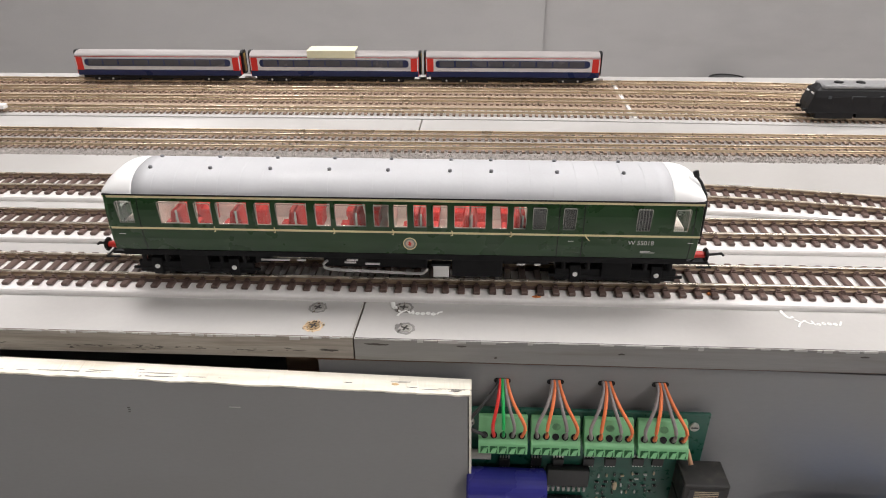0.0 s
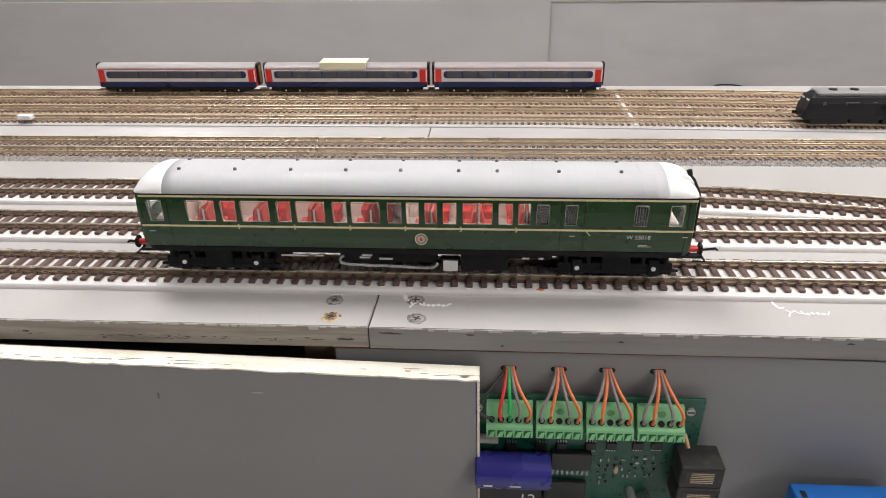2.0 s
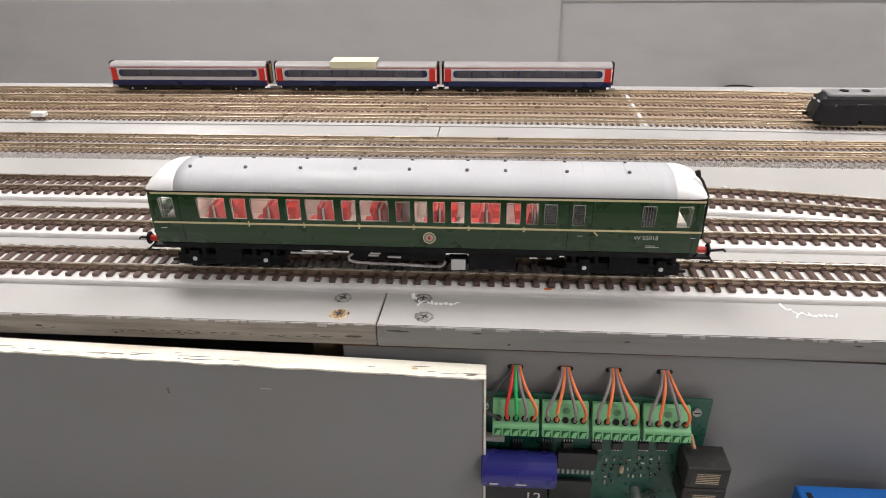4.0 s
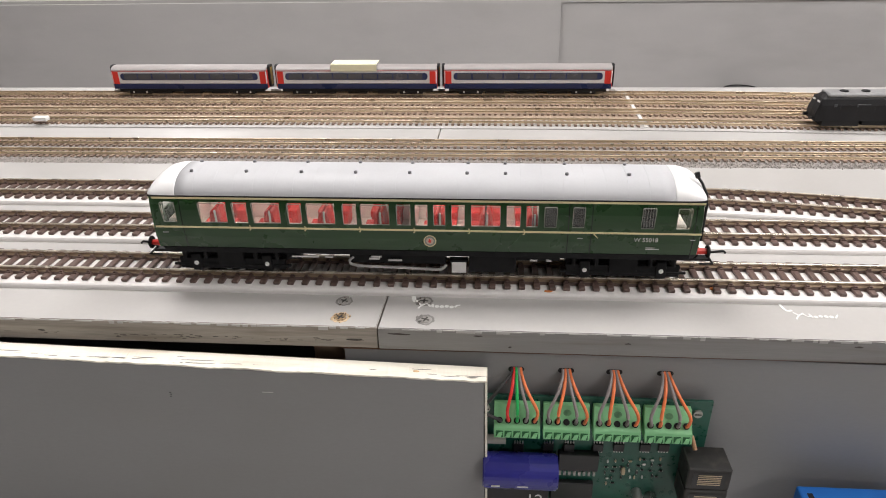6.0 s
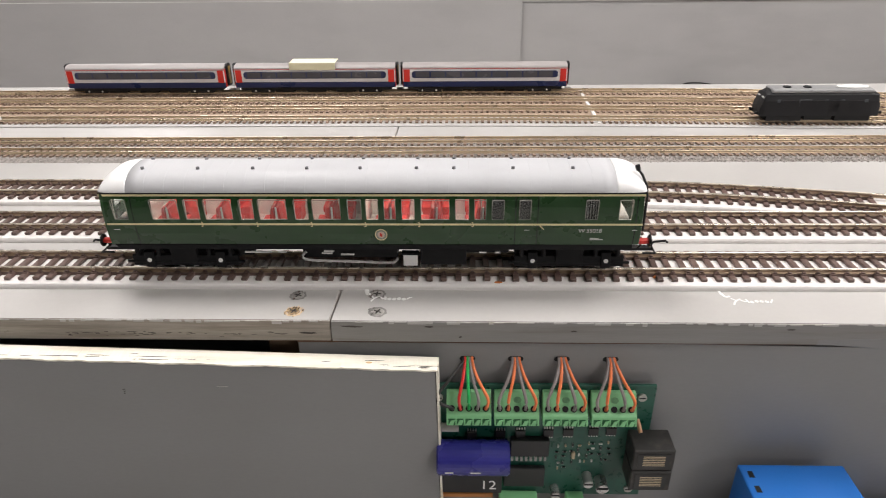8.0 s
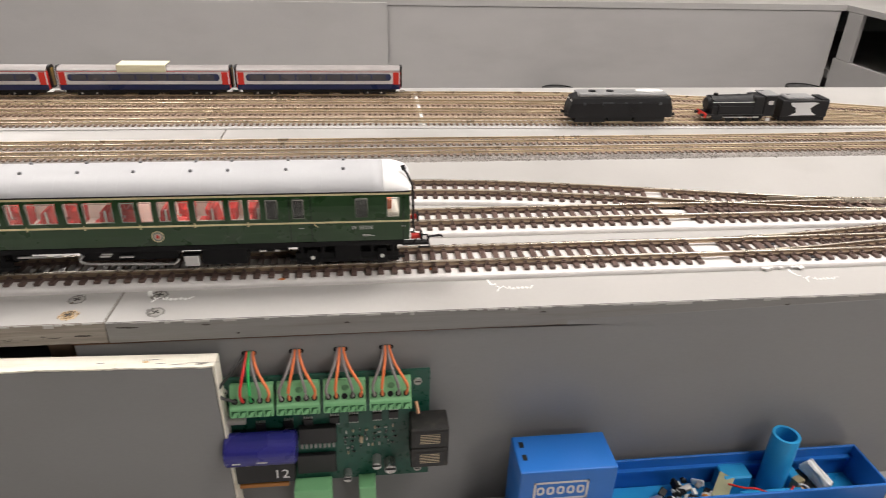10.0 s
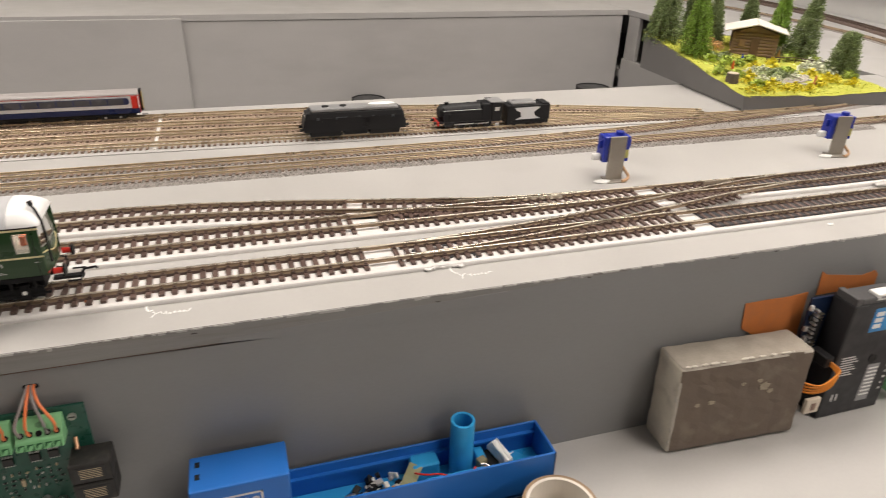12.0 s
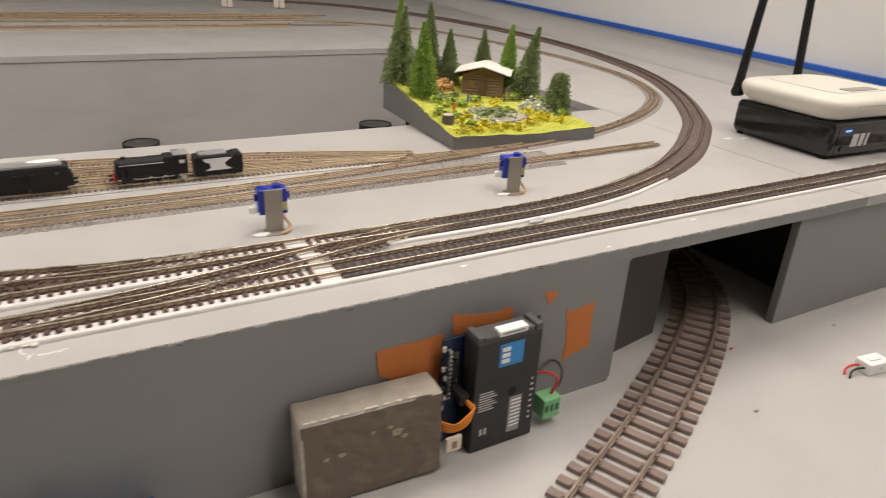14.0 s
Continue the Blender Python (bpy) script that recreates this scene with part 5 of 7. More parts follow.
for zt in (-0.0590, -0.0722):
    rj = part("socket", box((0.1402, -0.0190, zt - 0.0128), (0.1595, BY, zt), 0.0006, 1), mat("dusty_black_plastic", (0.020, 0.019, 0.018), 0.6, var=0.3, scale=150, bump=0.2, dirt=(0.10, 0.085, 0.07), dirt_amount=0.6, dirt_scale=120), pcb, "black modular data socket")
    part("socket_mouth", box((0.1425, -0.0192, zt - 0.0112), (0.1572, -0.0188, zt - 0.0022)), CHIP, rj)
    for i in range(6):
        part("contact", box((0.1448, -0.0194, zt - 0.0038 - i * 0.0011), (0.1550, -0.01915, zt - 0.0034 - i * 0.0011)), GOLD, rj)
part("led", rod((0.1436, BY - 0.001, -0.0520), (0.1446, -0.0105, -0.0560), 0.0010, seg=12), mat("copper_coil", (0.50, 0.27, 0.16), 0.4, 0.5, bump=0), pcb, "small copper coloured component")
rng = random.Random(11)
SMD = [CHIP, CHIP, CHIP, SILVER, mat("tan_ceramic", (0.45, 0.36, 0.24), 0.5, bump=0)]
for i in range(34):
    x, z = 0.1075 + 0.0035 * (i % 8) + rng.uniform(-0.0009, 0.0009), -0.0705 - 0.0036 * (i // 8) + rng.uniform(-0.0007, 0.0007) + 0.003 * (i % 8) / 8
    sx, sz = rng.choice(((0.0007, 0.0004), (0.0004, 0.0007), (0.0006, 0.0004), (0.0004, 0.0008)))
    comp = part("component", box((x - sx, BY - 0.0009, z - sz), (x + sx, BY, z + sz), 0.0001, 1), rng.choice(SMD), pcb)
    for e in (-1, 1):
        part("solder", box((x - sx * (0.5 if sz > sx else 0.35) + (0 if sz > sx else e * sx), BY - 0.0007, z - sz * 0.4 + (e * sz if sz > sx else 0)), (x + sx * (0.5 if sz > sx else 0.35) + (0 if sz > sx else e * sx), BY - 0.0001, z + sz * 0.4 + (e * sz if sz > sx else 0))), SILVER, comp)
part("tall_resistor", box((0.1142, BY - 0.0016, -0.0782), (0.1160, BY, -0.0740), 0.0003, 1), mat("tan_ceramic", (0.45, 0.36, 0.24), 0.5, bump=0), pcb, "tan ceramic resistor")
for x in (0.0648, 0.0788, 0.0885, 0.1019, 0.1115, 0.1236, 0.1321):
    zc = -0.0632 + (x - 0.0648) * 0.050
    so = part("small_chip", box((x - 0.0024, BY - 0.0016, zc - 0.0022), (x + 0.0024, BY, zc + 0.0022), 0.0002, 1), CHIP, pcb, "small eight-leg chip")
    for i in range(4):
        for up in (-1, 1):
            part("leg", box((x - 0.0021 + i * 0.00125, BY - 0.0008, zc + up * 0.0028 - 0.0006), (x - 0.0015 + i * 0.00125, BY, zc + up * 0.0028 + 0.0006)), SILVER, so)

# blue packing tray with a closed end
BLUE = mat("blue_plastic", (0.011, 0.145, 0.52), 0.42, var=0.05, scale=40, fine=700, bump=0.04)
LIGHTBLUE = mat("light_blue_plastic", (0.022, 0.35, 0.72), 0.38, var=0.05, scale=40, bump=0.03)
tray = thing("blue_tray", "bright blue plastic box with open parts tray, on lower board", "parts tray")
TX0, TX1, TY0, TY1, TZ = 0.2300, 0.4045, -0.0368, -0.0058, -0.1025
bm = box((TX0, TY0, LOW_Z), (TX1, TY1, LOW_Z + 0.0020))
for lo, hi in (((TX0, TY0, LOW_Z), (TX1, TY0 + 0.0016, TZ)), ((TX0, TY1 - 0.0016, LOW_Z), (TX1, TY1, TZ)), ((TX0, TY0, LOW_Z), (TX0 + 0.0016, TY1, TZ)), ((TX1 - 0.0016, TY0, LOW_Z), (TX1, TY1, TZ))):
    box(lo, hi, 0.0004, 1, bm=bm)
part("tray_shell", bm, BLUE, tray)
part("inner_floor", box((TX0 + 0.002, TY0 + 0.002, LOW_Z + 0.0020), (TX1 - 0.002, TY1 - 0.002, LOW_Z + 0.0100), 0.0006, 1), LIGHTBLUE, tray, "light blue inner floor")
for xa, ya, xb, yb, h in ((0.3180, -0.0190, 0.3350, -0.0078, 0.024), (0.3250, -0.0348, 0.3620, -0.0245, 0.020), (0.3600, -0.0200, 0.3660, -0.0078, 0.020)):
    part("compartment", box((xa, ya, LOW_Z + 0.010), (xb, yb, LOW_Z + h), 0.0008, 1), LIGHTBLUE, tray)
part("inner_ledge", box((TX0 + 0.013, TY1 - 0.0040, TZ - 0.0080), (TX1 - 0.002, TY1 - 0.0016, TZ - 0.0065)), BLUE, tray)
lid = part("closed_end", box((0.1945, -0.0345, LOW_Z + 0.0005), (0.2455, -0.0085, -0.0775), 0.0009), BLUE, tray, "closed upright blue box end")
for y in (-0.0150, -0.0240):
    part("vent_slot", box((0.1975, y - 0.0020, -0.07755), (0.2000, y + 0.0020, -0.07740)), BLACK, lid, "dark slot")
# the maker's mark, as plain shapes
for lo, hi in (((0.2010, -0.0860), (0.2300, -0.0848)), ((0.2010, -0.0975), (0.2300, -0.0963)), ((0.2010, -0.0975), (0.2022, -0.0848)), ((0.2288, -0.0975), (0.2300, -0.0848))):
    part("logo_frame", box((lo[0] + 0.001, -0.0347, lo[1]), (hi[0] + 0.001, -0.0344, hi[1])), PALE, lid)
for i in range(5):
    part("logo_shape", ring(rounded(-0.0020, -0.0030, 0.0020, 0.0026, 0.0016), rounded(-0.0009, -0.0017, 0.0009, 0.0014, 0.0007), 0.0003, m=pose(0.2057 + i * 0.0053, -0.0344, -0.0908, 90, 0, 0)), PALE, lid)
part("tube", ring([(0.0074 * math.cos(a * math.tau / 32), 0.0074 * math.sin(a * math.tau / 32)) for a in range(32)], [(0.0058 * math.cos(a * math.tau / 32), 0.0058 * math.sin(a * math.tau / 32)) for a in range(32)], 0.0405,
                       m=pose(0.3500, -0.0152, -0.1225)), LIGHTBLUE, tray, "upright light blue tube")
rng = random.Random(5)
BITS = [("plastic_offcut", WHITE, "white plastic offcut in the tray"), ("black_clip", BLACK, "small black clip in the tray"), ("metal_strip", SILVER, "silver metal strip in the tray")]
for i in range(40):
    name, mm, lab = BITS[rng.choice((0, 1, 1, 2, 2))]
    x, y = rng.gauss(0.296, 0.011), rng.uniform(-0.031, -0.012)
    lx, ly, lz = rng.uniform(0.0012, 0.0050), rng.uniform(0.0008, 0.0022), rng.uniform(0.0006, 0.0020)
    ob = tagged(part(name, box((-lx, -ly, 0), (lx, ly, lz * 2), 0.0004, 1), mm), lab, "small part", "oddments in the blue tray")
    ob.matrix_basis = pose(x, y, LOW_Z + 0.0108 + rng.uniform(0, 0.006), rng.uniform(-30, 30), rng.uniform(-30, 30), rng.uniform(0, 180))
tagged(part("orange_bobbin", rod((0.3020, -0.0290, LOW_Z + 0.0165), (0.3060, -0.0260, LOW_Z + 0.0175), 0.0033, seg=14, bevel=0.0005), mat("orange_plastic", (0.80, 0.28, 0.02), 0.4, bump=0)), "orange plastic bobbin among tray oddments", "bobbin")
strip = tagged(part("circuit_strip", box((-0.0130, -0.0042, 0), (0.0130, 0.0042, 0.0010), 0.0002, 1), mat("olive_circuit_strip", (0.30, 0.30, 0.16), 0.5, bump=0)), "small olive circuit strip in the tray", "circuit strip")
strip.matrix_basis = pose(0.3130, -0.0255, LOW_Z + 0.0185, 12, -22, 50)
tagged(part("red_wire", tube(spline([(0.3180, -0.0230, -0.1090), (0.3240, -0.0280, -0.1070), (0.3330, -0.0285, -0.1085), (0.3420, -0.0320, -0.1110), (0.3500, -0.0300, -0.1130), (0.3560, -0.0260, -0.1110)], 0.002), 0.0006, 6), wire_cols["red"]), "thin red wire lying across the tray", "wire")
ob = tagged(part("wire_coil", tube([(0.0045 * math.cos(i * 0.5), 0.0045 * math.sin(i * 0.5), 0.0004 * i) for i in range(30)], 0.0006, 6), SILVER), "small silver wire coil beside the tube", "wire coil")
ob.matrix_basis = pose(0.3605, -0.0260, LOW_Z + 0.0105, 20, 0, 0)
for x, y, mm, sx, sy, sz, rz, nm, lab in ((0.3690, -0.0190, BLACK, 0.0042, 0.0090, 0.007, 25, "black_plug", "black plastic plug in the tray"),
                                          (0.3800, -0.0320, BLACK, 0.0080, 0.0028, 0.005, 4, "black_plug", "black plastic plug in the tray")):
    ob = tagged(part(nm, box((-sx, -sy, 0), (sx, sy, sz), 0.0008), mm), lab, "plug")
    ob.matrix_basis = pose(x, y, LOW_Z + 0.0102, 8, 6, rz)
bm = box((-0.0028, -0.0085, 0), (0.0028, 0.0085, 0.0080), 0.0008)
bmesh.ops.subdivide_edges(bm, edges=bm.edges[:], cuts=2, use_grid_fill=True)
for vv in bm.verts:
    k = 1 + max(0, vv.co.y) * 60
    vv.co += Vector((noise.noise(vv.co * 500), noise.noise(vv.co * 500 + Vector((5, 0, 0))), noise.noise(vv.co * 500 + Vector((0, 5, 0))))) * 0.0012 * k
white_plug = tagged(part("white_plug", bm, WHITE), "crumpled white plastic plug on tray floor", "plug")
white_plug.matrix_basis = pose(0.3745, -0.0175, LOW_Z + 0.0165, 14, 6, 22)
part("white_tail", tube(spline([(0.002, -0.004, 0.004), (0.006, -0.003, 0.003), (0.011, -0.002, 0.0015)], 0.001), 0.0004, 6), WHITE, white_plug)
tan_part = thing("coil_holder", "small tan coil holder beside the blue tube", "small part", pose(0.3615, -0.0215, LOW_Z + 0.0102, 0, 0, 20))
part("body", box((-0.0030, -0.0024, 0), (0.0030, 0.0024, 0.0125), 0.0006), mat("olive_tan_plastic", (0.30, 0.25, 0.14), 0.6, var=0.3, scale=400, bump=0.3), tan_part)
part("coil", rod((-0.0022, -0.0030, 0.0060), (0.0022, -0.0030, 0.0060), 0.0016, seg=12), mat("copper_coil", (0.50, 0.27, 0.16), 0.4, 0.5, bump=0), tan_part, "copper coil")
part("dark_hole", rod((0.3330, -0.0318, LOW_Z + 0.0199), (0.3330, -0.0318, LOW_Z + 0.0202), 0.0026, seg=18), BLACK, tray, "dark round hole")
offcut = box((0.3300, -0.0600, LOW_Z), (0.3880, -0.0402, LOW_Z + 0.0050), 0.0015)
tagged(part("black_offcut", offcut, BLACK), "flat black foam offcut lying before the tray", "offcut")

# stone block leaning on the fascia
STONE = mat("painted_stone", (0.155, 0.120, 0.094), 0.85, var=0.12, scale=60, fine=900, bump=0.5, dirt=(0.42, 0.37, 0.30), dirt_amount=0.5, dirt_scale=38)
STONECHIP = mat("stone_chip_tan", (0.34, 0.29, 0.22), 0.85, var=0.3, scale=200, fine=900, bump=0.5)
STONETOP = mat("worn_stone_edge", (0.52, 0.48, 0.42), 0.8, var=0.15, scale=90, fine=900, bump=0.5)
# cream side brightened for light from the left; top paler for overhead light
STONESIDE = mat("cream_lit_stone_side", (0.60, 0.55, 0.46), 0.85, var=0.2, scale=50, fine=900, bump=0.6, dirt=(0.22, 0.18, 0.14), dirt_amount=0.6, dirt_scale=60)
STONEUP = mat("lit_stone_top", (0.30, 0.265, 0.225), 0.9, var=0.2, scale=70, fine=900, bump=0.6, dirt=(0.44, 0.40, 0.34), dirt_amount=0.5, dirt_scale=50)
bm = box((0, 0, 0), (0.1004, 0.0270, 0.0690), 0.0018, 2)
bmesh.ops.subdivide_edges(bm, edges=[e for e in bm.edges if e.calc_length() > 0.02], cuts=14, use_grid_fill=True)
for vv in bm.verts:
    c = vv.co
    c += Vector((noise.noise(c * 120), noise.noise(c * 120 + Vector((7, 0, 0))), noise.noise(c * 120 + Vector((0, 7, 0))))) * 0.0008
    edge_ = max(0, 1 - (abs(c.y) + abs(c.z - 0.0690)) / 0.006) + max(0, 1 - (abs(c.y) + abs(c.x)) / 0.006)
    c += Vector((0.3, 0.7, -0.7)) * 0.0016 * edge_ * max(0, noise.noise(c * 260 + Vector((3, 3, 3))))
bm.normal_update()
# the lit side and top colours go on by the way each face points
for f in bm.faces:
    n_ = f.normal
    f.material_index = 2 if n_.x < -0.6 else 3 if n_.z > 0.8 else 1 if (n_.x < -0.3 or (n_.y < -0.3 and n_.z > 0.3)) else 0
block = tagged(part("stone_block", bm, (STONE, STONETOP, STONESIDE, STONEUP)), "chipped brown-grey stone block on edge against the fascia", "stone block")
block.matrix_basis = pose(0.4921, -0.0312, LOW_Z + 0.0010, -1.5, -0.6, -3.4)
chips = [(0.0660, 0.0455, 0.0062, 1), (0.0490, 0.0500, 0.0026, 2), (0.0270, 0.0385, 0.0036, 3), (0.0165, 0.0380, 0.0028, 4), (0.0715, 0.0405, 0.0036, 5), (0.0615, 0.0505, 0.0028, 6)]
for lx, lz, sz, k in chips:
    r_ = random.Random(k)
    out = [(sz * (0.62 + 0.5 * noise.noise(Vector((math.cos(a * 0.26) * 2, math.sin(a * 0.26) * 2, k * 3)))) * math.cos(a * math.tau / 24), sz * 0.75 * (0.62 + 0.5 * noise.noise(Vector((math.cos(a * 0.26) * 2, math.sin(a * 0.26) * 2, k * 3)))) * math.sin(a * math.tau / 24)) for a in range(24)]
    part("chip", prism(out, 0.0004, m=pose(lx, -0.0002, lz, 90, 0, 0)), STONECHIP, block, "pale chipped spot")
r_ = random.Random(3)
for k in range(22):
    lx = r_.uniform(0.003, 0.094)
    along_top = k < 15
    spot = ball((0, 0, 0), r_.uniform(0.0007, 0.0015), None, (r_.uniform(1.2, 2.6), 1, 0.7) if along_top else (0.7, 1, r_.uniform(1.2, 2.6)), 1)
    part("edge_chip", spot, STONETOP, block).matrix_basis = pose(lx, 0.0006, 0.0698) if along_top else pose(0.0006, 0.0006, r_.uniform(0.003, 0.062))
# black controller with blue board, wires and connector
CASE = mat("black_case_plastic", (0.022, 0.022, 0.025), 0.5, var=0.12, scale=120, fine=1500, bump=0.15)
BLUEPCB = mat("dark_blue_circuit_board", (0.005, 0.018, 0.06), 0.4, var=0.2, scale=300, bump=0.1)
ctrl = thing("controller", "black controller case with blue circuit board against the fascia", "controller", pose(0, 0, 0))
part("circuit_board", box((0.6035, -0.0115, -0.1295), (0.6900, -0.0095, -0.0385), 0.0003, 1), BLUEPCB, ctrl, "dark blue circuit board")
case = part("case", box((0.6205, -0.0310, -0.1326), (0.6775, -0.0118, -0.0365), 0.0012), CASE, ctrl)
CASETOP = mat("grey_case_top", (0.075, 0.073, 0.075), 0.45, var=0.2, bump=0.1)
part("case_top", prism([(0.6270, -0.0298), (0.6705, -0.0298), (0.6690, -0.0140), (0.6262, -0.0140)], 0.0046, bevel=0.0006, m=Matrix.Translation((0, 0, -0.0368))), CASETOP, ctrl, "dark raised top")
for xa, xb in ((0.6212, 0.6262), (0.6712, 0.6772)):
    part("case_shoulder", box((xa, -0.0303, -0.0368), (xb, -0.0130, -0.0309), 0.0005, 1), CASETOP, ctrl)
    part("shoulder_ridge", box((xa + 0.001, -0.0300, -0.0311), (xb - 0.001, -0.0280, -0.0332), 0.0003, 1), CASETOP, ctrl)
part("usb_socket", box((0.6390, -0.0300, -0.0350), (0.6640, -0.0215, -0.0300), 0.0008), WHITE, ctrl, "white socket on top")
part("socket_slot", box((0.6415, -0.0303, -0.0330), (0.6615, -0.0298, -0.0315)), mat("grey_label", (0.30, 0.30, 0.31), 0.5, bump=0), ctrl)
part("blue_label", box((0.6400, -0.0312, -0.0600), (0.6610, -0.0308, -0.0405)), mat("blue_label", (0.02, 0.25, 0.60), 0.4, bump=0), ctrl, "square bright blue label")
for z in (-0.0470, -0.0520, -0.0570):
    part("label_bar", box((0.6420, -0.0314, z), (0.6490, -0.0311, z + 0.0034)), WHITE, ctrl)
part("white_label", box((0.6530, -0.0312, -0.1230), (0.6640, -0.0308, -0.0900)), mat("grey_label", (0.30, 0.30, 0.31), 0.5, bump=0), ctrl, "grey printed label")
for i in range(8):
    part("print_bar", box((0.6255, -0.0311, -0.0800 - i * 0.0022), (0.6370 + 0.002 * (i % 3), -0.0309, -0.0791 - i * 0.0022)), PALE, ctrl)
    part("print_bar", box((0.6715, -0.0311, -0.0790 - i * 0.0052), (0.6732 + 0.0006 * (i % 3), -0.0309, -0.0772 - i * 0.0052)), PALE, ctrl)
    part("print_bar", box((0.6545, -0.0314, -0.0940 - i * 0.0034), (0.6635, -0.0311, -0.0928 - i * 0.0034)), WHITE, ctrl)
for x in (0.6280, 0.6320):
    part("print_bar", box((x, -0.0311, -0.1180), (x + 0.0018, -0.0309, -0.1120)), PALE, ctrl)
part("knob_hole", rod((0.6545, -0.0306, -0.0845), (0.6545, -0.0313, -0.0845), 0.0038, seg=20), BLACK, ctrl)
for i in range(12):
    part("header_pin", box((0.6075, -0.0160, -0.0480 - i * 0.0036), (0.6095, -0.0115, -0.0466 - i * 0.0036)), SILVER, ctrl)
    part("chip_leg", box((0.6125, -0.0140, -0.0520 - i * 0.0026), (0.6160, -0.0115, -0.0510 - i * 0.0026)), GOLD, ctrl)
    part("side_print", box((0.6862, -0.0119, -0.0470 - i * 0.0056), (0.6880, -0.0115, -0.0440 - i * 0.0056)), PALE, ctrl)
for i in range(9):
    part("board_component", box((0.6030 + 0.002 * (i % 2), -0.0135, -0.0475 - i * 0.0085), (0.6058 + 0.002 * (i % 2), -0.0114, -0.0435 - i * 0.0085), 0.0002, 1), (PALE, CHIP, SILVER)[i % 3], ctrl)
part("chip", box((0.6100, -0.0150, -0.0720), (0.6150, -0.0114, -0.0560), 0.0003, 1), CHIP, ctrl, "small black chip")
for i in range(4):
    w = tagged(part("orange_wire", tube(spline([(0.5930, -0.0300, -0.1000 + i * 0.0024), (0.6010, -0.0360 - i * 0.0012, -0.1005 + i * 0.0030), (0.6100 + i * 0.0006, -0.0400, -0.0945 + i * 0.0030), (0.6150 + i * 0.0006, -0.0385, -0.0860 + i * 0.0012), (0.6130, -0.0330, -0.0810 + i * 0.0008), (0.6105, -0.0200, -0.0785)], 0.0025), 0.0008, 8),
                 mat("yellow_orange_wire", (0.80, 0.27, 0.03), 0.45, bump=0), ctrl, smooth=True), "orange looped wire")
part("wire_plug", box((0.6080, -0.0330, -0.0830), (0.6150, -0.0180, -0.0745), 0.0006, 1), BLACK, ctrl, "black plug on the orange wires")
part("wire_tag", box((0.5945, -0.0400, -0.1150), (0.6070, -0.0370, -0.1025), 0.0008), mat("cream_tag", (0.66, 0.58, 0.48), 0.6, bump=0.05), ctrl, "cream wire tag")
part("tag_print", box((0.5990, -0.0403, -0.1120), (0.6030, -0.0399, -0.1060)), mat("faded_print", (0.25, 0.16, 0.12), 0.6, bump=0), ctrl)
conn = part("green_connector", box((0.6890, -0.0300, -0.1250), (0.7060, -0.0160, -0.1065), 0.0010), TERM, ctrl, "green plug connector")
for i in range(3):
    part("slot", box((0.6905 + i * 0.005, -0.0303, -0.1180), (0.6935 + i * 0.005, -0.0298, -0.1120)), mat("dark_green_pin", (0.02, 0.12, 0.04), 0.5, bump=0), conn)
part("red_wire", tube(spline([(0.6860, -0.0130, -0.0900), (0.6960, -0.0200, -0.0870), (0.7040, -0.0230, -0.0925), (0.7030, -0.0240, -0.1010), (0.6990, -0.0230, -0.1080)], 0.002), 0.0010, 8), wire_cols["red"], ctrl, "red looped wire")
part("black_wire", tube(spline([(0.6990, -0.0200, -0.1080), (0.7120, -0.0180, -0.1050), (0.7190, -0.0120, -0.0980), (0.7180, -0.0060, -0.0920), (0.7120, -0.0030, -0.0910), (0.7000, -0.0060, -0.0950)], 0.002), 0.0010, 8), wire_cols["black"], ctrl, "black looped wire")
for outline in ([(0.556, -0.0405), (0.575, -0.0400), (0.592, -0.0405), (0.609, -0.0390), (0.611, -0.086), (0.585, -0.078), (0.558, -0.0610)], [(0.616, -0.0235), (0.621, -0.0270), (0.640, -0.0300), (0.655, -0.0320), (0.666, -0.0295), (0.6695, -0.0330), (0.670, -0.0420), (0.617, -0.0430)],
                [(0.6985, -0.0240), (0.7130, -0.0265), (0.7085, -0.0330), (0.7045, -0.0375), (0.7010, -0.0300)], [(0.7230, -0.0450), (0.7300, -0.0490), (0.7420, -0.0465), (0.7530, -0.0440), (0.7525, -0.0600), (0.7535, -0.0740), (0.7545, -0.0880), (0.7450, -0.0900), (0.7350, -0.0915), (0.7255, -0.0965), (0.7275, -0.0760), (0.7255, -0.0600)]):
    tagged(part("orange_tape", prism(outline, 0.0004, m=pose(0, -0.0019, 0, 90, 0, 0)), ORANGE), "torn orange adhesive patch on grey fascia", "tape patch", "orange patches on the fascia")
# dents on the front edge
DENT = mat("dark_dent", (0.075, 0.065, 0.058), 0.8, var=0.3, bump=0.2)
for x, z, w in ((0.5330, -0.0030, 0.0075), (0.5680, -0.0022, 0.0034), (0.6900, -0.0028, 0.0040), (0.4300, -0.0025, 0.003), (0.0045, -0.0030, 0.0105), (0.0430, -0.0030, 0.0040), (0.0585, -0.0085, 0.0014), (-0.0145, -0.0068, 0.0080), (-0.1600, -0.0060, 0.0034), (0.1090, -0.0050, 0.0028), (0.2050, -0.0032, 0.0036), (0.3350, -0.0045, 0.0030)):
    yf = -0.0004 - 0.00233 * max(x, 0)
    dent = ball((0, 0, 0), 0.5, None, (w, 0.0006, 0.00075), 3)
    for vv in dent.verts:
        vv.co.z += 0.00035 * noise.noise(Vector((vv.co.x * 1100, x * 50, 0)))
    tagged(part("scratch", dent, DENT), "short dark scratch on the board edge", "scratch", "scratches on the edge").matrix_basis = pose(x + w / 2, yf, z, 0, 2, 0)

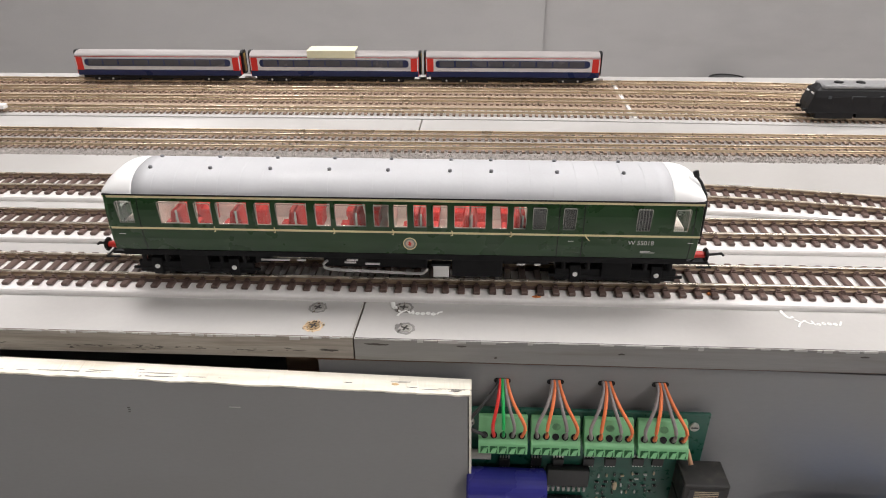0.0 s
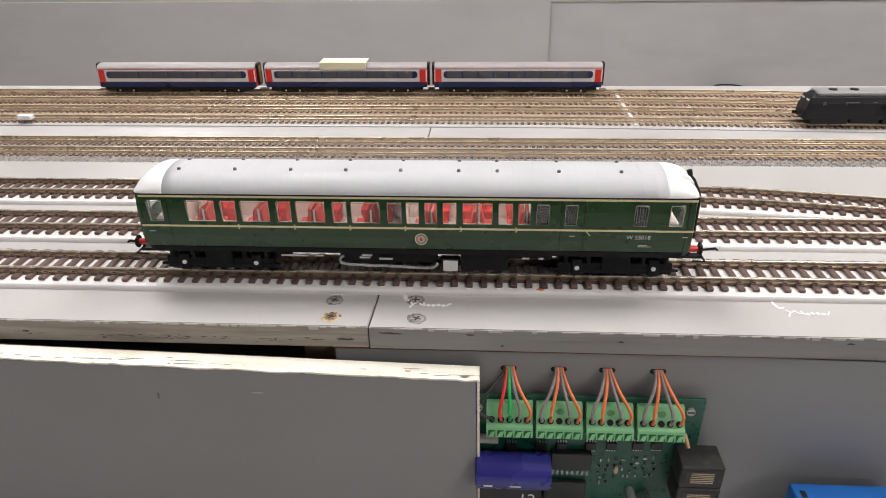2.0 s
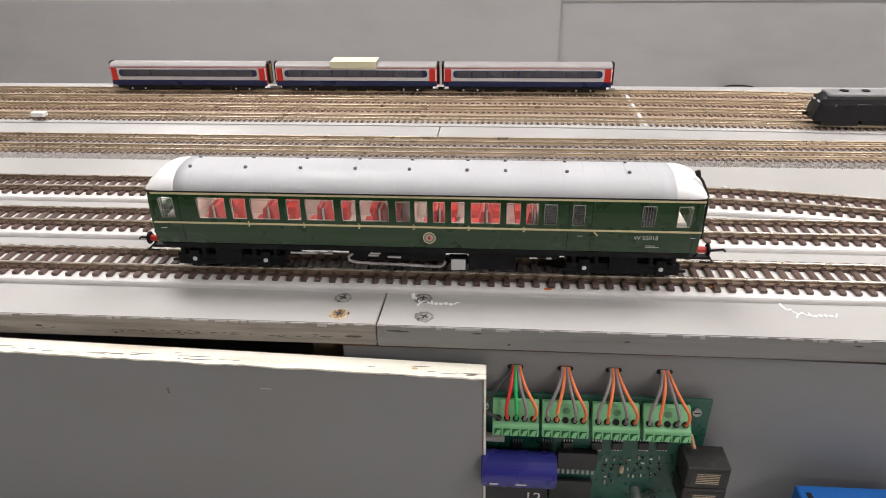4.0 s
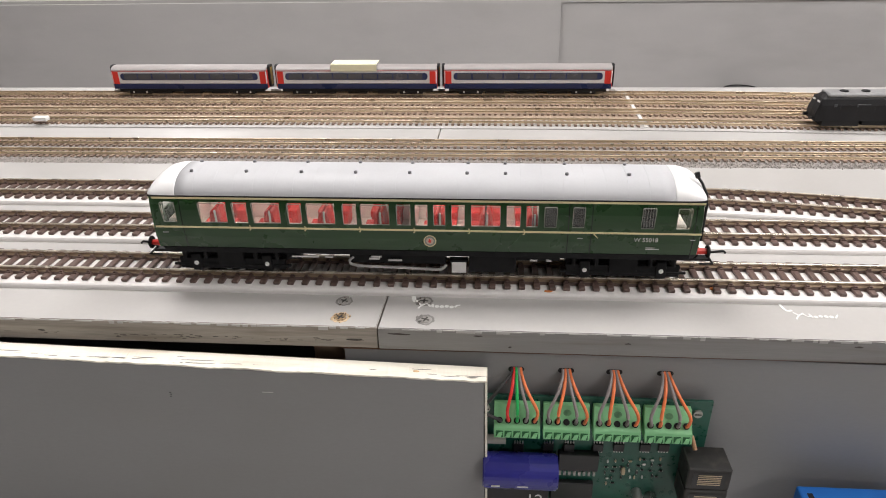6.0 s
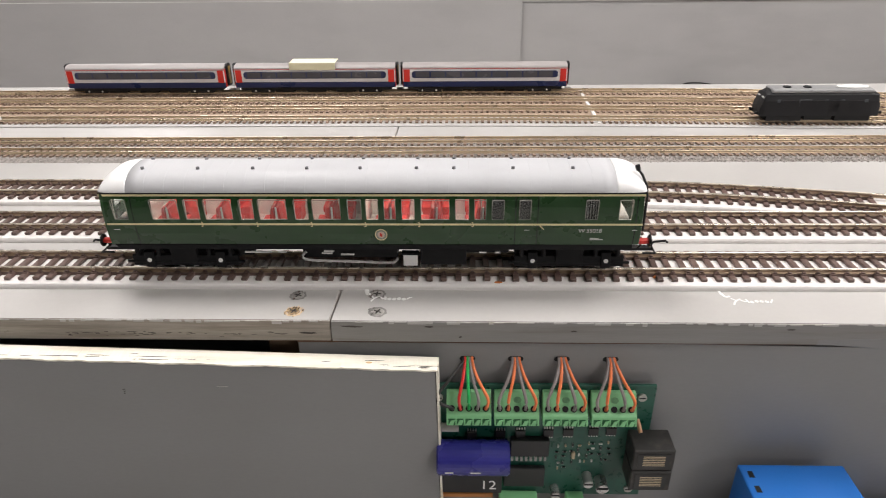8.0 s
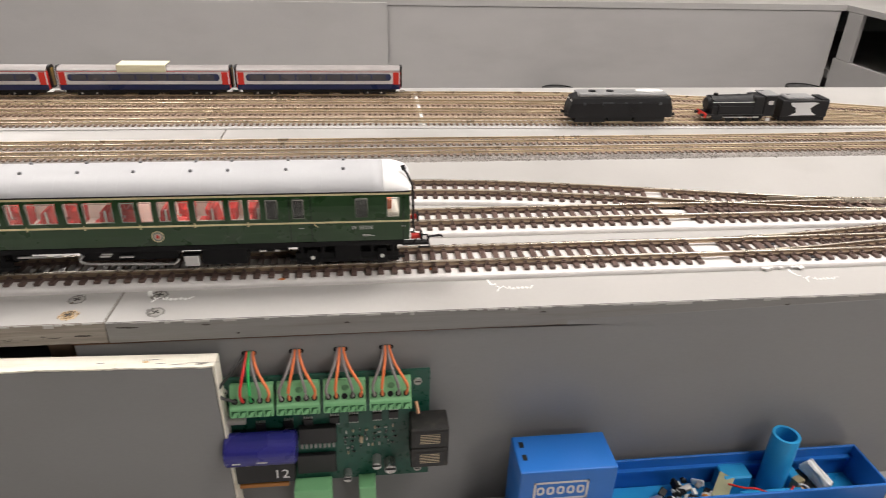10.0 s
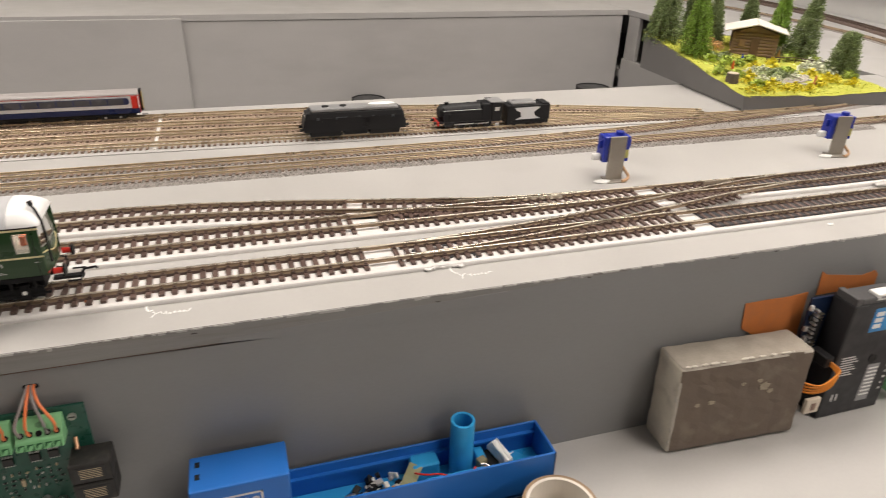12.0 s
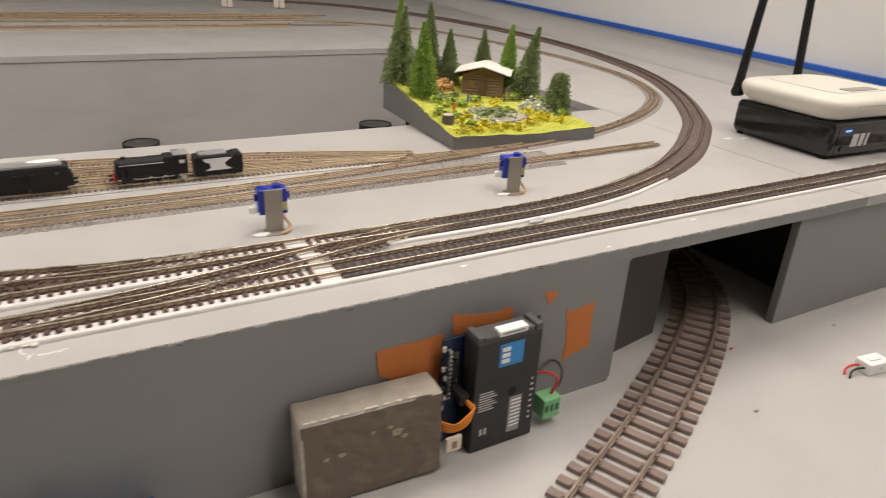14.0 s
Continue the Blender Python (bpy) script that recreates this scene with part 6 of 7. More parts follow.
# ragged paint line where the deck's paint runs over the front edge
rng = random.Random(41)
v, f = [], []
x = -0.20
while x < 1.05:
    yf = 0.00010 - 0.00107 * x if x < 0 else -0.00030 - 0.00233 * x
    lx = rng.uniform(0.0008, 0.0042)
    if not -0.003 < x < 0.004:
        low = 0.0006 + abs(rng.gauss(0, 0.0006))
        add_block(v, f, (x, yf), (1, 0), (0, 1), lx, 0.00028, -0.00005 - low, -0.0003)
    x += lx * rng.uniform(1.0, 4.5)
tagged(scatter_mesh("paint_run", v, f, GREY, None, "stuff"), "pale paint run over the front edge of the deck", "paint")
# ingrained dirt along the ply edge
rng = random.Random(17)
for xa, xb, za, zb, count in ((-0.125, -0.020, -0.0088, -0.0066, 55), (-0.262, -0.238, -0.0052, -0.0030, 20), (-0.200, -0.150, -0.0080, -0.0070, 14)):
    v, f = [], []
    for i in range(count):
        x, z = rng.uniform(xa, xb), rng.gauss((za + zb) / 2, (zb - za) * 0.3)
        yf = (0.00015 - 0.00107 * x if x < 0 else -0.00028 - 0.00233 * x)
        lx, lz = rng.uniform(0.0003, 0.0014), rng.uniform(0.00005, 0.00014)
        add_block(v, f, (x, yf), (1, 0), (0, 1), lx, 0.00025, z - lz, z + lz)
    tagged(scatter_mesh("dirt_marks", v, f, DENT, None, "stuff"), "dark ingrained dirt streaks on the board edge", "dirt marks")

# paint flakes along the top edge of the front board
rng = random.Random(8)
for i in range(46):
    x = rng.uniform(-0.19, 0.75)
    fl = part("paint_flake", ball((0, 0, 0), rng.uniform(0.0003, 0.0007), None, (rng.uniform(1.0, 3.2), 0.6, 0.45), 1), GREY, bpy.data.objects["baseboard_west" if x < 0 else "baseboard_middle"])
    fl.matrix_basis = pose(x, (0.0002 if x < 0 else -0.0006 - 0.0022 * x), -0.0002, 0, 0, 0)
# roll of tape, loose connector and specks on the lower board
roll = thing("tape_roll", "roll of brown tape with cream core lying flat", "tape roll", pose(0.3950, -0.0640, LOW_Z))
circ = [(math.cos(a * math.tau / 48), math.sin(a * math.tau / 48)) for a in range(48)]
part("tape_layers", ring([(0.0225 * a, 0.0225 * b) for a, b in circ], [(0.0205 * a, 0.0205 * b) for a, b in circ], 0.0185), mat("brown_tape", (0.30, 0.20, 0.12), 0.4, var=0.1, bump=0.05), roll)
part("core", ring([(0.0204 * a, 0.0204 * b) for a, b in circ], [(0.0185 * a, 0.0185 * b) for a, b in circ], 0.0187), mat("cream_card", (0.72, 0.66, 0.58), 0.8, var=0.05, bump=0.1), roll, "cream card core")
plug = thing("loose_connector", "white plastic connector with red and black leads", "connector", pose(1.030, -0.0970, LOW_Z, 0, 0, -8))
part("shell", box((-0.012, -0.0085, 0), (0.0160, 0.0085, 0.0120), 0.0012), WHITE, plug)
part("latch", box((-0.006, -0.0030, 0.0120), (0.0080, 0.0030, 0.0135), 0.0005, 1), WHITE, plug)
part("contact_hole", rod((0.004, -0.0086, 0.006), (0.004, -0.0080, 0.006), 0.0018, seg=12), PALE, plug)
for off, c in ((0.003, "red"), (-0.003, "black")):
    part("lead", tube(spline([(-0.011, off, 0.006), (-0.020, off + 0.001, 0.0065), (-0.027, off + 0.001, 0.004), (-0.033, off - 0.003, 0.0015)], 0.002), 0.0011, 8), wire_cols[c], plug, c + " lead")
for x, y in ((0.872, -0.092), (1.079, -0.030), (0.935, -0.014)):
    tagged(part("paint_fleck", ball((x, y, LOW_Z + 0.0006), 0.0022, None, (1.4, 0.8, 0.4), 1), RED if x == 0.935 else mat("grey_fleck", (0.3, 0.29, 0.28), 0.7)), "small fleck on the lower board", "fleck")

# ---- small-gauge coaches on the yard track ----
NAVY = mat("coach_navy_blue", (0.012, 0.024, 0.095), 0.35, var=0.05, bump=0)
CWHITE = mat("coach_white", (0.74, 0.74, 0.76), 0.4, var=0.03, bump=0)
CRED = mat("coach_red", (0.70, 0.035, 0.025), 0.4, var=0.05, bump=0)
CROOF = mat("coach_roof_grey", (0.34, 0.315, 0.31), 0.45, var=0.08, bump=0.05)
CDARK = mat("coach_window_dark", (0.085, 0.088, 0.105), 0.22, var=0.1, bump=0)


def coach(x0, x1):
    """A small-gauge passenger coach, built round its middle."""
    xm, h = (x0 + x1) / 2, (x1 - x0) / 2
    t = thing("model_coach", "small blue, white and red passenger coach on yard track", "model train", pose(xm, 0.3815, 0), "coaches of the blue train")
    w = 0.0089
    part("underframe", box((-h + 0.004, -w + 0.0012, 0.0072), (h - 0.004, w - 0.0012, 0.0105), 0.0003, 1), BLACK, t)
    part("lower_body", box((-h, -w, 0.0100), (h, w, 0.0150), 0.0004, 1), NAVY, t, "navy blue lower body")
    part("middle_body", box((-h, -w, 0.0150), (h, w, 0.0265), 0.0004, 1), CWHITE, t, "white middle body")
    part("cantrail", box((-h, -w - 0.0001, 0.0265), (h, w + 0.0001, 0.0270), 0.0001, 1), mat("dull_cantrail_red", (0.38, 0.035, 0.03), 0.4, bump=0), t, "thin red cantrail line")
    bm = bmesh.new()
    ends = []
    for x in (-h, h):
        ends.append([bm.verts.new((x, w * math.cos(a * math.pi / 10) * 0.98, 0.0270 + 0.0038 * math.sin(a * math.pi / 10))) for a in range(11)])
    for a in range(10):
        bm.faces.new((ends[0][a], ends[0][a + 1], ends[1][a + 1], ends[1][a]))
    bm.faces.new(ends[0]), bm.faces.new(ends[1]), bm.faces.new((ends[0][0], ends[0][10], ends[1][10], ends[1][0]))
    part("roof", bm, CROOF, t, "dull grey curved roof")
    for s in (-1, 1):
        band = part("window_band", prism(rounded(-h + 0.0085, 0.0184, h - 0.0085, 0.0248, 0.0026), 0.0003, m=pose(0, s * w + (0.00005 if s < 0 else 0.00025), 0, 90, 0, 0)), NAVY, t, "dark window band")
        for i in range(9):
            xa = -h + 0.0120 + i * (2 * h - 0.024) / 9
            part("window", box((xa, s * w - 0.0004, 0.0190), (xa + (2 * h - 0.024) / 9 - 0.0014, s * w + 0.0004, 0.0243), 0.0001, 1), CDARK, band)
        for e in (-1, 1):
            part("door", box((e * (h - 0.0066), s * w - 0.0002, 0.0148), (e * (h - 0.0010), s * w + 0.0002, 0.0262)), CRED, t, "red end door")
    for e in (-1, 1):
        part("end_panel", box((e * h - 0.0003, -w + 0.0005, 0.0105), (e * h + 0.0003, w - 0.0005, 0.0268)), CRED, t, "red coach end")
        gang = part("gangway", prism(rounded(-0.0050, 0.0105, 0.0050, 0.0312, 0.0030), 0.0022, m=pose(e * h if e > 0 else -h - 0.0022, 0, 0, 90, 0, 90)), BLACK, t, "black gangway")
        part("gangway_door", box((e * (h + 0.0022) - 0.0002, -0.0026, 0.0125), (e * (h + 0.0022) + 0.0002, 0.0026, 0.0285), 0.0001, 1), mat("ochre_gangway_door", (0.42, 0.28, 0.05), 0.5, bump=0), gang, "ochre gangway door")
        bog = part("bogie", box((e * (h - 0.0245) - 0.0110, -0.0080, 0.0050), (e * (h - 0.0245) + 0.0110, 0.0080, 0.0078), 0.0004, 1), BLACK, t)
        for ax in (-0.0065, 0.0065):
            for s in (-1, 1):
                part("wheel", rod((e * (h - 0.0245) + ax, s * 0.0048, 0.0080), (e * (h - 0.0245) + ax, s * 0.0060, 0.0080), 0.0033, seg=16), BLACK, bog)
                part("axle_cap", rod((e * (h - 0.0245) + ax, s * 0.0080, 0.0068), (e * (h - 0.0245) + ax, s * 0.0085, 0.0068), 0.0009, seg=8), PALE, bog)
        part("coupling", box((e * h, -0.0012, 0.0060), (e * (h + 0.0055), 0.0012, 0.0075)), PALE, t)
    for x in (-0.030, 0.0, 0.028):
        part("equipment_box", box((x - 0.009, -0.0070, 0.0050), (x + 0.009, 0.0070, 0.0075), 0.0003, 1), BLACK, t)
    return t


for xa, xb in ((-0.3140, -0.1630), (-0.1535, -0.0025), (0.0045, 0.1570)):
    coach(xa, xb)
bm = box((-0.1010, 0.3722, 0.0322), (-0.0580, 0.3900, 0.0330), 0.0002, 1)
box((-0.1010, 0.3715, 0.0265), (-0.0580, 0.3722, 0.0330), 0.0002, 1, bm=bm)
tagged(part("paper_note", bm, mat("pale_yellow_paper", (0.82, 0.80, 0.58), 0.7, var=0.04, bump=0.1)), "pale yellow folded paper note on coach roof", "paper note")

# ---- two small dark locomotives ----
LOCO = mat("loco_dark_green_black", (0.014, 0.014, 0.016), 0.5, spec=0.3, var=0.15, scale=300, bump=0.08)
LOCOROOF = mat("loco_roof_dark_grey", (0.27, 0.27, 0.275), 0.34, var=0.15, bump=0.08)
d1 = thing("diesel_locomotive", "small black diesel locomotive with grey roof on yard track", "model train", pose(0.3450, 0.2872, 0))
sec = [(-0.0088, 0.0095), (-0.0088, 0.0215), (-0.0078, 0.0262), (-0.0050, 0.0290), (0, 0.0300), (0.0050, 0.0290), (0.0078, 0.0262), (0.0088, 0.0215), (0.0088, 0.0095)]
bm = bmesh.new()
rings_ = []
for x, k, top in ((-0.0470, 0.86, 0.0165), (-0.0462, 0.92, 0.0200), (-0.0440, 0.97, 0.0270), (-0.0400, 1, 0.0300), (0.0400, 1, 0.0300), (0.0440, 0.97, 0.0270), (0.0462, 0.92, 0.0200), (0.0470, 0.86, 0.0165)):
    rings_.append([bm.verts.new((x, y * k, min(z, top - (0.0300 - top) * 0.1 * abs(y) / 0.0088))) for y, z in sec])
for a, b in zip(rings_, rings_[1:]):
    for j in range(len(sec) - 1):
        bm.faces.new((a[j], a[j + 1], b[j + 1], b[j]))
    bm.faces.new((a[-1], a[0], b[0], b[-1]))
bm.faces.new(rings_[0]), bm.faces.new(rings_[-1])
part("body", bm, LOCO, d1)
part("roof_panel", box((-0.0400, -0.0076, 0.0272), (0.0400, 0.0076, 0.0305), 0.0022, 3), LOCOROOF, d1, "dark grey roof panel")
part("roof_patch", prism([(0.0255 + 0.0125 * math.cos(q * math.tau / 24), 0.0048 * math.sin(q * math.tau / 24)) for q in range(24)], 0.0010, m=Matrix.Translation((0, 0, 0.0303))), WHITE, d1, "white oval roof patch")
for fx in (-0.026, -0.010):
    part("roof_fan", rod((fx, 0, 0.0302), (fx, 0, 0.0312), 0.0034, 0.0030, 16), LOCO, d1, "black roof fan")
for i, (xa, xb) in enumerate(((-0.0350, -0.0325), (-0.0180, -0.0080), (0.0020, 0.0050), (0.0150, 0.0175), (0.0330, 0.0360))):
    part("side_window", box((xa, -0.00895, 0.0205), (xb, -0.0086, 0.0228), 0.0002, 1), mat("dull_blue_grey", (0.06, 0.065, 0.075), 0.35, bump=0), d1, "dull side window")
for i in range(7):
    part("side_rib", box((0.0060 + i * 0.0012, -0.0090, 0.0120), (0.0066 + i * 0.0012, -0.0086, 0.0200)), LOCO, d1)
for i in range(5):
    part("grille", box((-0.0300 + i * 0.013, -0.0090, 0.0170), (-0.0210 + i * 0.013, -0.0086, 0.0220)), LOCO, d1)
for e in (-1, 1):
    for s in (-1, 1):
        part("cab_window", box((e * 0.0445 - 0.0006, s * 0.0040 - 0.0024, 0.0205), (e * 0.0445 + 0.0006, s * 0.0040 + 0.0024, 0.0245), 0.0003, 1), PALE, d1, "pale cab window").rotation_euler = (0, 0, 0)
        part("buffer", rod((e * 0.0470, s * 0.0055, 0.0115), (e * 0.0500, s * 0.0055, 0.0115), 0.0011, 0.0014, 10), BLACK, d1)
    bog = part("bogie", box((e * 0.0270 - 0.0140, -0.0082, 0.0052), (e * 0.0270 + 0.0140, 0.0082, 0.0096), 0.0005), BLACK, d1)
    for ax in (-0.0085, 0, 0.0085):
        for s in (-1, 1):
            part("wheel", rod((e * 0.0270 + ax, s * 0.0048, 0.0082), (e * 0.0270 + ax, s * 0.0062, 0.0082), 0.0035, seg=16), BLACK, bog)
part("fuel_tank", box((-0.0110, -0.0080, 0.0060), (0.0110, 0.0080, 0.0096), 0.0006), BLACK, d1)
d2 = thing("steam_locomotive", "small black steam locomotive with red buffer beam", "model train", pose(0.4580, 0.2862, 0))
part("boiler", rod((-0.0310, 0, 0.0195), (0.0140, 0, 0.0200), 0.0076, 0.0080, 24, bevel=0.0008), LOCO, d2, smooth=False)
part("smokebox_door", rod((-0.0330, 0, 0.0195), (-0.0308, 0, 0.0195), 0.0052, 0.0070, 20), LOCO, d2)
part("chimney", rod((-0.0250, 0, 0.0260), (-0.0250, 0, 0.0288), 0.0019, 0.0021, 12), LOCO, d2)
part("dome", ball((-0.0030, 0, 0.0262), 0.0024, None, (1.2, 1, 0.9), 2), LOCO, d2, smooth=True)
part("firebox", box((0.0080, -0.0082, 0.0105), (0.0190, 0.0082, 0.0278), 0.0015), LOCO, d2)
part("cab", box((0.0180, -0.0088, 0.0100), (0.0290, 0.0088, 0.0285), 0.0012), LOCO, d2)
part("cab_roof", box((0.0165, -0.0092, 0.0282), (0.0305, 0.0092, 0.0294), 0.0005), LOCOROOF, d2)
part("splasher", box((-0.0300, -0.0080, 0.0112), (0.0150, 0.0080, 0.0195), 0.0008), LOCO, d2)
part("running_plate", box((-0.0340, -0.0088, 0.0108), (0.0290, 0.0088, 0.0118), 0.0002, 1), LOCO, d2)
part("buffer_beam", box((-0.0355, -0.0085, 0.0085), (-0.0340, 0.0085, 0.0125), 0.0002, 1), RED, d2, "red buffer beam")
for s in (-1, 1):
    part("cylinder", box((-0.0290, s * 0.0078 - 0.0014, 0.0070), (-0.0190, s * 0.0078 + 0.0014, 0.0108), 0.0005), LOCO, d2)
    for x in (-0.0110, 0.0020, 0.0150):
        part("driving_wheel", rod((x, s * 0.0050, 0.0098), (x, s * 0.0064, 0.0098), 0.0051, seg=22), BLACK, d2)
    part("step_plate", box((0.0225, s * 0.0086 - 0.0005, 0.0060), (0.0262, s * 0.0086 + 0.0005, 0.0085)), PALE, d2, "pale cab step")
    part("cab_window", box((0.0215, s * 0.0088 - 0.0002, 0.0205), (0.0262, s * 0.0088 + 0.0002, 0.0240), 0.0002, 1), PALE, d2, "pale cab window")
    part("handrail", tube([(-0.0300, s * 0.0079, 0.0225), (0.0080, s * 0.0083, 0.0228)], 0.0003, 6), SILVER, d2, "silver handrail")
    part("connecting_rod", box((-0.0200, s * 0.0072 - 0.0003, 0.0084), (0.0160, s * 0.0072 + 0.0003, 0.0094)), SILVER, d2)
    part("buffer", rod((-0.0355, s * 0.0055, 0.0108), (-0.0385, s * 0.0055, 0.0108), 0.0010, 0.0014, 10), BLACK, d2)
    part("steam_pipe", tube([(-0.0300, s * 0.0060, 0.0250), (-0.0240, s * 0.0084, 0.0200), (-0.0240, s * 0.0086, 0.0110)], 0.0006, 6), LOCO, d2)
d3 = thing("tender", "small black tender with pale patch behind the locomotive", "model train", pose(0.5150, 0.2850, 0))
part("tank", box((-0.0225, -0.0086, 0.0095), (0.0225, 0.0086, 0.0245), 0.0008), LOCO, d3)
part("coal_space", box((-0.0180, -0.0070, 0.0244), (0.0080, 0.0070, 0.0272), 0.0012), LOCOROOF, d3)
part("tank_end", box((0.0140, -0.0080, 0.0244), (0.0215, 0.0080, 0.0258), 0.0005), LOCO, d3)
part("pale_patch", prism([(-0.0150, 0.0225), (0.0080, 0.0228), (0.0120, 0.0222), (0.0050, 0.0175), (0.0070, 0.0140), (0.0120, 0.0112), (-0.0140, 0.0108), (-0.0080, 0.0135), (-0.0090, 0.0180), (-0.0130, 0.0195)], 0.0002, m=pose(0, -0.0086, 0, 90, 0, 0)), CWHITE, d3, "pale irregular patch on the side")
part("frame", box((-0.0220, -0.0075, 0.0060), (0.0220, 0.0075, 0.0096), 0.0004, 1), BLACK, d3)
for x in (-0.014, 0, 0.014):
    for s in (-1, 1):
        part("wheel", rod((x, s * 0.0050, 0.0084), (x, s * 0.0064, 0.0084), 0.0037, seg=18), BLACK, d3)

# ---- turnout servo motors on brackets ----
SERVO = mat("servo_blue_plastic", (0.015, 0.035, 0.36), 0.35, var=0.06, bump=0.03)
BRACKET = mat("grey_metal_bracket", (0.34, 0.31, 0.27), 0.45, 0.4, var=0.12, bump=0.08)


def servo(x, y, turn):
    t = thing("servo_motor", "blue servo motor on a grey metal bracket glued upright", "servo motor", pose(x, y, 0, 0, 0, turn), "turnout servos")
    part("bracket", box((-0.0070, -0.0016, 0.0005), (0.0070, 0, 0.0365), 0.0003, 1), BRACKET, t, "grey bracket plate")
    part("bracket_foot", box((-0.0080, -0.0080, 0.0), (0.0080, 0.0060, 0.0012), 0.0003, 1), BRACKET, t)
    part("body", box((-0.0112, 0.0002, 0.0150), (0.0112, 0.0125, 0.0358), 0.0008), SERVO, t)
    part("mounting_ear", box((-0.0140, 0.0040, 0.0262), (0.0140, 0.0056, 0.0322), 0.0003, 1), SERVO, t)
    part("gear_cap", rod((0.0040, 0.0060, 0.0358), (0.0040, 0.0060, 0.0385), 0.0034, seg=18), SERVO, t)
    part("label", box((0.0071, -0.0001, 0.0180), (0.0105, 0.0002, 0.0250)), mat("servo_label", (0.45, 0.42, 0.12), 0.5, bump=0), t, "yellow label")
    part("horn", box((-0.0185, 0.0030, 0.0160), (-0.0110, 0.0075, 0.0215), 0.0012), WHITE, t, "white servo horn")
    part("lead", tube(spline([(0.0080, 0.0060, 0.0125), (0.0110, 0.0030, 0.0070), (0.0130, -0.0010, 0.0030), (0.0090, -0.0060, 0.0020), (0.0040, -0.0080, 0.0015)], 0.002), 0.0012, 8), mat("tan_lead", (0.55, 0.33, 0.18), 0.5, bump=0), t, "brown orange lead")
    part("glue", ball((-0.0110, -0.0040, 0.0006), 0.0055, None, (1.4, 0.7, 0.22), 2), WHITE, t, "white glue blob", smooth=True)
    return t


servo(0.5270, 0.1350, -4)
servo(0.7650, 0.1440, -10)

# ---- command station with router on top ----
GLOSS = mat("black_glossy_plastic", (0.010, 0.010, 0.012), 0.16, var=0.08, bump=0.0, coat=0.3)
station = thing("command_station", "glossy black digital command station with blue light, on board", "command station", pose(1.2010, 0.1010, 0, 0, 0, -2.5))
part("case", box((0, 0, 0.003), (0.1560, 0.1480, 0.0470), 0.0075, 4), GLOSS, station)
part("front_panel", box((0.0120, -0.0006, 0.0070), (0.1440, 0.0010, 0.0420), 0.0004, 1), GLOSS, station)
part("blue_light", box((0.0235, -0.0012, 0.0345), (0.0345, -0.0004, 0.0368), 0.0003, 1), mat("blue_led", (0.05, 0.15, 1.0), 0.4, var=0.0, bump=0, emit=6.0), station, "glowing blue indicator light")
part("button", rod((0.0240, -0.0002, 0.0130), (0.0240, -0.0020, 0.0130), 0.0035, seg=18), GLOSS, station)
for xa, wd in ((0.0400, 0.0120), (0.0550, 0.0085), (0.0670, 0.0050)):
    part("logo_shape", prism([(xa, 0.0150), (xa + wd, 0.0150), (xa + wd + 0.0015, 0.0310), (xa + 0.0015, 0.0310)], 0.0004, m=pose(0, -0.0004, 0, 90, 0, 0)), PALE, station, "pale logo shape")
for x in (0.010, 0.146):
    for y in (0.010, 0.138):
        part("foot", rod((x, y, 0), (x, y, 0.0034), 0.005, seg=14), BLACK, station)
router = thing("wifi_router", "white wireless router with two black antennas on black box", "router", pose(1.1890, 0.0960, 0.0472, 0, 0, -2.5))
RWHITE = mat("cream_white_plastic", (0.70, 0.67, 0.60), 0.42, var=0.03, bump=0.02)
bm = bmesh.new()
levels_ = []
for z, inset in ((0.0, 0.020), (0.0035, 0.011), (0.0090, 0.0045), (0.0160, 0.0008), (0.0205, 0.0), (0.0245, 0.0014), (0.0275, 0.0050), (0.0292, 0.0100), (0.0300, 0.0180)):
    levels_.append([bm.verts.new((a, b, z)) for a, b in rounded(-0.002 + inset, -0.004 + inset, 0.166 - inset, 0.158 - inset, max(0.008, 0.034 - inset), 8)])
for la, lb in zip(levels_, levels_[1:]):
    for k in range(len(la)):
        bm.faces.new((la[k], la[(k + 1) % len(la)], lb[(k + 1) % len(la)], lb[k]))
bm.faces.new(levels_[0][::-1]), bm.faces.new(levels_[-1])
part("shell", bm, RWHITE, router, smooth=True)
part("top_panel", prism(rounded(0.030, 0.026, 0.150, 0.130, 0.012, 5), 0.0012, m=Matrix.Translation((0, 0, 0.0296))), RWHITE, router)
part("grey_badge", prism(rounded(0.060, 0.030, 0.118, 0.046, 0.004, 4), 0.0010, m=Matrix.Translation((0, 0, 0.0308))), mat("grey_badge", (0.30, 0.29, 0.27), 0.4, bump=0), router, "grey badge on top")
for i in range(12):
    part("vent_slot", box((0.032 + i * 0.008, -0.0040, 0.0198), (0.0365 + i * 0.008, -0.0034, 0.0208)), mat("grey_badge", (0.30, 0.29, 0.27)), router)
for bx, by, tx, ty, tz in ((0.0165, 0.1610, 0.0330, 0.1600, 0.1900), (0.1410, 0.1640, 0.1220, 0.1660, 0.1900)):
    ant = part("antenna", rod((bx, by, 0.010), (tx, ty, tz), 0.0062, 0.0050, 16, bevel=0.002), BLACK, router, "black stick antenna")
    part("hinge", rod((bx - 0.006, by - 0.002, 0.008), (bx + 0.006, by - 0.002, 0.008), 0.0068, seg=16), BLACK, ant)

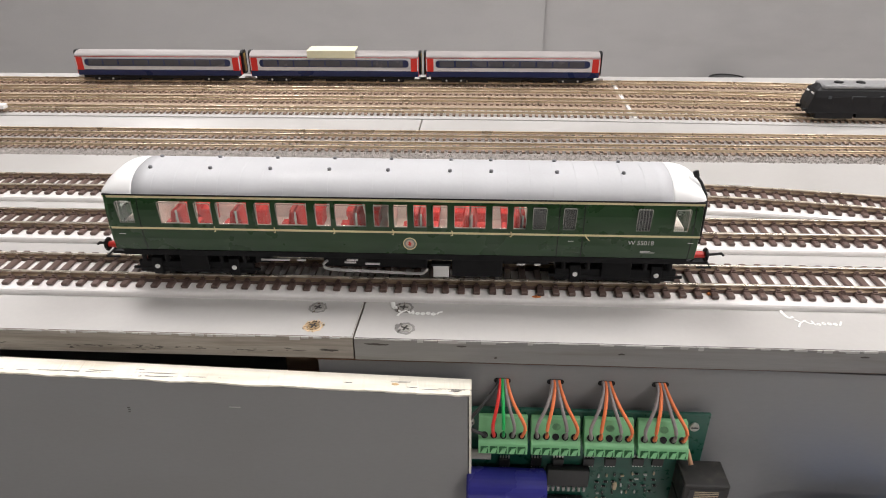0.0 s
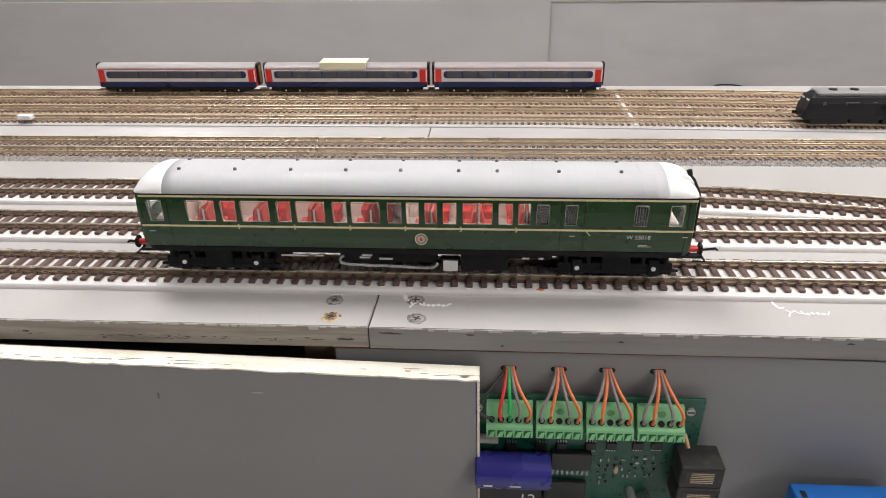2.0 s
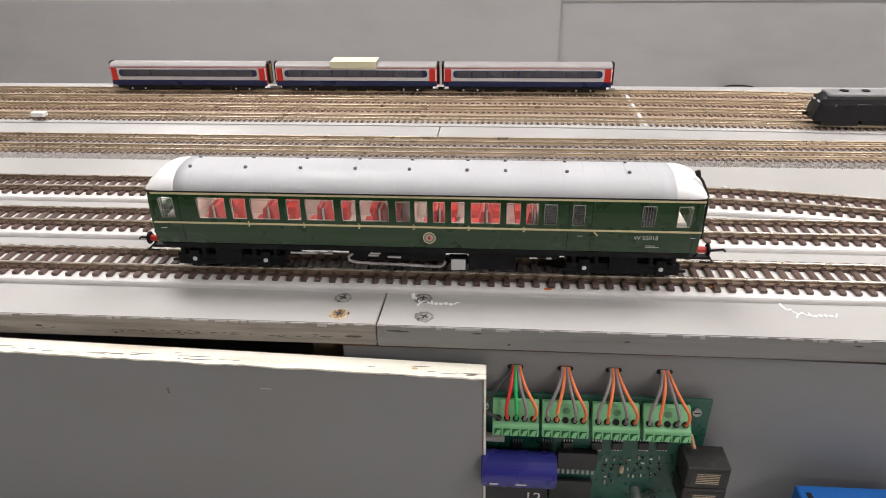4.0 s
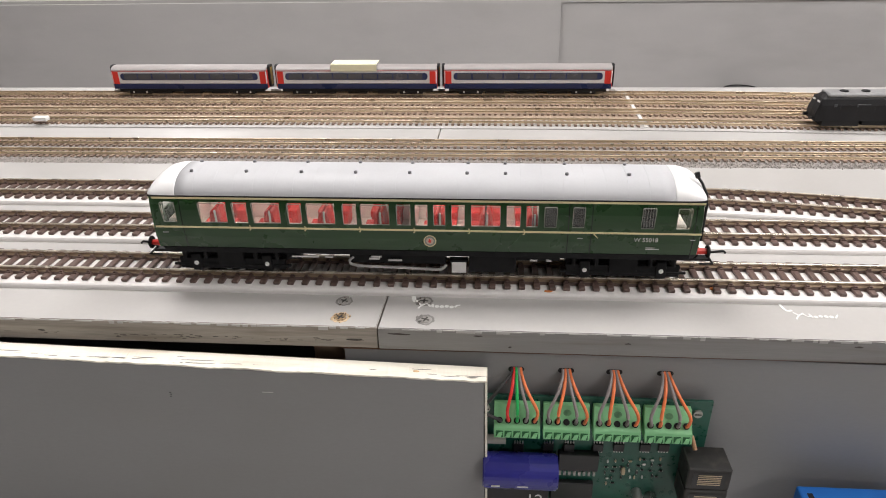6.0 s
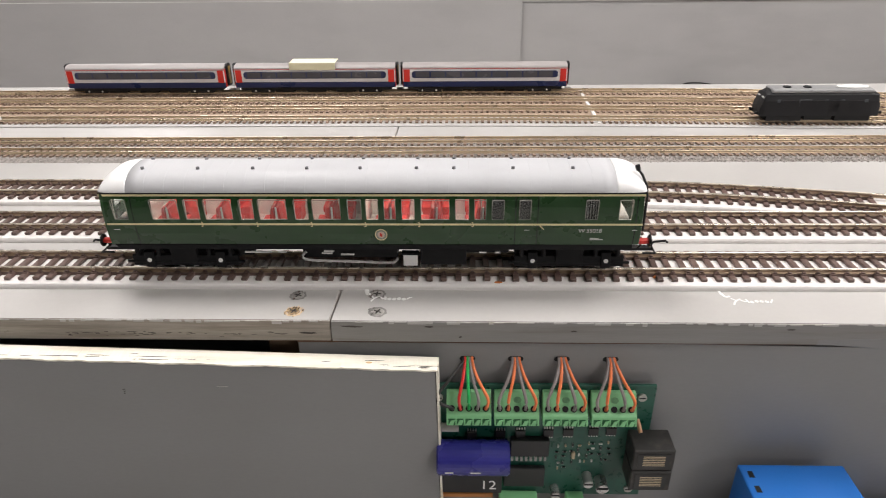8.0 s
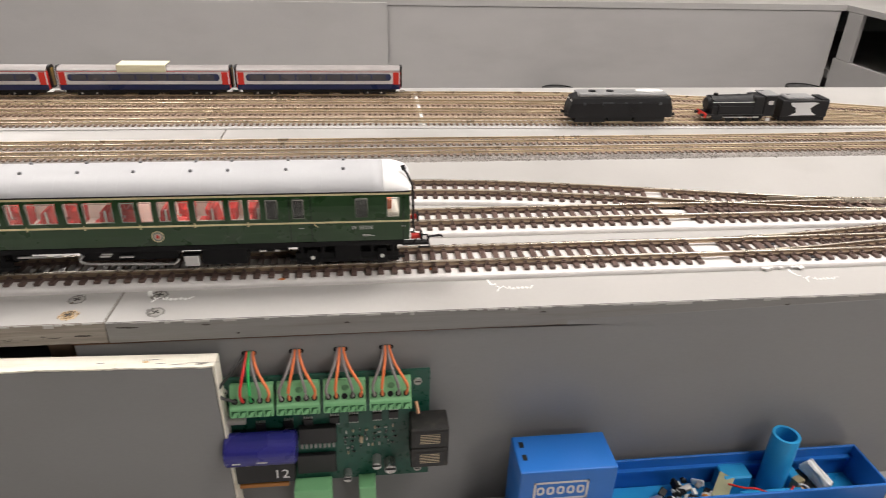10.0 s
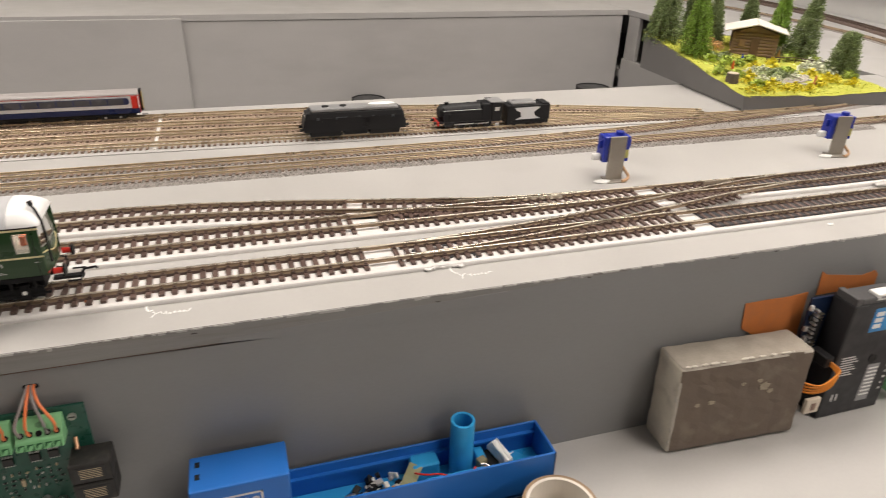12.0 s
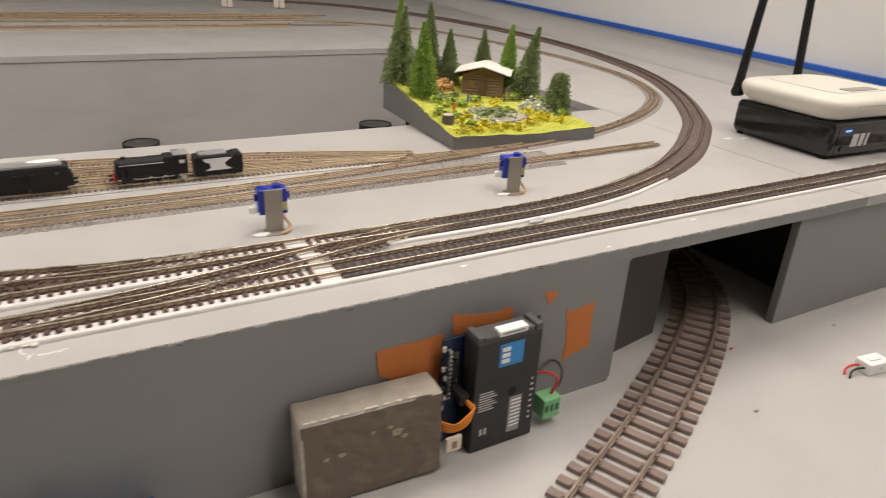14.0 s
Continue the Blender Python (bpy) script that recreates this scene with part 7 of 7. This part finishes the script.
# ---- round pots in the well ----
for x, y, r, zt in ((0.512, 1.026, 0.034, -0.160), (0.952, 0.900, 0.034, -0.125)):
    pot = thing("black_pot", "round black pot standing in the well", "pot", pose(x, y, -0.245), "black pots in the well")
    h = zt + 0.245
    part("wall", ring([(r * a, r * b) for a, b in circ], [((r - 0.003) * a, (r - 0.003) * b) for a, b in circ], h), BLACK, pot)
    part("lid", rod((0, 0, 0), (0, 0, h - 0.0012), r - 0.0035, seg=40), mat("dark_lid", (0.05, 0.05, 0.05), 0.5), pot)

# ---- card flags on the far board ----
for x, y in ((0.905, 1.985), (1.070, 1.965)):
    flag = thing("card_flag", "small cream card on a thin post, far board", "card flag", pose(x, y, 0, 0, 0, -30), "card flags")
    part("post", rod((0, 0, 0), (0, 0, 0.03), 0.0016, seg=8), BARE, flag)
    part("card", box((-0.018, -0.001, 0.004), (0.018, 0.001, 0.040), 0.0005, 1), mat("cream_card", (0.72, 0.66, 0.58)), flag)

# ---- garden scene block with trees ----
EARTH = mat("dark_grey_scene_side", (0.185, 0.178, 0.176), 0.8, var=0.1, scale=60, bump=0.2)
TURF = mat("yellow_green_turf", (0.52, 0.53, 0.085), 0.9, var=0.22, scale=120, fine=1400, bump=0.5, dirt=(0.25, 0.32, 0.06), dirt_amount=0.55, dirt_scale=60)
TURFTUFT = mat("grass_tuft_green", (0.55, 0.57, 0.095), 0.9, var=0.15, scale=200, bump=0, islands=0.15)
DARKLEAF = mat("dark_fir_needles", (0.27, 0.345, 0.15), 0.85, var=0.2, scale=300, bump=0, islands=0.3)
MIDLEAF = mat("bright_fir_needles", (0.30, 0.46, 0.085), 0.85, var=0.2, scale=300, bump=0, islands=0.3)
BARK = mat("brown_bark", (0.10, 0.065, 0.04), 0.9, var=0.3, scale=300, bump=0.5)
PATHM = mat("pale_gravel", (0.42, 0.38, 0.33), 0.9, var=0.25, scale=300, fine=1500, bump=0.6)
garden = thing("garden_scene", "model garden block with yellow-green turf and dark grey sides", "scenery block")
GX0, GX1, GY0, GY1 = 0.783, 0.985, 0.2795, 0.515


def ground_z(x, y):
    v_ = (y - GY0) / (GY1 - GY0)
    u_ = (x - GX0) / (GX1 - GX0)
    return 0.0150 + 0.024 * v_ ** 1.1 + 0.010 * v_ * (1 - u_) ** 2 + 0.0022 * noise.noise(Vector((x * 40, y * 40, 1))) + 0.0012 * math.sin(u_ * 9)


bm = bmesh.new()
NX, NY = 36, 40
top = {}
for i in range(NX + 1):
    for j in range(NY + 1):
        x = GX0 + (GX1 - GX0) * i / NX + 0.011 * (j / NY)
        y = GY0 + (GY1 - GY0) * j / NY + 0.012 * (1 - i / NX) ** 2 * (1 - j / NY)
        top[i, j] = bm.verts.new((x, y, ground_z(x, y)))
for i in range(NX):
    for j in range(NY):
        bm.faces.new((top[i, j], top[i + 1, j], top[i + 1, j + 1], top[i, j + 1]))
rim = [(i, 0) for i in range(NX + 1)] + [(NX, j) for j in range(1, NY + 1)] + [(i, NY) for i in range(NX - 1, -1, -1)] + [(0, j) for j in range(NY - 1, 0, -1)]
turf = part("turf", bm.copy(), TURF, garden, smooth=True)
b2 = bmesh.new()
ups = [b2.verts.new(top[k].co + Vector((0, 0, -0.0006))) for k in rim]
dns = [b2.verts.new((top[k].co.x, top[k].co.y, 0.0012)) for k in rim]
for a in range(len(rim)):
    c = (a + 1) % len(rim)
    b2.faces.new((ups[a], ups[c], dns[c], dns[a]))
b2.faces.new(dns)
bm.free()
part("base", b2, EARTH, garden, "dark grey painted side")


def tufts(name, spots, size, count, material, parent, kind="stuff", spread=0.006, tall=1.0):
    """Many small leaf-like flakes about the given spots, as one mesh."""
    r_ = random.Random(len(spots) * 7 + count)
    v_, f_ = [], []
    for (sx, sy, sz) in spots:
        for _ in range(count):
            a, q = r_.uniform(0, math.tau), abs(r_.gauss(0, 0.55)) * spread
            h_ = r_.uniform(0.2, 1.0) * size * tall * max(0.3, 1 - q / (spread * 1.8))
            c = Vector((sx + q * math.cos(a), sy + q * math.sin(a), sz + h_))
            k = len(v_)
            t1 = Vector((r_.gauss(0, 1), r_.gauss(0, 1), r_.gauss(0, 0.6))).normalized() * size * r_.uniform(0.25, 0.5)
            t2 = Vector((r_.gauss(0, 1), r_.gauss(0, 1), r_.gauss(0, 1))).normalized() * size * r_.uniform(0.2, 0.4)
            v_ += [tuple(c - t1), tuple(c + t2), tuple(c + t1), tuple(c - t2 * 0.8)]
            f_.append((k, k + 1, k + 2, k + 3))
    return scatter_mesh(name, v_, f_, material, parent, kind)


rng = random.Random(21)
spots = []
for i in range(2600):
    x, y = rng.uniform(GX0 + 0.002, GX1), rng.uniform(GY0 + 0.004, GY1)
    if abs(x - 0.88) < 0.05 and 0.325 < y < 0.40 and rng.random() < 0.9:
        continue
    spots.append((x, y, ground_z(x, y) - 0.0004))
tufts("grass", spots, 0.0016, 7, TURFTUFT, garden, spread=0.0032)
# pond bed, gravel path and stones
bm = ball((0, 0, 0), 1, None, (0.040, 0.026, 0.0014), 3)
bed_ob = tagged(part("gravel_path", bm, PATHM, garden, "pale gravel round the planted bed", smooth=True))
bed_ob.matrix_basis = pose(0.878, 0.352, ground_z(0.878, 0.352) + 0.0002, 5, 0, -15)
kinds = [("shrub", mat("blue_green_foliage", (0.34, 0.40, 0.21), 0.9, var=0.3, bump=0, islands=0.4), [(0.878 + 0.030 * math.cos(a) * r, 0.354 + 0.020 * math.sin(a) * r) for a, r in [(i * 0.9, 0.3 + 0.7 * ((i * 37) % 10) / 10) for i in range(24)]] + [(0.826, 0.418), (0.838, 0.425), (0.850, 0.420), (0.846, 0.410), (0.860, 0.424), (0.832, 0.408)], 0.0046, 120, 0.0085),
         ("shrub", mat("yellow_flowers", (0.72, 0.62, 0.05), 0.8, var=0.2, bump=0, islands=0.3), [(0.800, 0.300), (0.836, 0.312), (0.866, 0.308), (0.906, 0.312), (0.935, 0.330), (0.950, 0.305), (0.830, 0.345), (0.905, 0.392), (0.925, 0.345), (0.812, 0.325), (0.880, 0.300), (0.845, 0.298), (0.892, 0.372), (0.868, 0.380), (0.928, 0.318), (0.940, 0.322), (0.820, 0.302)], 0.0060, 110, 0.0110),
         ("shrub", mat("white_flowers", (0.72, 0.74, 0.58), 0.8, var=0.2, bump=0, islands=0.3), [(0.945, 0.352), (0.957, 0.345), (0.964, 0.360), (0.930, 0.365), (0.860, 0.330), (0.842, 0.333), (0.958, 0.385), (0.950, 0.430), (0.962, 0.438), (0.955, 0.418), (0.972, 0.372), (0.850, 0.362), (0.838, 0.352), (0.942, 0.372), (0.950, 0.362), (0.960, 0.372), (0.894, 0.340), (0.868, 0.366)], 0.0058, 110, 0.0105),
         ("shrub", mat("light_green_foliage", (0.40, 0.50, 0.10), 0.9, var=0.3, bump=0, islands=0.4), [(0.826, 0.385), (0.838, 0.398), (0.850, 0.388), (0.818, 0.402), (0.952, 0.412), (0.965, 0.425), (0.940, 0.400), (0.972, 0.395), (0.812, 0.345), (0.968, 0.330), (0.935, 0.440), (0.945, 0.460), (0.880, 0.405), (0.900, 0.360), (0.815, 0.310), (0.800, 0.360)], 0.0068, 120, 0.0125),
         ("shrub", mat("autumn_foliage", (0.72, 0.46, 0.22), 0.9, var=0.3, bump=0, islands=0.3), [(0.842, 0.452), (0.852, 0.460), (0.836, 0.466), (0.862, 0.470), (0.848, 0.478), (0.872, 0.478), (0.858, 0.486), (0.866, 0.452), (0.846, 0.444)], 0.0078, 120, 0.0120)]
for nm, mm, places, size, count, spread in kinds:
    for x, y in places:
        plant = tagged(new(nm), "small model shrub of coloured foam flakes", "shrub", "garden shrubs")
        g = tufts("foliage", [(0, 0, 0)], size, count, mm, plant, "", spread, 1.5)
        stem = part("stem", rod((0, 0, -0.002), (0, 0, size * 0.6), 0.0004, 0.0003, 6), BARK, plant)
        plant.matrix_basis = pose(x, y, ground_z(x, y), 0, 0, rng.uniform(0, 360))
for i in range(14):
    a = i * 0.47
    x, y = 0.874 + 0.044 * math.cos(a), 0.348 + 0.029 * math.sin(a)
    st = ball((0, 0, 0), rng.uniform(0.0018, 0.0034), None, (1.4, 1, 0.6), 1)
    tagged(part("garden_stone", st, mat("pale_stone", (0.50, 0.48, 0.44), 0.8, var=0.15, bump=0.3)), "pale stone edging the planted bed", "stone", "bed edging stones").matrix_basis = pose(x, y, ground_z(x, y) + 0.001, 0, 0, rng.uniform(0, 180))
stump = thing("tree_stump", "grey-brown sawn stump with pale top", "stump", pose(0.797, 0.333, ground_z(0.797, 0.333) - 0.002))
part("trunk", rod((0, 0, 0), (0, 0, 0.012), 0.0075, 0.0068, 18), mat("grey_stump", (0.12, 0.095, 0.08), 0.9, var=0.3, scale=300, bump=0.6, stretch=(1, 1, 0.3)), stump)
part("cut_top", rod((0, 0, 0.012), (0, 0, 0.0126), 0.0064, 0.0060, 18), mat("pale_cut_wood", (0.55, 0.46, 0.36), 0.8, var=0.2, bump=0.2), stump, "pale cut top")
# the wooden hut
LOG = mat("brown_log_wall", (0.25, 0.16, 0.105), 0.8, var=0.25, scale=200, fine=1200, bump=0.5, stretch=(0.3, 0.3, 2), islands=0.15)
HUTROOF = mat("pale_hut_roof", (0.78, 0.74, 0.68), 0.7, var=0.1, scale=100, bump=0.2)
hz = ground_z(0.917, 0.445) - 0.002
hut = thing("wooden_hut", "tiny brown log hut with pale felt roof", "hut", pose(0.9190, 0.4480, hz, 0, 0, -38))
for i in range(7):
    z = 0.0022 + i * 0.0042
    part("log", rod((-0.0285, -0.0200, z), (0.0285, -0.0200, z), 0.0023, seg=10), LOG, hut)
    part("log", rod((-0.0285, 0.0200, z), (0.0285, 0.0200, z), 0.0023, seg=10), LOG, hut)
    part("log", rod((-0.0260, -0.0225, z), (-0.0260, 0.0225, z), 0.0023, seg=10), LOG, hut)
    part("log", rod((0.0260, -0.0225, z), (0.0260, 0.0225, z), 0.0023, seg=10), LOG, hut)
bm = prism([(-0.0265, 0.0285), (0.0265, 0.0285), (0, 0.0385)], 0.0405, m=pose(0, 0.0203, 0, 90, 0, 0))
part("gable", bm, LOG, hut)
part("door", box((-0.0045, -0.0232, 0.0005), (0.0060, -0.0215, 0.0235), 0.0004, 1), mat("dark_door_wood", (0.15, 0.085, 0.05), 0.7, var=0.2, bump=0.3), hut, "dark wooden door")
part("window", box((-0.0190, -0.0230, 0.0120), (-0.0110, -0.0216, 0.0210), 0.0003, 1), mat("tan_shutter", (0.30, 0.18, 0.10), 0.6, bump=0.1), hut, "tan shutter")
for s in (-1, 1):
    rp = part("roof_slope", box((0, -0.0310, 0), (0.0400, 0.0310, 0.0016), 0.0003, 1), HUTROOF, hut, "pale felt roof slope")
    rp.matrix_basis = pose(0, 0, 0.0405, 0, 15, 0) if s > 0 else pose(0, 0, 0.0405, 0, 15, 180)
# fence
fence = thing("rail_fence", "low brown rustic rail fence by the bed", "fence")
fp = [(0.905, 0.402), (0.922, 0.398), (0.940, 0.390), (0.957, 0.380), (0.972, 0.368)]
for x, y in fp:
    part("post", rod((x, y, ground_z(x, y) - 0.002), (x, y, ground_z(x, y) + 0.0075), 0.0008, 0.0007, 7), BARK, fence)
for h_ in (0.0035, 0.0065):
    for (xa, ya), (xb, yb) in zip(fp, fp[1:]):
        part("rail", rod((xa, ya, ground_z(xa, ya) + h_), (xb, yb, ground_z(xb, yb) + h_), 0.0006, seg=6), BARK, fence)
# little painted figures, as plain pegs
for x, y, c, lab in ((0.828, 0.372, (0.75, 0.14, 0.03), "tiny orange painted figurine on the turf"), (0.866, 0.402, (0.05, 0.10, 0.50), "tiny blue painted figurine by the hut"), (0.935, 0.415, (0.60, 0.35, 0.12), "tiny tan painted figurine by the fence"), (0.905, 0.318, (0.70, 0.25, 0.14), "tiny orange painted figurine on the turf")):
    bm = rod((0, 0, -0.001), (0, 0, 0.0085), 0.0019, 0.0013, 10)
    ball((0, 0, 0.0098), 0.0014, bm, sub=1)
    tagged(part("figurine", bm, mat("figure_paint_%d" % int(c[0] * 100), c, 0.6, var=0.1, bump=0)), lab, "figurine", "tiny garden figurines").matrix_basis = pose(x, y, ground_z(x, y))


def fir(x, y, height, radius, material, lean=(0, 0), seed=0, cut=1.0, zb=None):
    """A model fir: tapered trunk, whorls of drooping boughs and needle flakes on them."""
    r_ = random.Random(seed)
    t = thing("model_fir_tree", "model fir tree with dense green needle foliage" if material is DARKLEAF else "model fir tree with bright green needle foliage", "tree",
              pose(x, y, (ground_z(x, y) if zb is None else zb) - 0.001), "garden fir trees")
    top_ = height * cut
    part("trunk", rod((0, 0, 0), (lean[0] * cut * cut, lean[1] * cut * cut, top_ * 0.97), 0.0017, 0.0004, 8), BARK, t)
    v_, f_ = [], []
    bm = bmesh.new()
    levels = 34
    for i in range(levels):
        q = 0.04 + 0.96 * i / levels
        if q > cut:
            break
        z = q * height
        r = 1.08 * radius * (1 - q ** 1.45) * (0.94 + 0.06 * r_.random()) + 0.0004
        n_b = 9 if q < 0.7 else 6
        for b_ in range(n_b):
            a = b_ * math.tau / n_b + i * 0.7 + r_.uniform(-0.2, 0.2)
            rr = r * r_.uniform(0.92, 1.05)
            o = Vector((lean[0] * q * q, lean[1] * q * q, z))
            tip = o + Vector((rr * math.cos(a), rr * math.sin(a), -rr * 0.25))
            rod(o, tip, 0.0003, 0.0001, 4, bm)
            for k_ in range(int(58 * (1 - q) ** 0.6) + 16):
                s_ = r_.random() ** 0.55
                soft_ = 0.0017 * (0.45 + 0.55 * (1 - q))
                c = o.lerp(tip, s_) + Vector((r_.gauss(0, 1), r_.gauss(0, 1), r_.gauss(0, 1))) * soft_
                n_ = len(v_)
                t1 = Vector((math.cos(a) + r_.gauss(0, 0.6), math.sin(a) + r_.gauss(0, 0.6), 0.3 + r_.gauss(0, 0.5))).normalized() * r_.uniform(0.0011, 0.0021)
                t2 = Vector((r_.gauss(0, 1), r_.gauss(0, 1), r_.gauss(0, 1))).normalized() * 0.0010
                v_ += [tuple(c - t1), tuple(c + t2), tuple(c + t1)]
                f_.append((n_, n_ + 1, n_ + 2))
    part("branch_frame", bm, BARK, t)
    scatter_mesh("crown", v_, f_, material, t)
    return t


fir(0.8120, 0.4280, 0.0950, 0.0200, MIDLEAF, (-0.002, 0), 1)
fir(0.8060, 0.4900, 0.1000, 0.0240, DARKLEAF, (0.010, 0.004), 2)
fir(0.8160, 0.5110, 0.1130, 0.0150, MIDLEAF, (0.002, 0.002), 3)
fir(0.8620, 0.5060, 0.1060, 0.0165, DARKLEAF, (0.0, 0.003), 4)
fir(0.8880, 0.4950, 0.0760, 0.0150, DARKLEAF, (0, 0), 5)
fir(0.9440, 0.4930, 0.0740, 0.0150, DARKLEAF, (0, 0), 6)
fir(0.9620, 0.4550, 0.0880, 0.0165, MIDLEAF, (0.006, 0.002), 7)
fir(0.9660, 0.4120, 0.0960, 0.0210, DARKLEAF, (0.012, -0.004), 8)
fir(0.9720, 0.3470, 0.0800, 0.0190, DARKLEAF, (0.008, 0.0), 9, 0.66)
